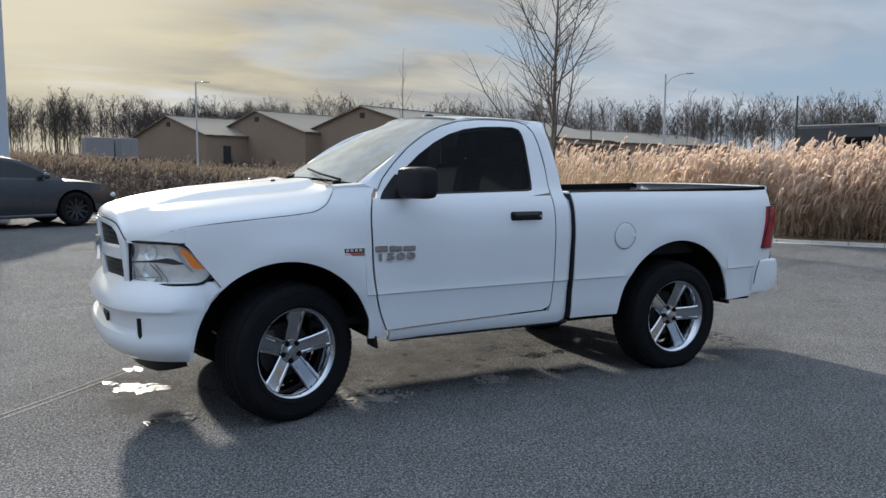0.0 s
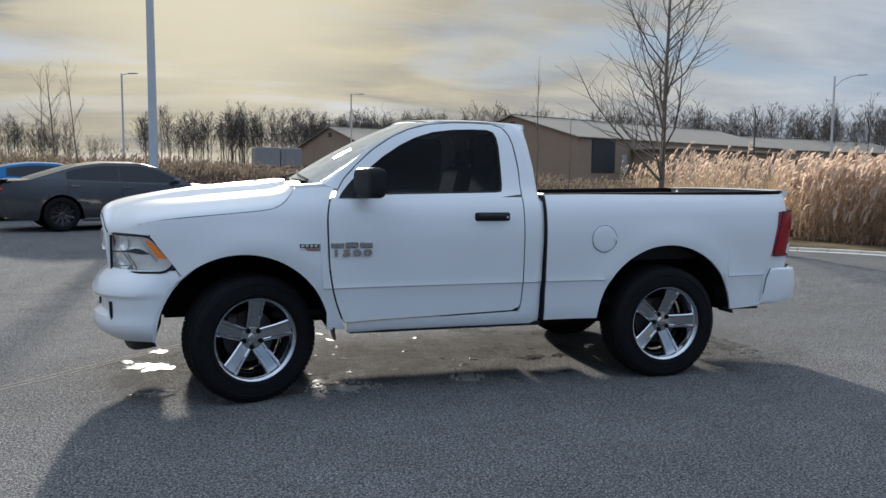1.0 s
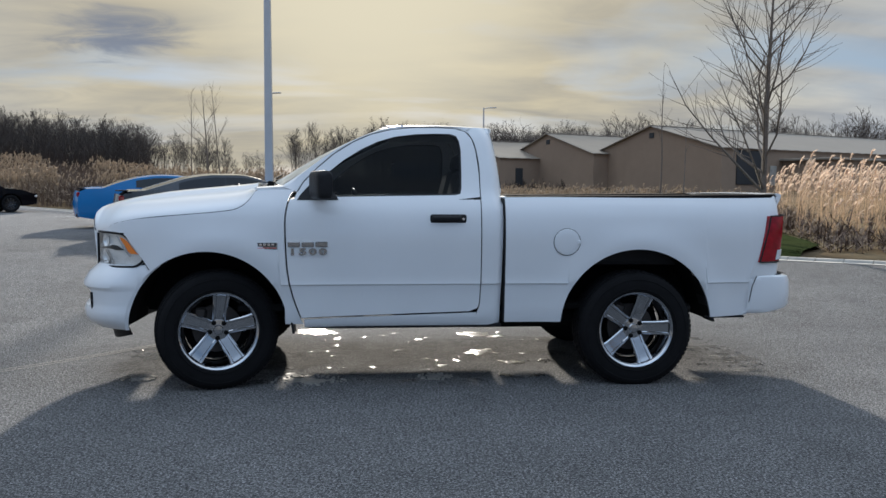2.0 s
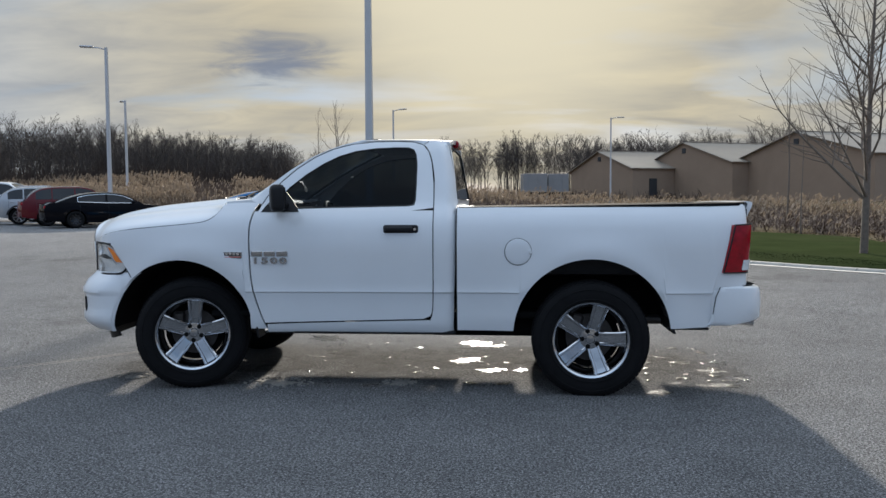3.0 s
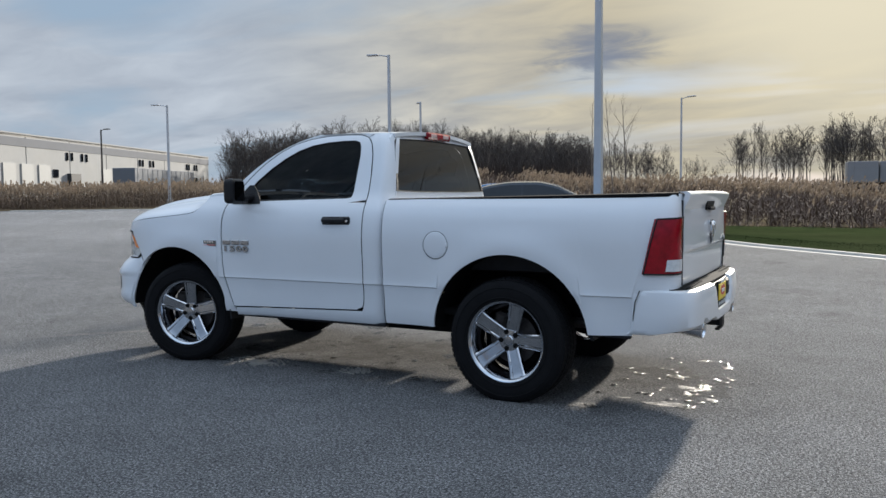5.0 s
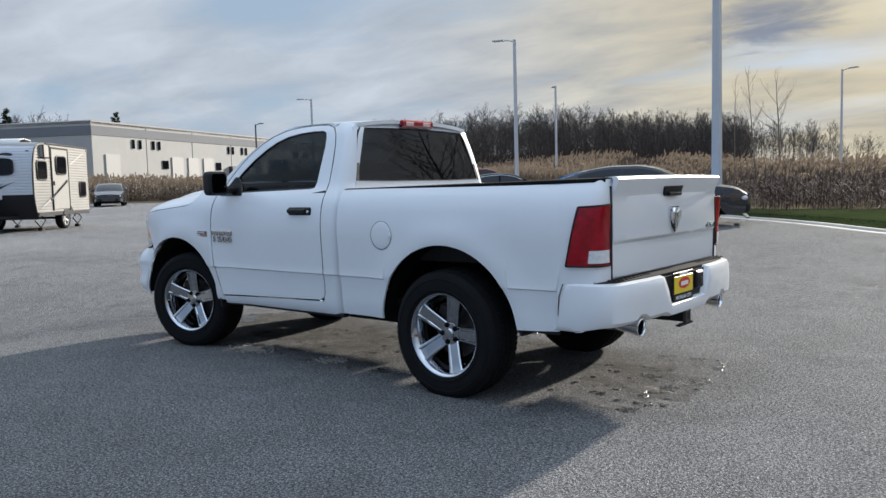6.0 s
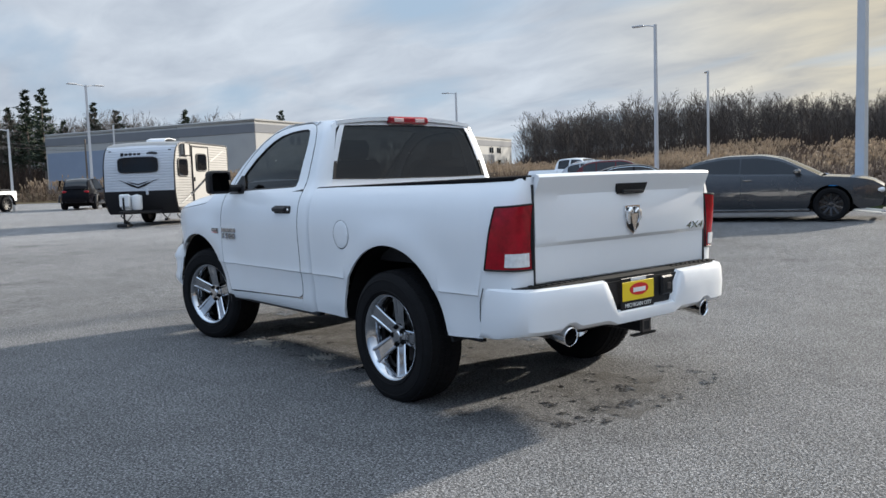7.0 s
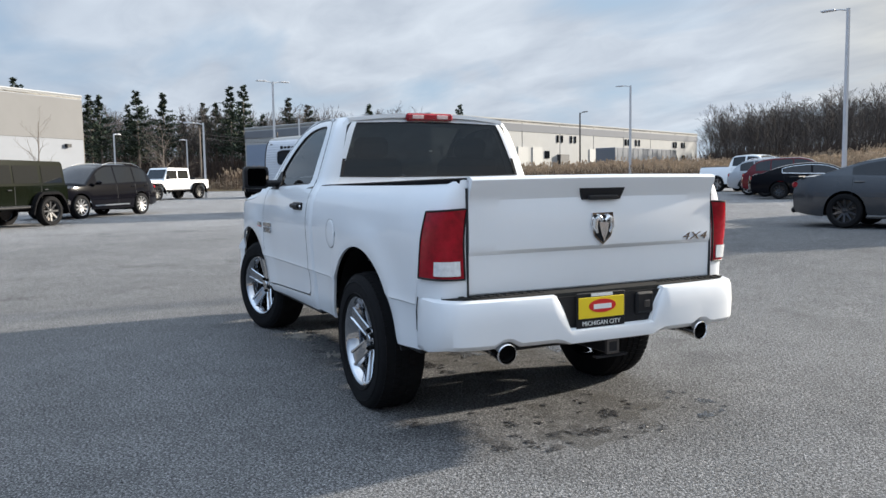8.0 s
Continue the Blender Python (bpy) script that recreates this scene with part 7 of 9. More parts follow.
    # dark and pale sweeps along the side
    for pts in (((1.28, 0.88), (0.02, 1.56), (0.02, 1.46), (1.28, 0.96)), ((1.98, 0.66), (1.05, 1.06), (1.05, 0.98), (1.90, 0.66))):
        g = Geo()
        g.prism([(x, S + 0.030, z) for x, z in pts], (0, 0.004, 0))
        g.make("side_stripe", GREY_PAINT if pts[0][0] < 1.5 else PALE, t)
    g = Geo()
    g.prism([(-0.25, S + 0.016, 2.05), (-1.30, S + 0.016, 2.44), (-1.40, S + 0.016, 2.44), (-0.25, S + 0.016, 1.99)], (0, 0.004, 0))
    g.make("side_stripe", PALE, t)
    # the winged sweep below the front window: an outer and an inner blade on either side
    for sd in (-1, 1):
        for pts in (((0.0, 1.22), (0.20, 1.30), (0.72, 1.47), (0.46, 1.36), (0.24, 1.24), (0.0, 1.17)), ((0.0, 1.31), (0.16, 1.35), (0.40, 1.41), (0.22, 1.33), (0.0, 1.27))):
            g = Geo()
            g.prism([(nose(z) + 0.075 - 0.06 * (y / (W / 2)) ** 2, sd * y, z) for y, z in pts], (0.006, 0, 0))
            g.make("front_sweep", BLACK, t)
    # the maker's name and mark as plain shapes
    for k, (w_, h_) in enumerate(((0.11, 0.12), (0.12, 0.085), (0.12, 0.10), (0.11, 0.085), (0.12, 0.085))):
        g = Geo()
        g.box((nose(2.26) + 0.070, -0.56 + k * 0.145, 2.245), (0.03, w_, h_), 0.02)
        g.make("name_bar", BLACK, t)
    g = Geo()
    g.prism([(nose(2.26) + 0.052, 0.46 + 0.19 * math.cos(a), 2.262 + 0.055 * math.sin(a)) for a in np.linspace(0, 2 * math.pi, 21)[:-1]], (0.02, 0, 0))
    g.make("logo_shape", GREY_PAINT, t)
    for y in (-1.02, 1.02):
        g = Geo()
        g.box((nose(2.36) + 0.025, y, 2.36), (0.03, 0.10, 0.035), 0.008)
        g.make("marker_lamp", GREY_TRIM, t)
    g = Geo()
    g.shell([[Vector((x, y, z)) for y in (-0.33, -0.28, 0.28, 0.33)] for x, z in ((0.30, TOP + 0.03), (0.36, TOP + 0.17), (0.80, TOP + 0.20), (1.06, TOP + 0.14), (1.12, TOP + 0.03))], (0, 0, -0.02))
    g.make("roof_air_conditioner", WHITE, t)
    # A-frame, gas bottles under a cover, jack, stabilisers
    for sd in (-1, 1):
        g = Geo()
        g.tube([(1.6, sd * 0.9, 0.42), (3.40, 0.04 * sd, 0.45)], 0.045, 6)
        g.make("tow_frame", BLACK, t)
        g = Geo()
        g.lathe([(0.001, -0.26), (0.13, -0.25), (0.16, -0.20), (0.16, 0.14), (0.15, 0.19), (0.06, 0.22), (0.001, 0.23)], 18, pose(2.75, sd * 0.17, 0.76, 90, 0, 0))
        g.make("gas_bottle", WHITE, t)
    g = Geo()
    g.box((2.98, -0.10, 0.80), (0.10, 0.34, 0.40), 0.03)
    g.make("battery_box", WHITE, t)
    g = Geo()
    g.box((nose(1.0) + 0.08, 0.30, 1.06), (0.08, 0.08, 0.20), 0.02)
    g.make("hitch_light", FRONT, t)
    g = Geo()
    g.tube([(3.22, 0, 0.08), (3.22, 0, 0.90)], 0.032, 8)
    jack = g.make("jack", BLACK, t)
    g = Geo()
    g.box((3.22, 0, 0.05), (0.34, 0.34, 0.10), 0.02)
    g.make("jack_foot", BLACK, jack)
    for x in (1.45, -1.2):
        for sd in (-1, 1):
            g = Geo()
            g.tube([(x + 0.34, sd * 0.98, 0.30), (x, sd * 0.98, 0.50), (x - 0.34, sd * 0.98, 0.30), (x, sd * 0.98, 0.10), (x + 0.34, sd * 0.98, 0.30)], 0.020, 6)
            g.make("stabiliser", BLACK, t)
            g = Geo()
            g.box((x, sd * 0.98, 0.05), (0.18, 0.14, 0.10), 0.02)
            g.make("stabiliser_foot", BLACK, t)
    w = car_wheel(t, pose(0, -1.02, 0.35), 0.35, SILVER_RIM, 6, 0.22)
    copy_thing(w, pose(0, 1.02, 0.35, 0, 0, 180))
    g = Geo()
    g.prism([(0.40 * math.cos(a), W / 2 + 0.014, 0.35 + 0.40 * math.sin(a)) for a in np.linspace(0.25, math.pi - 0.25, 14)], (0, 0.012, 0))
    g.make("wheel_arch", BLACK, t)
    g = Geo()
    g.tube([(0, -1.0, 0.35), (0, 1.0, 0.35)], 0.04, 8)
    g.make("axle", IRON, t)


camper()

# ---- lamp posts ----
def lamp_post(x, y, height, name="lamp_post", w=0.13, arm=None, heads=1, material=GALV, base=True, curved=False, label="grey square lamp post with a flat head"):
    z = float(ground_z(x, y)) + float(mound(x, y))
    p = empty(name, pose(x, y, z - 0.05))
    tagged(p, label, "lamp post", "lamp posts of the car park")
    h = height - z + 0.05
    g = Geo()
    rows = [[Vector((s * k * a, s * k * b, zz)) for a, b in ((-1, -1), (-0.8, -1.0), (0.8, -1), (1, -1), (1, -0.8), (1, 0.8), (1, 1), (0.8, 1), (-0.8, 1), (-1, 1), (-1, 0.8), (-1, -0.8))] for zz, s, k in ((0.0, w / 2, 1.0), (0.5, w / 2, 1.0), (h, w / 2, 0.72))]
    g.grid(rows, loop=True)
    g.add(rows[-1], [tuple(range(12))])
    g.make("pole", material, p)
    if base:
        b = Geo()
        b.lathe([(0.001, 0.62), (0.24, 0.62), (0.26, 0.58), (0.26, -0.2)], 20, pose(0, 0, 0, 90, 0, 0))
        b.make("concrete_base", CONCRETE, p)
        f = Geo()
        f.box((0, 0, 0.63), (w * 2.0, w * 2.0, 0.03), 0.006)
        f.make("base_plate", material, p)
    if arm is not None:
        for k in range(heads):
            a = arm + 180 * k
            d = Vector((math.cos(radians(a)), math.sin(radians(a)), 0))
            q = Geo()
            L = 0.95 if not curved else 1.8
            pts = [Vector((0, 0, h - 0.1)), d * 0.35 + Vector((0, 0, h - 0.02)), d * L * 0.7 + Vector((0, 0, h))] if not curved else [Vector((0, 0, h - 0.9)), d * 0.5 + Vector((0, 0, h - 0.35)), d * 1.2 + Vector((0, 0, h - 0.05)), d * L + Vector((0, 0, h))]
            q.tube(pts, 0.032, 6)
            q.make("arm", material, p)
            hd = Geo()
            hd.box((L * 0.75 + (0.15 if not curved else 0.6), 0, h + 0.01), (0.62, 0.30, 0.075), 0.025, pose(0, 0, 0, 0, 0, a))
            hd.make("lamp_head", material, p)
    return p


lamp_post(-2.41, 18.02, 9.2, w=0.24, label="tall thick grey lamp post at the kerb")
lamp_post(-17.5, 29.45, 8.96, arm=200, w=0.16)
lamp_post(-25.4, 46.0, 8.73, arm=130, w=0.15)
lamp_post(-8.0, 55.3, 8.82, arm=-20, w=0.15)
lamp_post(-42.4, 36.8, 8.68, arm=215, w=0.15)
lamp_post(10.05, 65.5, 9.0, arm=0, w=0.15)
lamp_post(45.7, 46.8, 9.67, arm=-45, w=0.14, curved=True, base=False, label="pale street lamp with a curved arm")
lamp_post(59.0, 74.7, 9.6, w=0.14, material=DARK_POLE, base=False, label="slim dark lamp post by the tan sheds")
lamp_post(58.5, 44.0, 8.2, w=0.14, material=DARK_POLE, base=False, label="slim dark lamp post by the grey building")
lamp_post(-47.0, 9.9, 8.5, arm=100, heads=2, w=0.16, label="grey lamp post with two flat heads")
lamp_post(-52.2, -0.2, 5.15, arm=160, w=0.13)
lamp_post(-43.0, 4.6, 5.3, arm=250, w=0.13, base=False)
lamp_post(-66.7, 6.4, 5.6, arm=200, w=0.13, base=False)
lamp_post(-58.0, 14.5, 6.9, w=0.14, base=False)
lamp_post(-57.5, 42.5, 8.0, arm=0, w=0.13, material=DARK_POLE, base=False, label="slim dark lamp post by the warehouse")

# ---- buildings ----
TAN = mat("tan_metal_wall", (0.292, 0.210, 0.150), 0.7, vary=0.08, scale=0.6, second=(0.332, 0.240, 0.172), second_amount=0.5)
TAN_ROOF = mat("tan_metal_roof", (0.27, 0.23, 0.185), 0.55, vary=0.08, scale=0.5)
WALL_WHITE = mat("precast_white", (0.36, 0.365, 0.365), 0.85, vary=0.06, scale=0.6, second=(0.40, 0.395, 0.375), second_amount=0.4)
WALL_BAND = mat("precast_grey_band", (0.165, 0.175, 0.195), 0.85, vary=0.06, scale=0.6)
WALL_GREY = mat("precast_grey", (0.165, 0.165, 0.165), 0.85, vary=0.06, scale=0.5)
WALL_BLUE = mat("precast_blue_grey", (0.22, 0.27, 0.36), 0.85, vary=0.06, scale=0.5)
HALL_WALL = mat("hall_wall", (0.235, 0.25, 0.275), 0.85, vary=0.05, scale=0.5)
SLATE = mat("dark_grey_wall", (0.085, 0.09, 0.10), 0.8, vary=0.1, scale=0.5)
DOOR_DARK = mat("dark_doorway", (0.03, 0.032, 0.036), 0.6, vary=0.1)


def shed(px, py, zr, ze, hw, length, turn, label, door=False):
    """A gabled metal shed: gable middle at (px, py), ridge running off along turn."""
    z0 = float(ground_z(px, py)) - 0.5
    s = empty("metal_shed", pose(px, py, 0, 0, 0, turn))
    tagged(s, label, "shed", "tan metal sheds")
    g = Geo()
    # ribbed walls: long side towards the viewer, gables, back
    n = int(length / 0.6)
    for sd in (-1, 1):
        g.grid([[Vector((length * i / n, sd * (hw + (0.03 if i % 2 else 0)), z)) for z in (z0, ze)] for i in range(n + 1)])
    m = int(2 * hw / 0.6)
    for x in (0, length):
        g.grid([[Vector((x - (0.03 if i % 2 else 0), -hw + 2 * hw * i / m, z)) for z in (z0, zr - (zr - ze) * abs(-hw + 2 * hw * i / m) / hw)] for i in range(m + 1)])
    g.make("wall", TAN, s, fix=False)
    for sd in (-1, 1):
        r = Geo()
        k = int((length + 0.8) / 0.9)
        r.shell([[Vector((-0.4 + (length + 0.8) * i / k, sd * t * (hw + 0.3), zr + 0.08 - (zr - ze) * t * (1 + 0.3 / hw) + (0.04 if i % 2 else 0))) for t in (0, 0.5, 1.0)] for i in range(k + 1)], (0, 0, -0.08))
        r.make("roof", TAN_ROOF, s)
    r = Geo()
    r.box((length / 2, 0, zr + 0.12), (length + 0.8, 0.4, 0.08), 0.02)
    r.make("ridge_cap", TAN_ROOF, s)
    if door:
        d = Geo(); d.box((4.2, -hw - 0.05, 4.0), (4.0, 0.16, 3.6), 0.02)
        d.make("loading_door", DOOR_DARK, s)
        d = Geo(); d.box((8.0, -hw - 0.05, 3.2), (1.0, 0.14, 2.1), 0.02)
        d.make("side_door", CONCRETE, s)
        d = Geo(); d.box((22, -hw - 3.0, 4.9), (26, 6.2, 0.25), 0.05, None)
        d.make("lean_to_roof", TAN_ROOF, s)
        d = Geo(); d.box((22, -hw - 2.9, 3.2), (25, 5.6, 3.4), 0.05)
        d.make("lean_to_wall", TAN, s)
        v = Geo(); v.box((-0.06, 0, zr - 1.0), (0.10, 0.7, 0.6), 0.02)
        v.make("gable_vent", DOOR_DARK, s)
    else:
        v = Geo(); v.box((-0.06, 0, zr - 1.0), (0.10, 0.7, 0.6), 0.02)
        v.make("gable_vent", DOOR_DARK, s)
        d = Geo(); d.box((3.0, -hw - 0.05, 3.3), (1.1, 0.14, 2.2), 0.02)
        d.make("side_door", DOOR_DARK, s)


shed(31.3, 81.5, 8.8, 6.0, 10, 44, 25.5, "tan ribbed metal shed with pale roof and dark loading door", True)
shed(22.2, 95.2, 8.8, 6.0, 9, 44, 25.5, "tan ribbed metal shed with a pale gabled roof")
shed(12.3, 101.5, 8.2, 5.7, 8, 40, 25.5, "tan ribbed metal shed with pale roof, beside box trailers")
shed(74.0, 100.0, 8.0, 5.8, 9, 34, 15, "low tan metal shed behind the reeds")


def block(name, label, corner, ends, z0, z1, wall, parapet=0.25):
    """A flat-roofed hall from one corner and the two ends of the walls that meet there."""
    c, a, b = Vector((*corner, 0)), Vector((*ends[0], 0)), Vector((*ends[1], 0))
    h = empty(name)
    tagged(h, label, "building")
    d = a + b - c
    ring = [c, a, d, b]
    for p, q in zip(ring, ring[1:] + ring[:1]):
        n = max(2, int((q - p).length / 7.5))
        for i in range(n):
            g = Geo()
            s, e = p.lerp(q, i / n + 0.0012), p.lerp(q, (i + 1) / n - 0.0012)
            g.shell([[s + Vector((0, 0, z)), e + Vector((0, 0, z))] for z in (z0, z1)], ((c + d) / 2 - (p + q) / 2).normalized() * 0.3)
            g.make("wall_panel", wall, h)
    r = Geo()
    r.prism([p + Vector((0, 0, z1 - parapet)) for p in ring], (0, 0, 0.12))
    r.make("roof", CONCRETE, h)
    cp = Geo()
    cp.tube([p + Vector((0, 0, z1)) for p in ring + ring[:1]], 0.10, 4)
    cp.make("coping", WALL_WHITE, h)
    return h, c, a, b


def on_wall(h, p, q, s, z, w, ht, material, name, out, depth=0.12):
    """A flat fitting on the wall from p to q, s metres along it."""
    u = (q - p).normalized()
    n = Vector((u.y, -u.x, 0))
    if n.dot(out) < 0:
        n = -n
    m = Matrix.Translation(p + u * s + Vector((0, 0, z))) @ Matrix(((u.x, n.x, 0, 0), (u.y, n.y, 0, 0), (0, 0, 1, 0), (0, 0, 0, 1)))
    g = Geo()
    g.box((0, depth / 2 - 0.02, 0), (w, depth, ht), 0.01, m)
    return g.make(name, material, h)


wh, c, a, b = block("warehouse", "long white precast warehouse with a grey band and dock doors", (-63.9, 29.2), ((-87.5, 85.0), (-89.0, 15.8)), 0.6, 8.2, WALL_WHITE)
view = Vector((1, -0.2, 0))
LEN = (a - c).length
on_wall(wh, c, a, LEN / 2, 7.38, LEN, 0.85, WALL_BAND, "grey_band", view, 0.06)
on_wall(wh, c, b, (b - c).length / 2, 7.38, (b - c).length, 0.85, WALL_BAND, "grey_band", Vector((0.3, -1, 0)), 0.06)
on_wall(wh, c, b, (b - c).length - 5.0, 3.4, 9.5, 5.6, WALL_BLUE, "blue_panel", Vector((0.3, -1, 0)), 0.05)
on_wall(wh, c, b, (b - c).length / 2, 1.6, (b - c).length, 1.2, WALL_BAND, "plinth", Vector((0.3, -1, 0)), 0.07)
for s in (5.6, 6.6, 8.6, 9.5, 22.2, 23.1, 25.1, 26.0, 38.4, 39.2, 41.2, 42.1, 52.5, 53.3, 55.2, 56.0):
    on_wall(wh, c, a, s, 6.35, 0.34, 0.85, DARK_GLASS, "slit_window", view)
for s in (2.6, 12.4, 15.2, 18.0, 30.2, 34.5, 46.4, 48.9, 59.4):
    d = on_wall(wh, c, a, s, 3.45, 1.9, 3.6, mat("dock_door", (0.36, 0.365, 0.36), 0.6, vary=0.04) if "dock_door" not in MATS else MATS["dock_door"], "dock_door", view)
for s in (10.4, 20.0, 53.0, 55.7):
    on_wall(wh, c, a, s, 4.45, 0.9, 0.85, DARK_GLASS, "window", view)
on_wall(wh, c, a, 23.1, 3.0, 1.9, 3.0, DOOR_DARK, "entrance", view, 0.5)
for s in (2.0, 5.2, 7.0):
    on_wall(wh, c, b, (b - c).length - s, 2.6, 1.0, 1.1, DARK_GLASS, "window", Vector((0.3, -1, 0)))

hall, c, a, b = block("grey_hall", "large pale grey precast hall with a darker upper band", (-59.4, -2.1), ((-80, -20.5), (-48.0, -14.2)), 0.5, 8.4, HALL_WALL)
on_wall(hall, c, b, (b - c).length / 2, 6.6, (b - c).length, 3.0, WALL_GREY, "upper_band", Vector((1, 0.6, 0)), 0.05)
on_wall(hall, c, b, (b - c).length / 2, 1.9, (b - c).length, 1.9, WALL_GREY, "lower_band", Vector((1, 0.6, 0)), 0.05)
on_wall(hall, c, b, 1.6, 4.6, 0.4, 0.25, BLACK, "wall_lamp", Vector((1, 0.6, 0)), 0.3)

low, c, a, b = block("low_building", "low dark grey flat-roofed building beyond the reeds", (67.5, 51.5), ((92, 62), (78.0, 22.0)), 0.5, 6.1, SLATE)
for s in (6, 14):
    on_wall(low, c, b, s, 4.3, 2.6, 1.2, DARK_GLASS, "window", Vector((-1, -0.3, 0)))


def semi_trailer(x, y, turn, L=14.0, label="grey box semi-trailer standing by the warehouse", paint=None):
    z = float(ground_z(x, y))
    t = empty("semi_trailer", pose(x, y, z, 0, 0, turn))
    tagged(t, label, "trailer")
    g = Geo(); g.box((0, 0, 2.15), (L, 2.6, 2.3), 0.04)
    g.make("box_body", paint, t)
    for i in range(int(L / 1.2)):
        q = Geo(); q.box((-L / 2 + 0.6 + i * 1.2, -1.31, 2.15), (0.06, 0.04, 2.2), 0.0)
        q.make("side_post", paint, t)
    g = Geo(); g.box((0, 0, 0.95), (L * 0.95, 1.0, 0.16), 0.02)
    g.make("chassis", DARK, t)
    w = car_wheel(t, pose(-L / 2 + 1.6, -1.0, 0.5), 0.5, STEEL, 8, 0.5)
    for dx, s in ((2.9, -1), (1.6, 1), (2.9, 1)):
        copy_thing(w, pose(-L / 2 + dx, s * 1.0, 0.5, 0, 0, 180 if s > 0 else 0))
    g = Geo(); g.tube([(L / 2 - 2.5, -0.8, 0), (L / 2 - 2.5, -0.8, 0.95)], 0.07, 6)
    g.tube([(L / 2 - 2.5, 0.8, 0), (L / 2 - 2.5, 0.8, 0.95)], 0.07, 6)
    g.make("landing_legs", DARK, t)


TRAILER_GREY = mat("trailer_grey", (0.12, 0.14, 0.17), 0.45, vary=0.05, scale=1)
semi_trailer(-70.5, 60.0, 113, 15.5, paint=TRAILER_GREY)
TRAILER_WHITE = mat("trailer_white", (0.26, 0.26, 0.265), 0.5, vary=0.05, scale=1)
semi_trailer(3.4, 92.6, 8, 3.0, "white box trailer beside the tan sheds", TRAILER_WHITE)
semi_trailer(6.2, 93.6, 12, 2.6, "pale grey box trailer beside the tan sheds", TRAILER_WHITE)

# power line before the pines
for x, y in ((-70, 8.0), (-84.0, -2.0), (-77.0, 17.0)):
    g = Geo()
    z = float(ground_z(x, y))
    g.tube([(x, y, z - 0.2), (x, y, z + 5.6)], [0.10, 0.075], 8)
    tagged(g.make("utility_pole", BARK), "weathered timber utility pole", "utility pole")
g = Geo()
for dz in (0.0, -0.35):
    pts = [(-84 + 14 * i / 6 + (0), -2 + 10 * i / 6, 6.35 + dz - 0.25 * math.sin(math.pi * i / 6)) for i in range(7)] + [(-70 - 7 * i / 6, 8 + 9 * i / 6, 6.35 + dz - 0.2 * math.sin(math.pi * i / 6)) for i in range(1, 7)]
    g.tube(pts, 0.022, 4)
tagged(g.make("power_cable", BLACK), "thin sagging overhead power cables", "cable")

# ---- vegetation ----
def grow(rnd, height, r0, first=0.25, count=9, spread=0.75, levels=2, lean=0.05, up=0.55, ratio=0.48):
    """The limbs of a bare tree as (start, end, radius, radius) pieces: a tapered stem, limbs that sweep up, twigs."""
    segs = []

    def limb(p, d, length, r, level):
        n = 5 if level == 0 else (4 if level == 1 else 3)
        pts, dirs = [p], []
        for i in range(n):
            d = (d + Vector((rnd.gauss(0, 1), rnd.gauss(0, 1), rnd.gauss(0, 0.6))) * (lean if level == 0 else 0.14) + Vector((0, 0, up * (0.10 if level else 0.05)))).normalized()
            q = pts[-1] + d * (length / n)
            ra, rb = r * (1 - 0.85 * i / n), r * (1 - 0.85 * (i + 1) / n)
            segs.append((pts[-1], q, ra, rb))
            pts.append(q)
            dirs.append(d)
        if level >= levels:
            return
        k = count if level == 0 else max(3, int(count * 0.55))
        for j in range(k):
            t = first + (1 - first) * (j + rnd.random()) / k if level == 0 else 0.25 + 0.7 * (j + rnd.random()) / k
            i = min(int(t * n), n - 1)
            base = pts[i].lerp(pts[i + 1], t * n - i)
            a = rnd.random() * 6.283
            side = Vector((math.cos(a), math.sin(a), 0))
            side = (side - dirs[i] * side.dot(dirs[i])).normalized()
            dd = (dirs[i] * (1 - spread * 0.55) + side * spread).normalized()
            ll = length * ratio * (1.15 - 0.75 * t) * (0.75 + 0.5 * rnd.random()) * (1.0 if level == 0 else 0.9)
            limb(base, dd, ll, max(r * (1 - 0.8 * t) * 0.5, 0.004), level + 1)
    limb(Vector((0, 0, 0)), Vector((0, 0, 1)), height, r0, 0)
    return segs


def pieces_to_arrays(segs, sides=3, thick=1.0, least=0.0):
    P0 = np.array([s[0] for s in segs]); P1 = np.array([s[1] for s in segs])
    R0 = np.maximum(np.array([s[2] for s in segs]) * thick, least); R1 = np.maximum(np.array([s[3] for s in segs]) * thick, least)
    D = P1 - P0
    D /= np.maximum(np.linalg.norm(D, axis=1, keepdims=True), 1e-9)
    ref = np.where(np.abs(D[:, 2:3]) > 0.9, np.array([[1.0, 0, 0]]), np.array([[0, 0, 1.0]]))
    A = np.cross(D, ref); A /= np.linalg.norm(A, axis=1, keepdims=True)
    B = np.cross(D, A)
    n = len(segs)
    V = np.zeros((n, 2, sides, 3))
    for k in range(sides):
        c, s = math.cos(2 * math.pi * k / sides), math.sin(2 * math.pi * k / sides)
        V[:, 0, k] = P0 + (A * c + B * s) * R0[:, None]
        V[:, 1, k] = P1 + (A * c + B * s) * R1[:, None]
    base = (np.arange(n) * 2 * sides)[:, None]
    F = []
    for k in range(sides):
        q = np.array([k, (k + 1) % sides, sides + (k + 1) % sides, sides + k])
        F.append(base + q[None])
    return V.reshape(-1, 3), np.concatenate(F)


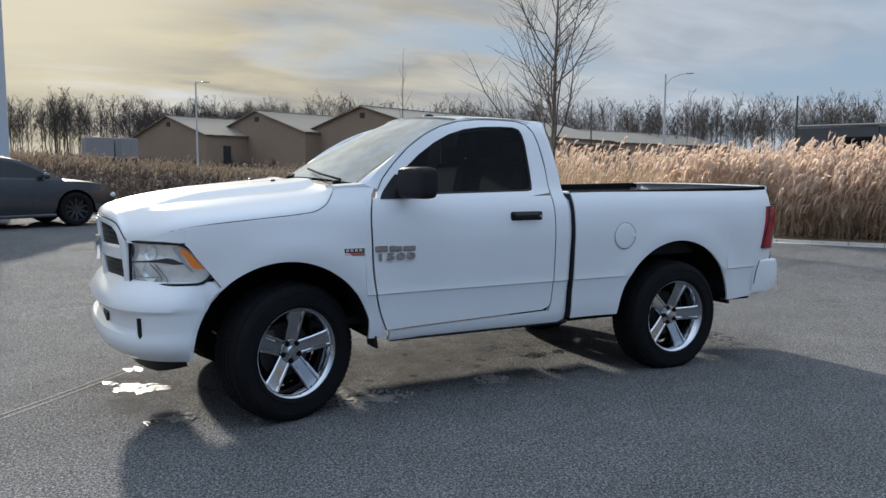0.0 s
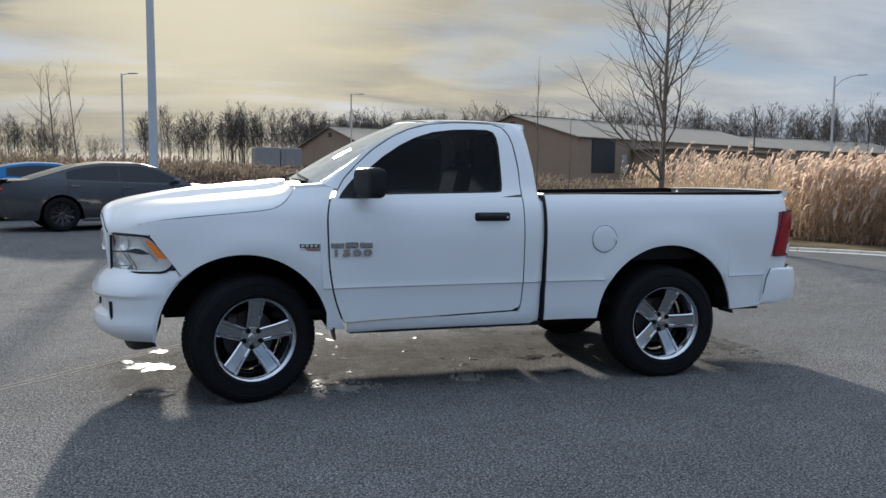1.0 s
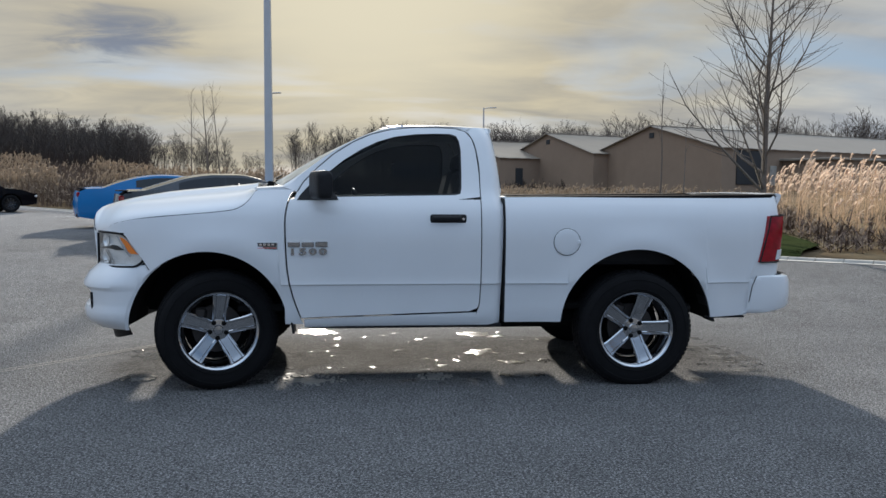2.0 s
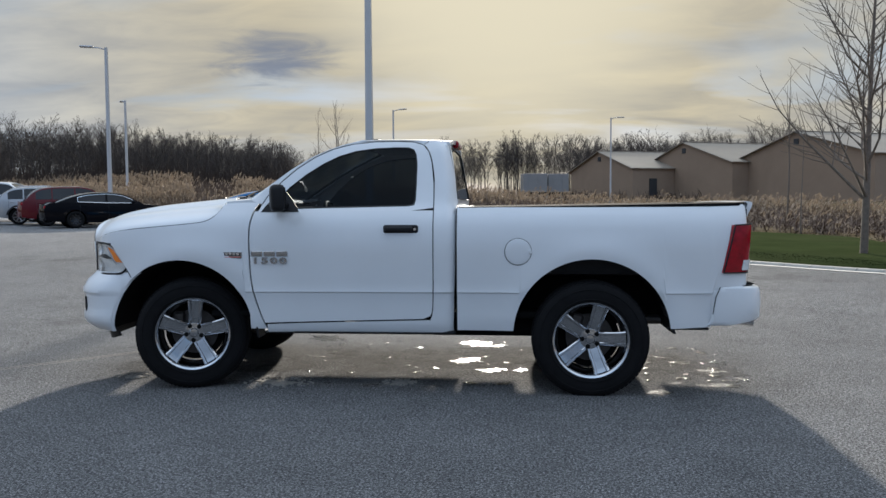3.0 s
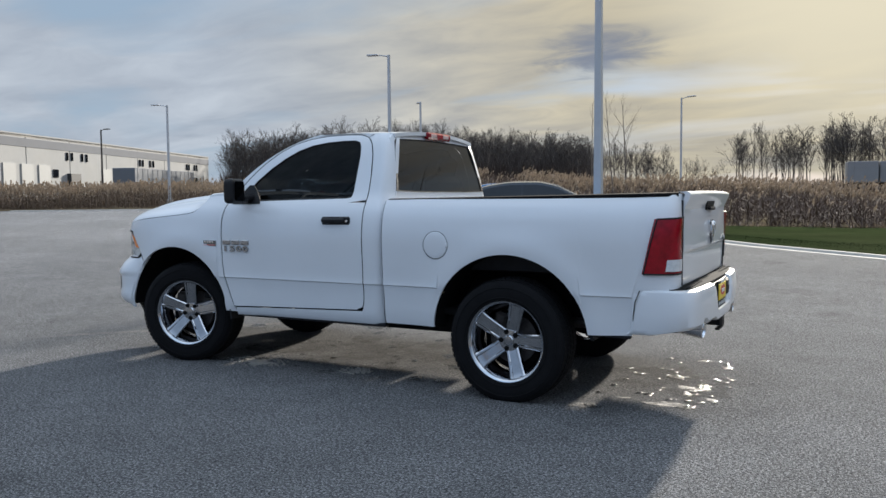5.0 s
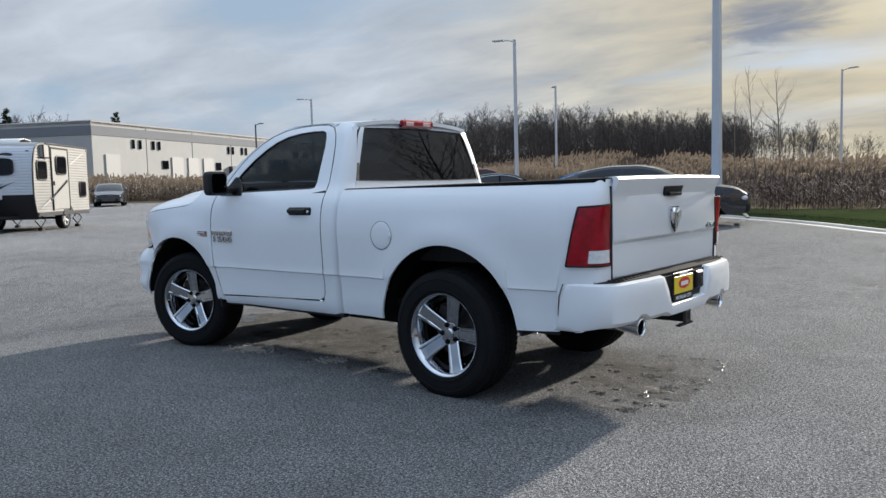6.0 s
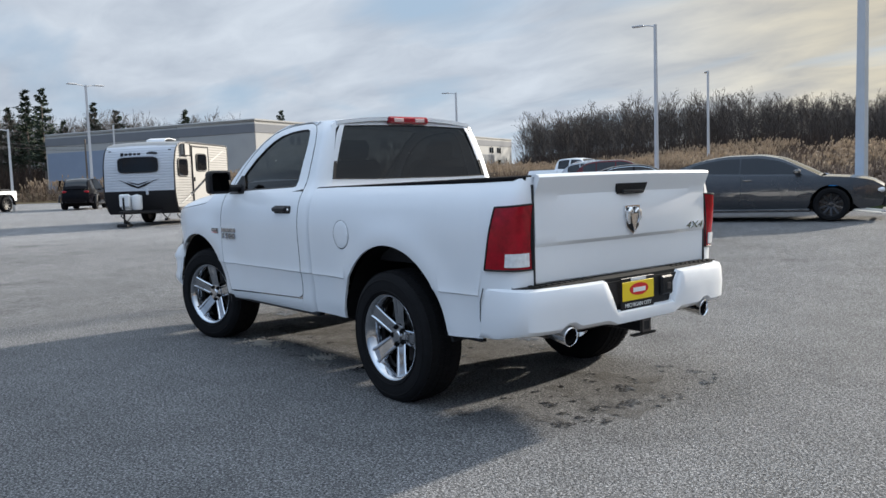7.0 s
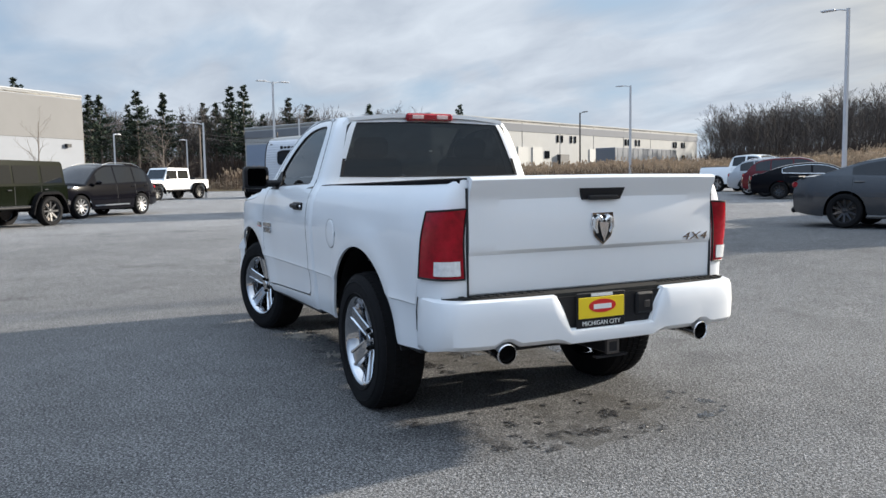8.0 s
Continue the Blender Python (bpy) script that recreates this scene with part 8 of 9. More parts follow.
def ribbons(segs, least):
    """Far twigs: one narrow slip each."""
    P0 = np.array([s[0] for s in segs]); P1 = np.array([s[1] for s in segs])
    R0 = np.maximum(np.array([s[2] for s in segs]), least)[:, None] * 1.25; R1 = np.maximum(np.array([s[3] for s in segs]), least)[:, None] * 1.25
    D = P1 - P0
    t = np.random.RandomState(len(segs)).uniform(0, 6.283, len(segs))
    A = np.cross(D, np.stack([np.cos(t), np.sin(t), 0.3 * np.sin(2 * t)], 1))
    A /= np.maximum(np.linalg.norm(A, axis=1, keepdims=True), 1e-9)
    V = np.stack([P0 - A * R0, P0 + A * R0, P1 + A * R1, P1 - A * R1], 1).reshape(-1, 3)
    return V, np.arange(len(V)).reshape(-1, 4)


def mesh_np(name, V, Q, material, T=None, parent=None, smooth=False):
    """A mesh from arrays of points, quads and triangles."""
    me = bpy.data.meshes.new(name)
    nq, nt = (0 if Q is None else len(Q)), (0 if T is None else len(T))
    me.vertices.add(len(V))
    me.vertices.foreach_set("co", np.asarray(V, np.float32).ravel())
    loops = np.concatenate([x.ravel() for x in (Q, T) if x is not None and len(x)]).astype(np.int32)
    me.loops.add(len(loops))
    me.loops.foreach_set("vertex_index", loops)
    me.polygons.add(nq + nt)
    start = np.concatenate([np.arange(nq) * 4, nq * 4 + np.arange(nt) * 3]).astype(np.int32)
    me.polygons.foreach_set("loop_start", start)
    me.update(calc_edges=True)
    if smooth:
        me.polygons.foreach_set("use_smooth", [True] * (nq + nt))
    me.materials.append(material)
    ob = new(name, me)
    if parent:
        ob.parent = parent
    return ob


def single_tree(x, y, height, r0, seed, label, spread=0.75, count=12, levels=3, name="bare_tree", first=0.22, up=0.9, ratio=0.5, mat_=None, turn=0, lean=0.03):
    rnd = random.Random(seed)
    z = float(soil_z(x, y)) - 0.05
    t = empty(name, pose(x, y, z, 0, 0, turn))
    tagged(t, label, "tree", "bare trees")
    segs = grow(rnd, height, r0, first, count, spread, levels, lean, up, ratio)
    V, F = pieces_to_arrays(segs[:5], 10)
    mesh_np("trunk", V, F, mat_ or BARK, parent=t, smooth=True)
    V, F = pieces_to_arrays(segs[5:], 4, least=0.0032)
    mesh_np("crown", V, F, mat_ or BARK, parent=t, smooth=True)


single_tree(9.54, 10.4, 6.6, 0.080, 11, "young bare tree with upswept twigs on the lawn", spread=0.68, count=30, levels=2, first=0.16, up=1.2, ratio=0.48, turn=180, lean=0.012)
single_tree(-7.9, 37.8, 6.3, 0.045, 5, "slender bare tree behind the reeds", spread=0.4, count=14, first=0.3, ratio=0.3, levels=2)
single_tree(14.5, 31.0, 6.6, 0.05, 6, "slender leafless sapling among the reeds", spread=0.35, count=9, first=0.5, ratio=0.22, levels=2)
single_tree(-10.4, 41.5, 6.4, 0.040, 7, "slender leafless sapling on the rough ground", spread=0.35, count=10, first=0.55, ratio=0.22, levels=2)
single_tree(11.5, 20.1, 3.4, 0.03, 8, "thin leafless sapling on the lawn", spread=0.3, count=6, first=0.6, ratio=0.2, levels=1)
single_tree(-37.2, -4.4, 4.6, 0.06, 9, "small bare tree before the pale hall", spread=0.6, count=12, first=0.3, ratio=0.42, levels=2)
single_tree(-56.0, 3.4, 5.0, 0.09, 10, "small pale bare tree before the pines", spread=0.85, count=18, first=0.08, ratio=0.62, levels=2)
single_tree(-13.5, 60.0, 8.0, 0.10, 12, "bare tree on the rough ground", spread=0.6, count=12, first=0.25, ratio=0.45, levels=2)


def forest_tree(rnd, first, spread):
    """A forest tree one metre high: a straight stem, rising limbs, and sprays of fine twigs. Gives the stem's pieces and the twigs' pieces."""
    stem, twigs = [], []
    p, r = Vector((0, 0, 0)), 0.0085
    pts = [p]
    for i in range(6):
        q = p + Vector((rnd.gauss(0, 0.008), rnd.gauss(0, 0.008), 0.93 / 6))
        r2 = 0.0085 * (1 - 0.88 * (i + 1) / 6)
        stem.append((p, q, r, r2))
        p, r = q, r2
        pts.append(p)
    for j in range(12):
        t = first + (0.97 - first) * (j + rnd.random()) / 12
        u = t * 6
        b = pts[int(u)].lerp(pts[min(int(u) + 1, 6)], u - int(u))
        a = rnd.random() * 6.283
        d = Vector((math.cos(a) * spread, math.sin(a) * spread, 0.62)).normalized()
        L = 0.34 * (1.12 - 0.80 * (t - first) / (1 - first)) * rnd.uniform(0.7, 1.2)
        m = b + d * L * 0.5
        e = m + (d + Vector((rnd.gauss(0, 0.12), rnd.gauss(0, 0.12), 0.22))).normalized() * L * 0.5
        twigs += [(b, m, 0.0030, 0.0022), (m, e, 0.0022, 0.0010)]
        for _ in range(6):
            f = rnd.uniform(0.25, 1.0)
            c = b.lerp(m, f * 2) if f < 0.5 else m.lerp(e, f * 2 - 1)
            d2 = (d + Vector((rnd.gauss(0, 0.5), rnd.gauss(0, 0.5), rnd.gauss(0.1, 0.3)))).normalized()
            g = c + d2 * L * rnd.uniform(0.25, 0.5)
            twigs.append((c, g, 0.0012, 0.0006))
            for _ in range(3):
                d3 = (d2 + Vector((rnd.gauss(0, 0.5), rnd.gauss(0, 0.5), rnd.gauss(0.15, 0.3)))).normalized()
                h = c.lerp(g, rnd.uniform(0.3, 1.0))
                twigs.append((h, h + d3 * L * rnd.uniform(0.12, 0.30), 0.0007, 0.0003))
    return stem, twigs


def woods():
    """Bare woods round the horizon: many trees of a few growths, each turned and scaled."""
    rnd = random.Random(21)
    kinds = []
    for k in range(10):
        stem, twigs = forest_tree(random.Random(100 + k), 0.22 + 0.035 * (k % 6), 0.30 + 0.06 * (k % 4))
        V, F = pieces_to_arrays(stem, 3, least=0.0016)
        R, G = ribbons(twigs, 0.0008)
        kinds.append((np.concatenate([V, R]), np.concatenate([F, G + len(V)])))
    # az from, az to, near, far, how many, least and greatest height
    # last belt, behind the viewpoint, is added unseen for reflections on the truck
    belts = [(17, 43.2, 96, 145, 900, 5.2, 8.0), (12, 18, 104, 145, 70, 4.5, 7.0), (8, 12, 105, 140, 16, 3.0, 5.0), (2.6, 7.5, 118, 140, 40, 6.6, 9.6), (-4.5, 2.1, 122, 145, 84, 6.8, 10.6), (-13, -4, 124, 165, 230, 6.4, 10.6),
             (-60, -12, 140, 200, 560, 8.0, 12.5), (64, 98, 104, 145, 620, 7.0, 10.5), (98, 300, 110, 180, 260, 8.0, 13.0)]
    VV, FF, off = [], [], 0
    for a0, a1, d0, d1, n, h0, h1 in belts:
        for _ in range(n):
            az, d = radians(rnd.uniform(a0, a1)), rnd.uniform(d0, d1)
            x, y = 2.5 - d * math.sin(az), -6 + d * math.cos(az)
            V, F = kinds[rnd.randrange(10)]
            h, w, a = rnd.uniform(h0, h1), rnd.uniform(0.8, 1.15), rnd.uniform(0, 6.283)
            if a0 == 17:
                h *= min(1.18, max(0.95, 1.18 - abs(math.degrees(az) - 36) * 0.022))
            c, s = math.cos(a), math.sin(a)
            P = np.empty_like(V)
            P[:, 0] = (V[:, 0] * c - V[:, 1] * s) * h * w + x
            P[:, 1] = (V[:, 0] * s + V[:, 1] * c) * h * w + y
            P[:, 2] = V[:, 2] * h + float(soil_z(x, y)) - 0.2
            VV.append(P); FF.append(F + off); off += len(P)
    ob = mesh_np("bare_woods", np.concatenate(VV), np.concatenate(FF), BARK_FAR)
    tagged(ob, "belt of bare grey-brown winter woods", "woods", kind="stuff")
    # brush and saplings under the trees
    rs = np.random.RandomState(3)
    VV, TT, off = [], [], 0
    for a0, a1, d0, d1, n, h in ((17, 43.4, 94, 125, 24000, 3.6), (-13, 17, 100, 125, 4000, 1.6), (-60, -12, 135, 160, 7000, 2.6), (64, 98, 100, 125, 20000, 4.6)):
        az, d = np.radians(rs.uniform(a0, a1, n)), rs.uniform(d0, d1, n)
        x, y = 2.5 - d * np.sin(az), -6 + d * np.cos(az)
        z = soil_z(x, y) - 0.1
        hh = h * rs.uniform(0.35, 1.0, n) ** 1.3
        t = rs.uniform(0, 6.283, n)
        w = rs.uniform(0.03, 0.10, n)
        lean = rs.normal(0, 0.25, (n, 2)) * hh[:, None]
        P = np.stack([np.stack([x - w * np.cos(t), y - w * np.sin(t), z], 1), np.stack([x + w * np.cos(t), y + w * np.sin(t), z], 1), np.stack([x + lean[:, 0], y + lean[:, 1], z + hh], 1),
                      np.stack([x + lean[:, 0] * 0.3 + 0.25 * hh * np.cos(t), y + 0.25 * hh * np.sin(t), z + hh * 0.8], 1)], 1).reshape(-1, 3)
        b = np.arange(n)[:, None] * 4 + off
        TT.append(np.concatenate([b + np.array([[0, 1, 2]]), b + np.array([[0, 1, 3]])])); VV.append(P); off += 4 * n
    ob = mesh_np("woodland_brush", np.concatenate(VV), None, SHRUB, np.concatenate(TT))
    tagged(ob, "tangled brown brush along the woods", "brush", kind="stuff")


woods()


def pine(seed, height):
    """A pine: stem and tiers of drooping boughs set with needle tufts."""
    rnd = random.Random(seed)
    V, T = [], []
    n = 30
    for i in range(n):
        u = i / (n - 1)
        z = height * (0.30 + 0.69 * u)
        reach = height * 0.30 * (1 - u) ** 0.85 * (0.55 + 0.65 * rnd.random()) + 0.06
        for _ in range(6 if u < 0.6 else 4):
            a = rnd.random() * 6.283
            if rnd.random() < 0.22:
                continue
            R = reach * (0.6 + 0.7 * rnd.random())
            zb = z + rnd.gauss(0, 0.022 * height)
            for k in range(9):
                t = (k + 1) / 9
                cx, cy, cz = R * t * math.cos(a), R * t * math.sin(a), zb - 0.10 * R * t + 0.25 * R * t * t + rnd.gauss(0, 0.06)
                for _ in range(3):
                    s = 0.50 * (1.1 - 0.5 * t) * (0.6 + 0.8 * rnd.random())
                    b = a + rnd.gauss(0, 0.7)
                    m = len(V)
                    V += [(cx, cy, cz), (cx + s * math.cos(b), cy + s * math.sin(b), cz + rnd.gauss(0.06, 0.09)), (cx + 0.35 * s * math.cos(b + 1.1), cy + 0.35 * s * math.sin(b + 1.1), cz + rnd.gauss(0.02, 0.12))]
                    T.append((m, m + 1, m + 2))
    return np.array(V), np.array(T)


def pines():
    rnd = random.Random(8)
    kinds = []
    for k in range(3):
        t = empty("pine_tree", pose(-100, -30 - 3 * k, 1.5))
        V, T = pine(50 + k, 11.0)
        g = Geo(); g.tube([(0, 0, -0.3), (0.05, 0, 5), (0, 0.05, 10.6)], [0.20, 0.13, 0.02], 7)
        g.make("trunk", BARK, t)
        mesh_np("crown", V, None, NEEDLES, T, t)
        tagged(t, "tall dark green pine with drooping boughs", "tree", "pines beyond the car park")
        kinds.append(t)
    for i, az in enumerate((93.5, 92.4, 91.0, 89.2, 88.6, 86.9, 86.3, 84.6, 83.4, 82.0, 81.2, 80.2, 79.3, 78.0, 76.2, 74.8, 70.5, 99.0, 64.0)):
        d = 100 + 22 * rnd.random()
        x, y = 7.7 - d * math.sin(radians(az)), -2.5 + d * math.cos(radians(az))
        s = 0.70 + 0.30 * rnd.random()
        m = pose(x, y, float(soil_z(x, y)) - 0.2, 0, 0, rnd.random() * 360)
        ob = kinds[i % 3] if i < 3 else copy_thing(kinds[i % 3], m)
        ob.matrix_world = m
        ob.scale = (s, s, s * (0.95 + 0.25 * rnd.random()))


pines()

# reeds and grass
REED_STALK = mat("reed_stalks", (0.40, 0.285, 0.20), 0.9, vary=0.35, scale=2.5)
REED_PLUME = mat("reed_plumes", (0.64, 0.52, 0.425), 0.95, vary=0.30, scale=3.0)


def let_light_through(m, share, colour):
    """Thin plant matter: part of the light passes through."""
    nt = m.node_tree
    b, out = nt.nodes["Principled BSDF"], [n for n in nt.nodes if n.type == "OUTPUT_MATERIAL"][0]
    tl, mx = nt.nodes.new("ShaderNodeBsdfTranslucent"), nt.nodes.new("ShaderNodeMixShader")
    tl.inputs[0].default_value = (*colour, 1)
    mx.inputs[0].default_value = share
    nt.links.new(b.outputs[0], mx.inputs[1]); nt.links.new(tl.outputs[0], mx.inputs[2]); nt.links.new(mx.outputs[0], out.inputs[0])


let_light_through(REED_PLUME, 0.5, (0.72, 0.57, 0.45))
let_light_through(REED_STALK, 0.42, (0.44, 0.32, 0.21))
BED_STALK = mat("old_reed_stalks", (0.150, 0.108, 0.075), 0.9, vary=0.4, scale=1.2, second=(0.10, 0.07, 0.05), second_amount=0.6)
BED_PLUME = mat("old_reed_plumes", (0.33, 0.275, 0.225), 0.95, vary=0.35, scale=1.5, second=(0.24, 0.18, 0.13), second_amount=0.7)
let_light_through(BED_PLUME, 0.22, (0.42, 0.34, 0.25))
WEED_STALK = mat("dead_weed_stalks", (0.095, 0.064, 0.050), 0.9, vary=0.4, scale=1.2, second=(0.13, 0.095, 0.07), second_amount=0.6)
GRASS = mat("lawn_blades", (0.036, 0.047, 0.019), 0.9, spec=0.0, vary=0.22, scale=0.8, second=(0.052, 0.054, 0.028), second_amount=0.4)
LAWN_A = np.radians([49.5, 51, 60, 71, 80.5, 96.8, 103.5, 108.6, 112])
LAWN_D = np.array([13.6, 14.9, 21.4, 24.7, 21.1, 19.4, 21.4, 23.5, 24.0])


def lawn_reach(x, y):
    """How far the lawn's back edge lies beyond a place (positive: on the lawn's side)."""
    a, r = np.arctan2(y - CENTRE[1], x - CENTRE[0]), np.hypot(x - CENTRE[0], y - CENTRE[1])
    return np.where((a > LAWN_A[0]) & (a < LAWN_A[-1]), np.interp(a, LAWN_A, LAWN_D) - r, -1.0)


def lawn():
    A = np.linspace(LAWN_A[0], LAWN_A[-1], 60)
    V, Q = [], []
    for a in A:
        r0 = float(rim_dist(a)) + 0.15
        r1 = max(r0 + 0.05, float(np.interp(a, LAWN_A, LAWN_D)))
        for k in range(9):
            r = r0 + (r1 - r0) * k / 8
            x, y = CENTRE[0] + r * math.cos(a), CENTRE[1] + r * math.sin(a)
            V.append((x, y, float(soil_z(x, y)) + (0.10 if 0 < k < 8 else 0.02)))
    for i in range(59):
        for j in range(8):
            Q.append((i * 9 + j, i * 9 + j + 1, (i + 1) * 9 + j + 1, (i + 1) * 9 + j))
    ob = mesh_np("lawn", np.array(V), np.array(Q), GRASS, smooth=True)
    tagged(ob, "strip of short green lawn behind the kerb", "lawn", kind="structure")
    rs = np.random.RandomState(5)
    n = 60000
    a = rs.uniform(LAWN_A[0], LAWN_A[-1], n)
    r0, r1 = rim_dist(a) + 0.17, np.interp(a, LAWN_A, LAWN_D)
    r = r0 + (r1 - r0) * rs.uniform(0, 1, n)
    keep = r1 > r0
    a, r = a[keep], r[keep]
    n = len(a)
    x, y = CENTRE[0] + r * np.cos(a), CENTRE[1] + r * np.sin(a)
    z = soil_z(x, y) + 0.085
    t, h, w = rs.uniform(0, 6.283, n), rs.uniform(0.010, 0.028, n), rs.uniform(0.004, 0.008, n)
    P = np.stack([np.stack([x - w * np.cos(t), y - w * np.sin(t), z], 1), np.stack([x + w * np.cos(t), y + w * np.sin(t), z], 1), np.stack([x + rs.normal(0, 0.03, n), y + rs.normal(0, 0.03, n), z + h], 1)], 1).reshape(-1, 3)
    ob = mesh_np("grass_blades", P, None, GRASS, np.arange(3 * n).reshape(-1, 3))
    tagged(ob, "short green grass blades of the lawn", "grass", kind="stuff")


lawn()


def reed_field(name, label, X, Y, H, seed, plume=1.0, width=1.0, leaves=4, stalk_mat=None, plume_mat=None, share=0.92):
    """Reeds at X, Y of height H: stalk, hanging leaves, and a nodding feathery plume made of several tufts."""
    rs = np.random.RandomState(seed)
    n = len(X)
    Z = soil_z(X, Y) - 0.03
    wind = np.array([0.75, -0.35])
    lean = rs.normal(0, 0.06, (n, 2)) + wind * 0.05
    top = np.stack([X + lean[:, 0] * H, Y + lean[:, 1] * H, Z + H], 1)
    root = np.stack([X, Y, Z], 1)
    t = rs.uniform(0, math.pi, n)
    side = np.stack([np.cos(t), np.sin(t), np.zeros(n)], 1)
    w = (0.006 * width) * rs.uniform(0.7, 1.3, n)[:, None]
    V = [np.stack([root - side * w, root + side * w, top + side * w * 0.5, top - side * w * 0.5], 1).reshape(-1, 3)]
    Q = [np.arange(4 * n).reshape(-1, 4)]
    T, off = [], 4 * n
    for k in range(leaves):
        u = rs.uniform(0.05, 0.85, n)[:, None]
        b = root + (top - root) * u
        a = rs.uniform(0, 6.283, n)
        L = rs.uniform(0.25, 0.60, n)
        tip = b + np.stack([np.cos(a) * L * 0.6, np.sin(a) * L * 0.6, L * rs.uniform(-0.5, 0.7, n)], 1)
        s2 = np.stack([-np.sin(a), np.cos(a), np.zeros(n)], 1) * 0.013 * width
        V.append(np.stack([b - s2, b + s2, tip], 1).reshape(-1, 3))
        T.append(np.arange(3 * n).reshape(-1, 3) + off)
        off += 3 * n
    st = mesh_np("stalks", np.concatenate(V), np.concatenate(Q), stalk_mat or REED_STALK, np.concatenate(T))
    field = empty(name)
    tagged(field, label, "reeds", kind="stuff")
    st.parent = field
    tagged(st, kind="stuff")
    if plume:
        m = rs.uniform(0, 1, n) < share
        top = top[m]
        n = len(top)
        L = rs.uniform(0.20, 0.34, n) * plume
        aim = np.stack([wind[0] + rs.normal(0, 0.35, n), wind[1] + rs.normal(0, 0.35, n), np.zeros(n)], 1)
        aim /= np.linalg.norm(aim, axis=1, keepdims=True)
        up = np.array([[0, 0, 1.0]])
        cross = np.cross(aim, up)
        V, Q, T, off = [], [], [], 0
        for k in range(3):
            # three tufts at different turns give each plume its feathery bulk
            ang = k * 1.05 + rs.uniform(-0.3, 0.3, n)
            c, s = np.cos(ang)[:, None], np.sin(ang)[:, None]
            wd = (cross * c + up * s) * (0.038 * width ** 0.5 * rs.uniform(0.6, 1.3, n)[:, None]) * plume
            p0 = top
            p1 = top + up * (L * 0.45)[:, None] + aim * (L * 0.10)[:, None]
            p2 = top + up * (L * 0.78)[:, None] + aim * (L * 0.26)[:, None] + rs.normal(0, 0.012, (n, 3))
            p3 = top + up * (L * (0.80 + 0.12 * k))[:, None] + aim * (L * (0.62 - 0.1 * k))[:, None] + rs.normal(0, 0.03, (n, 3))
            V.append(np.stack([p0 - wd * 0.25, p0 + wd * 0.25, p1 + wd, p1 - wd, p2 + wd * 0.8, p2 - wd * 0.8, p3], 1).reshape(-1, 3))
            b = np.arange(n)[:, None] * 7 + off
            Q += [b + np.array([[0, 1, 2, 3]]), b + np.array([[3, 2, 4, 5]])]
            T.append(b + np.array([[5, 4, 6]]))
            off += 7 * n
        pl = mesh_np("plumes", np.concatenate(V), np.concatenate(Q), plume_mat or REED_PLUME, np.concatenate(T), field)
        tagged(pl, kind="stuff")


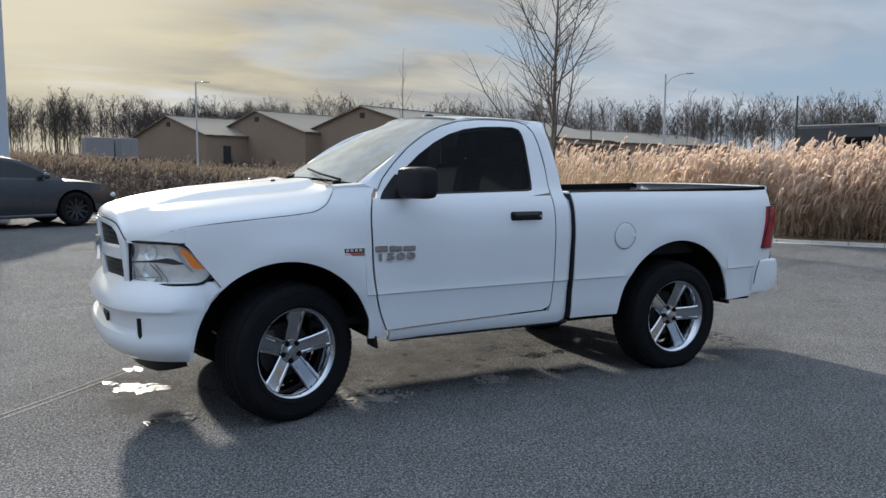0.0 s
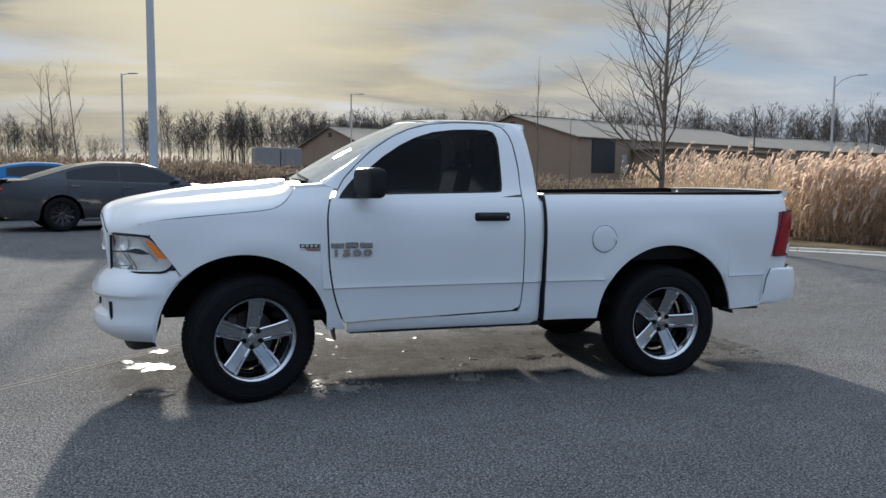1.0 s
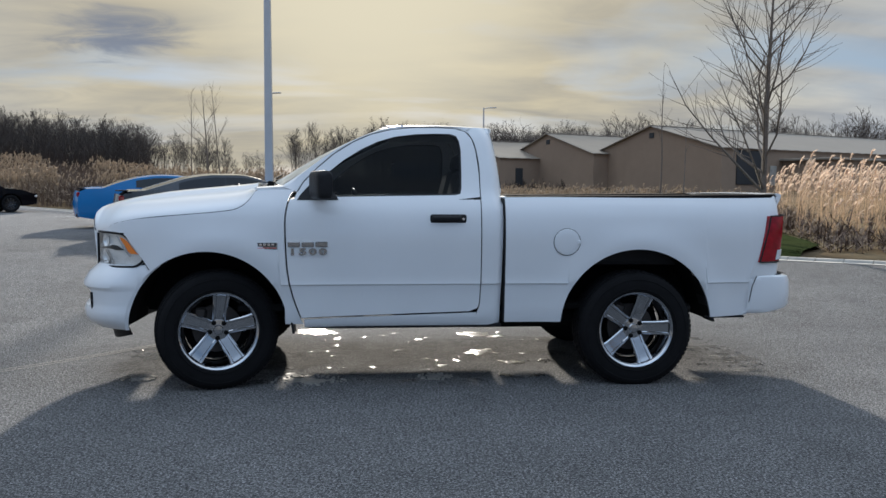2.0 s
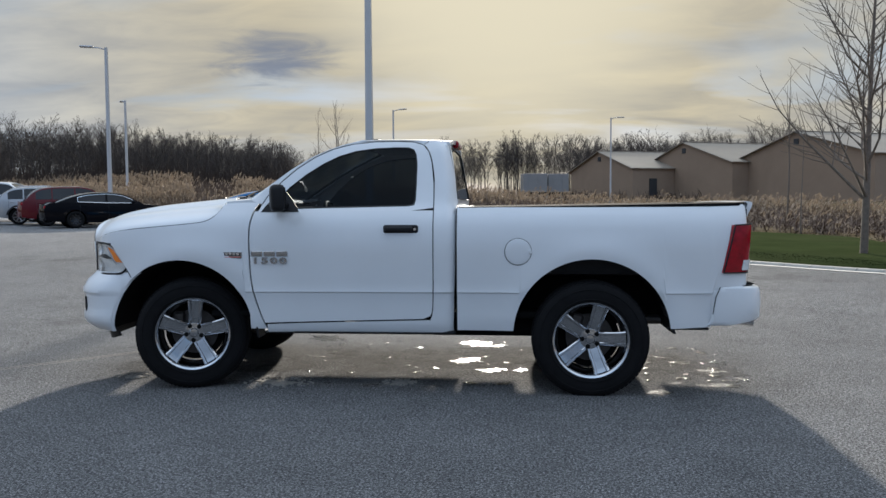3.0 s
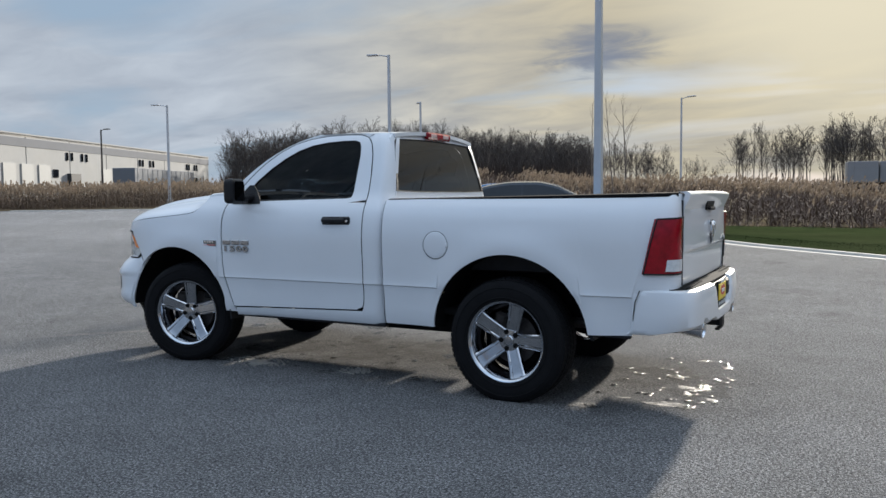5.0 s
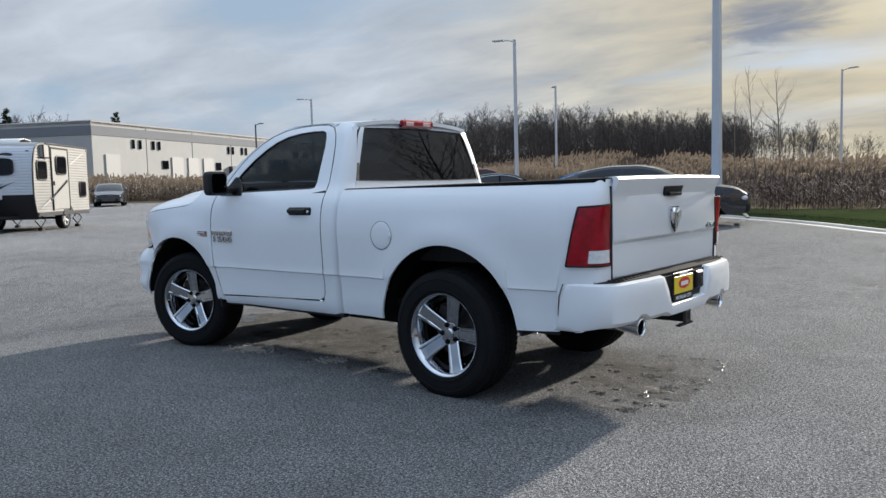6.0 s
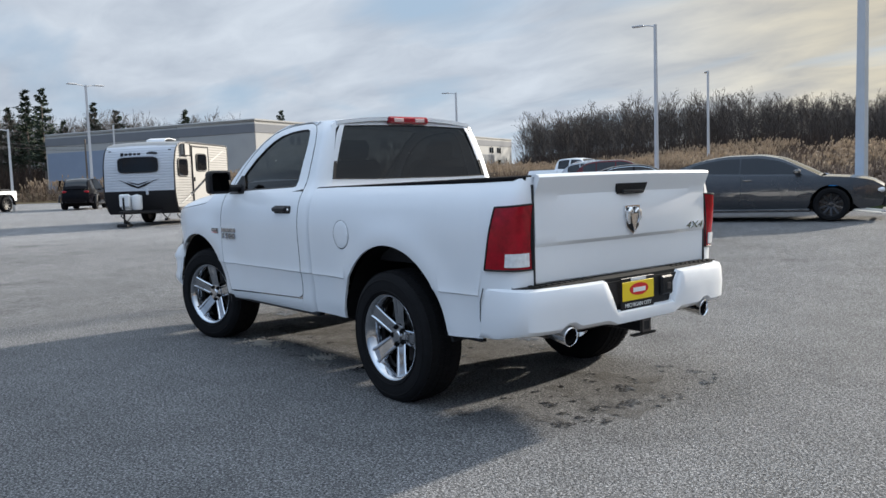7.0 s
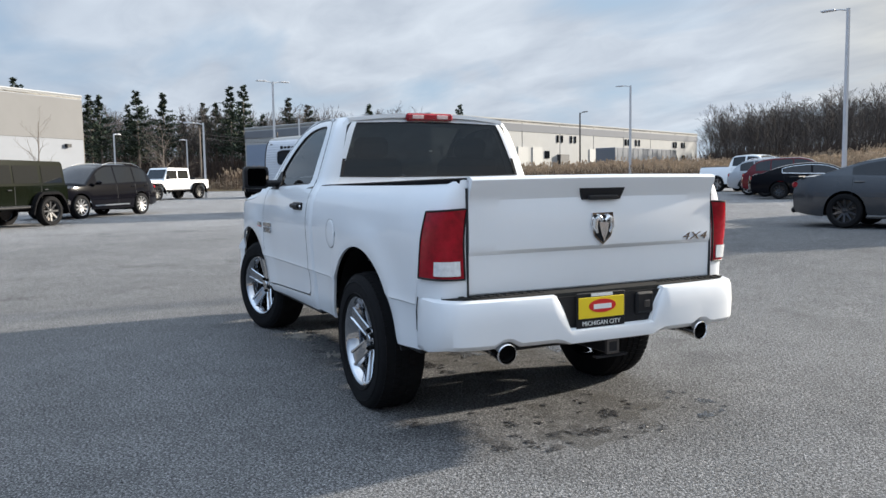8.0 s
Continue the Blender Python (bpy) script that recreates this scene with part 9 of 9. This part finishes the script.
def place_reeds():
    rs = np.random.RandomState(31)
    # the tall bed close behind the kerb
    x, y = rs.uniform(9, 60, 60000), rs.uniform(-6, 60, 60000)
    o = outside(x, y)
    line = np.maximum(11.6 + (y - 5.0) * 0.10, 12.6 + (y - 15.0) * 0.46) + 0.4 * np.sin(y * 1.3)
    dens = np.where(o < 4, 1.0, np.where(o < 14, 0.5, 0.22))
    m = (o > 0.45) & (o < 38) & (x > line) & (rs.uniform(0, 1, 60000) < dens)
    x2, y2 = rs.uniform(9, 20, 30000), rs.uniform(-4, 16, 30000)
    o2 = outside(x2, y2)
    m2 = (o2 > 0.40) & (o2 < 3.5) & (x2 > 11.4 + (y2 - 5.0) * 0.135 + 0.4 * np.sin(y2 * 1.3))
    X, Y = np.concatenate([x[m], x2[m2]]), np.concatenate([y[m], y2[m2]])
    O = outside(X, Y)
    H = 1.05 + 0.48 * np.clip(O / 2.2, 0, 1) + 0.20 * np.sin(X * 0.55 + 1.0) * np.cos(Y * 0.4) + rs.normal(0, 0.20, len(X)) - 0.95 * rs.uniform(0, 1, len(X)) ** 2.2 + 0.006 * np.minimum(O, 20)
    reed_field("tall_reeds", "tall pale brown reeds with feathery plumes behind the kerb", X, Y, np.clip(H, 0.45, 2.2), 41)
    # the wide bed beyond the lawn
    x, y = rs.uniform(-62, 24, 130000), rs.uniform(8, 95, 130000)
    o = outside(x, y)
    gap = lawn_reach(x, y)
    az = np.degrees(np.arctan2(-(x - 2.5), y + 6))
    m = (o > 1.2) & (gap < -0.2) & (o < 55) & (x < np.maximum(12.2 + (y - 5.0) * 0.10, 13.4 + (y - 15.0) * 0.46)) & (rs.uniform(0, 1, 130000) < np.where(o < 12, 0.9, np.where(o < 28, 0.55, 0.3)))
    X, Y = x[m], y[m]
    H = np.interp(az[m], [-22, -8, -2, 6, 60], [0.45, 0.50, 0.85, 1.25, 1.35]) + 0.22 * np.sin(X * 0.3) * np.cos(Y * 0.23) + rs.normal(0, 0.20, len(X))
    near = (gap[m] > -17.0 - 2.5 * np.sin(X * 0.5)) & (az[m] < 24)
    reed_field("reed_bed", "wide bed of brown winter reeds with pale plumes", X[~near], Y[~near], np.clip(H[~near], 0.25, 2.1), 42, width=1.7, plume=1.0, leaves=3, stalk_mat=BED_STALK, plume_mat=BED_PLUME, share=0.6)
    reed_field("dead_weeds", "dark reddish brown dead weeds behind the lawn", X[near], Y[near], np.clip(H[near] * 0.85, 0.25, 1.6), 44, width=1.5, plume=0.8, leaves=6, stalk_mat=WEED_STALK, plume_mat=BED_PLUME, share=0.10)
    # rough brown growth along the far rim of the car park
    x, y = rs.uniform(-85, -45, 40000), rs.uniform(-45, 60, 40000)
    o = outside(x, y)
    m = (o > 0.8) & (o < 9) & (rs.uniform(0, 1, 40000) < 0.6)
    X, Y = x[m], y[m]
    reed_field("rough_grass", "reddish brown dead grass along the far kerb", X, Y, np.clip(rs.normal(0.85, 0.2, len(X)), 0.3, 1.3), 43, plume=0.0, width=2.6, leaves=5, stalk_mat=BED_STALK)


place_reeds()

# ---- wet patches, grit and oil on the asphalt ----
WET = mat("wet_asphalt", (0.060, 0.060, 0.062), 0.16, vary=0.3, scale=14, bump=0.35, bump_scale=45, spec=0.6)
GRIT = mat("dried_grit", (0.30, 0.28, 0.25), 0.95, vary=0.25, scale=30, bump=0.6, bump_scale=120)
OIL = mat("oil_stain", (0.075, 0.075, 0.077), 0.6, vary=0.3, scale=9, bump=0.3, bump_scale=60)


def fade_out(m, scale, lo, hi):
    """Uneven edges: the stain gives way to the ground where a noise is low."""
    nt = m.node_tree
    N, K = nt.nodes.new, nt.links.new
    b, out = nt.nodes["Principled BSDF"], [n for n in nt.nodes if n.type == "OUTPUT_MATERIAL"][0]
    tc, nz, r, tr, mx = N("ShaderNodeTexCoord"), N("ShaderNodeTexNoise"), N("ShaderNodeMapRange"), N("ShaderNodeBsdfTransparent"), N("ShaderNodeMixShader")
    nz.inputs["Scale"].default_value, nz.inputs["Detail"].default_value, nz.inputs["Roughness"].default_value = scale, 8, 0.75
    r.inputs["From Min"].default_value, r.inputs["From Max"].default_value = lo, hi
    K(tc.outputs["Object"], nz.inputs["Vector"]); K(nz.outputs["Fac"], r.inputs["Value"]); K(r.outputs[0], mx.inputs[0])
    K(tr.outputs[0], mx.inputs[1]); K(b.outputs[0], mx.inputs[2]); K(mx.outputs[0], out.inputs[0])


fade_out(OIL, 9.0, 0.40, 0.62)
fade_out(WET, 34.0, 0.47, 0.52)
DAMP = mat("damp_asphalt", (0.132, 0.129, 0.124), 0.95, spec=0.03, vary=0.25, scale=6, bump=0.3, bump_scale=60)
fade_out(DAMP, 2.6, 0.44, 0.74)
WET_SPOTS = [(0.47, 1.39, 0.27, 0.20), (2.08, 1.18, 0.19, 0.22), (2.03, 0.33, 0.17, 0.16), (2.29, -0.08, 0.14, 0.12), (2.38, -0.59, 0.09, 0.07), (2.54, -0.06, 0.07, 0.10), (2.13, -0.57, 0.07, 0.07),
              (0.72, 1.02, 0.06, 0.09), (1.51, 0.92, 0.05, 0.09), (2.31, 1.08, 0.09, 0.10), (3.61, -0.77, 0.08, 0.06), (4.19, -0.51, 0.10, 0.07), (4.17, 0.1, 0.09, 0.12), (4.22, 0.87, 0.07, 0.10),
              (3.92, 0.36, 0.08, 0.10), (-1.0, 0.5, 0.06, 0.10), (-0.81, -0.55, 0.07, 0.10), (1.79, -0.03, 0.04, 0.06), (3.87, -0.27, 0.05, 0.06), (3.99, 1.06, 0.07, 0.08), (-0.8, 0.28, 0.22, 0.20), (-0.79, 0.85, 0.09, 0.13)]
for i, (x, y, w, d) in enumerate(WET_SPOTS):
    ragged_patch(x, y, w, d, 300 + i, WET, "wet_patch", "shallow wet patch that glints on the asphalt", "wet patch", 0)
rnd = random.Random(77)
for i in range(96):
    x, y = (rnd.uniform(0.4, 2.7), rnd.uniform(-0.4, 1.3)) if i < 40 else (rnd.uniform(3.5, 4.35), rnd.uniform(-0.4, 1.1))
    s = rnd.uniform(0.012, 0.042)
    ragged_patch(x, y, s, s * rnd.uniform(0.8, 1.6), 400 + i, WET, "wet_patch", "small wet spot that glints on the asphalt", "wet patch", 0)
for i, (x, y, w, d) in enumerate([(1.57, -0.6, 0.10, 0.08), (-0.64, -0.56, 0.07, 0.06), (0.59, -0.67, 0.22, 0.12)]):
    ragged_patch(x, y, w, d, 500 + i, GRIT, "grit_patch", "dried sandy grit on the asphalt", "grit", 70)


def stain(x, y, w, d, seed, material=None, z=0.004, label="dark dried oil stain on the asphalt", name="oil_stain"):
    rnd = random.Random(seed)
    n = 40
    ph = [rnd.random() * 6.283 for _ in range(5)]
    g = Geo()
    ring = []
    for j in range(n):
        a = 2 * math.pi * j / n
        r = 0.75 + 0.18 * math.sin(2 * a + ph[0]) + 0.14 * math.sin(5 * a + ph[1]) + 0.10 * math.sin(9 * a + ph[2]) + 0.07 * math.sin(14 * a + ph[3])
        ring.append(Vector((x + w * r * math.cos(a), y + d * r * math.sin(a), z)))
    g.add(ring, [tuple(range(n))])
    tagged(g.make(name, material or OIL, fix=False), label, "stain", kind="structure")


STAINS = [(3.56, -0.77, 0.11, 0.09), (4.05, -0.50, 0.15, 0.10), (4.12, 0.02, 0.13, 0.08), (0.17, -0.72, 0.16, 0.12), (1.38, -0.72, 0.10, 0.07), (2.19, -0.65, 0.10, 0.06), (0.47, -0.55, 0.18, 0.13), (1.0, -0.65, 0.05, 0.04), (3.75, -0.45, 0.05, 0.04), (4.3, -0.25, 0.06, 0.05), (1.9, -0.7, 0.05, 0.04)]
for i, s in enumerate(STAINS):
    stain(*s, 600 + i)
for i, (x, y, w, d) in enumerate(((1.5, 0.25, 1.7, 0.95), (3.9, 0.25, 0.62, 0.62), (-0.75, 0.1, 0.5, 0.75))):
    stain(x, y, w, d, 640 + i, DAMP, 0.0025, "faint damp stain spread over the asphalt", "damp_stain")
for dy in (0.0, -0.10):
    g = Geo()
    pts = [Vector((-0.62 - 0.85 * t * 1.9, 1.12 - 0.90 * t * 1.9 + dy + 0.02 * math.sin(t * 9), 0.003)) for t in np.linspace(0, 1, 12)]
    g.grid([[p + Vector((0, -0.010, 0)), p + Vector((0, 0.010, 0))] for p in pts])
    tagged(g.make("scraped_line", GRIT, fix=False), "faint pale scrape line on the asphalt", "scrape", kind="structure")


# thin cracks in the asphalt
def crack(points, seed, w=0.007):
    rnd = random.Random(seed)
    P = smooth_path([(x, y, 0) for x, y in points], 90)
    g = Geo()
    rows = []
    for p in P:
        x, y = p.x + rnd.gauss(0, 0.012), p.y + rnd.gauss(0, 0.012)
        ww = w * rnd.uniform(0.3, 1.2)
        z = float(ground_z(x, y)) + 0.004
        rows.append([Vector((x, y - ww, z)), Vector((x + ww, y + ww, z))])
    g.grid(rows)
    tagged(g.make("asphalt_crack", SEAM, fix=False), "thin dark crack in the weathered asphalt", "crack", kind="structure")


crack([(-4.1, -2.75), (-4.9, -2.0), (-5.6, -1.3), (-6.4, -0.2), (-7.2, 0.75), (-8.4, 2.4)], 1)
crack([(3.6, 6.3), (4.2, 5.9), (4.8, 5.45), (5.4, 5.2), (6.6, 4.9)], 2, 0.006)
crack([(0.4, 9.4), (1.0, 8.9), (2.2, 7.5), (2.9, 6.6), (3.2, 5.9)], 3, 0.006)
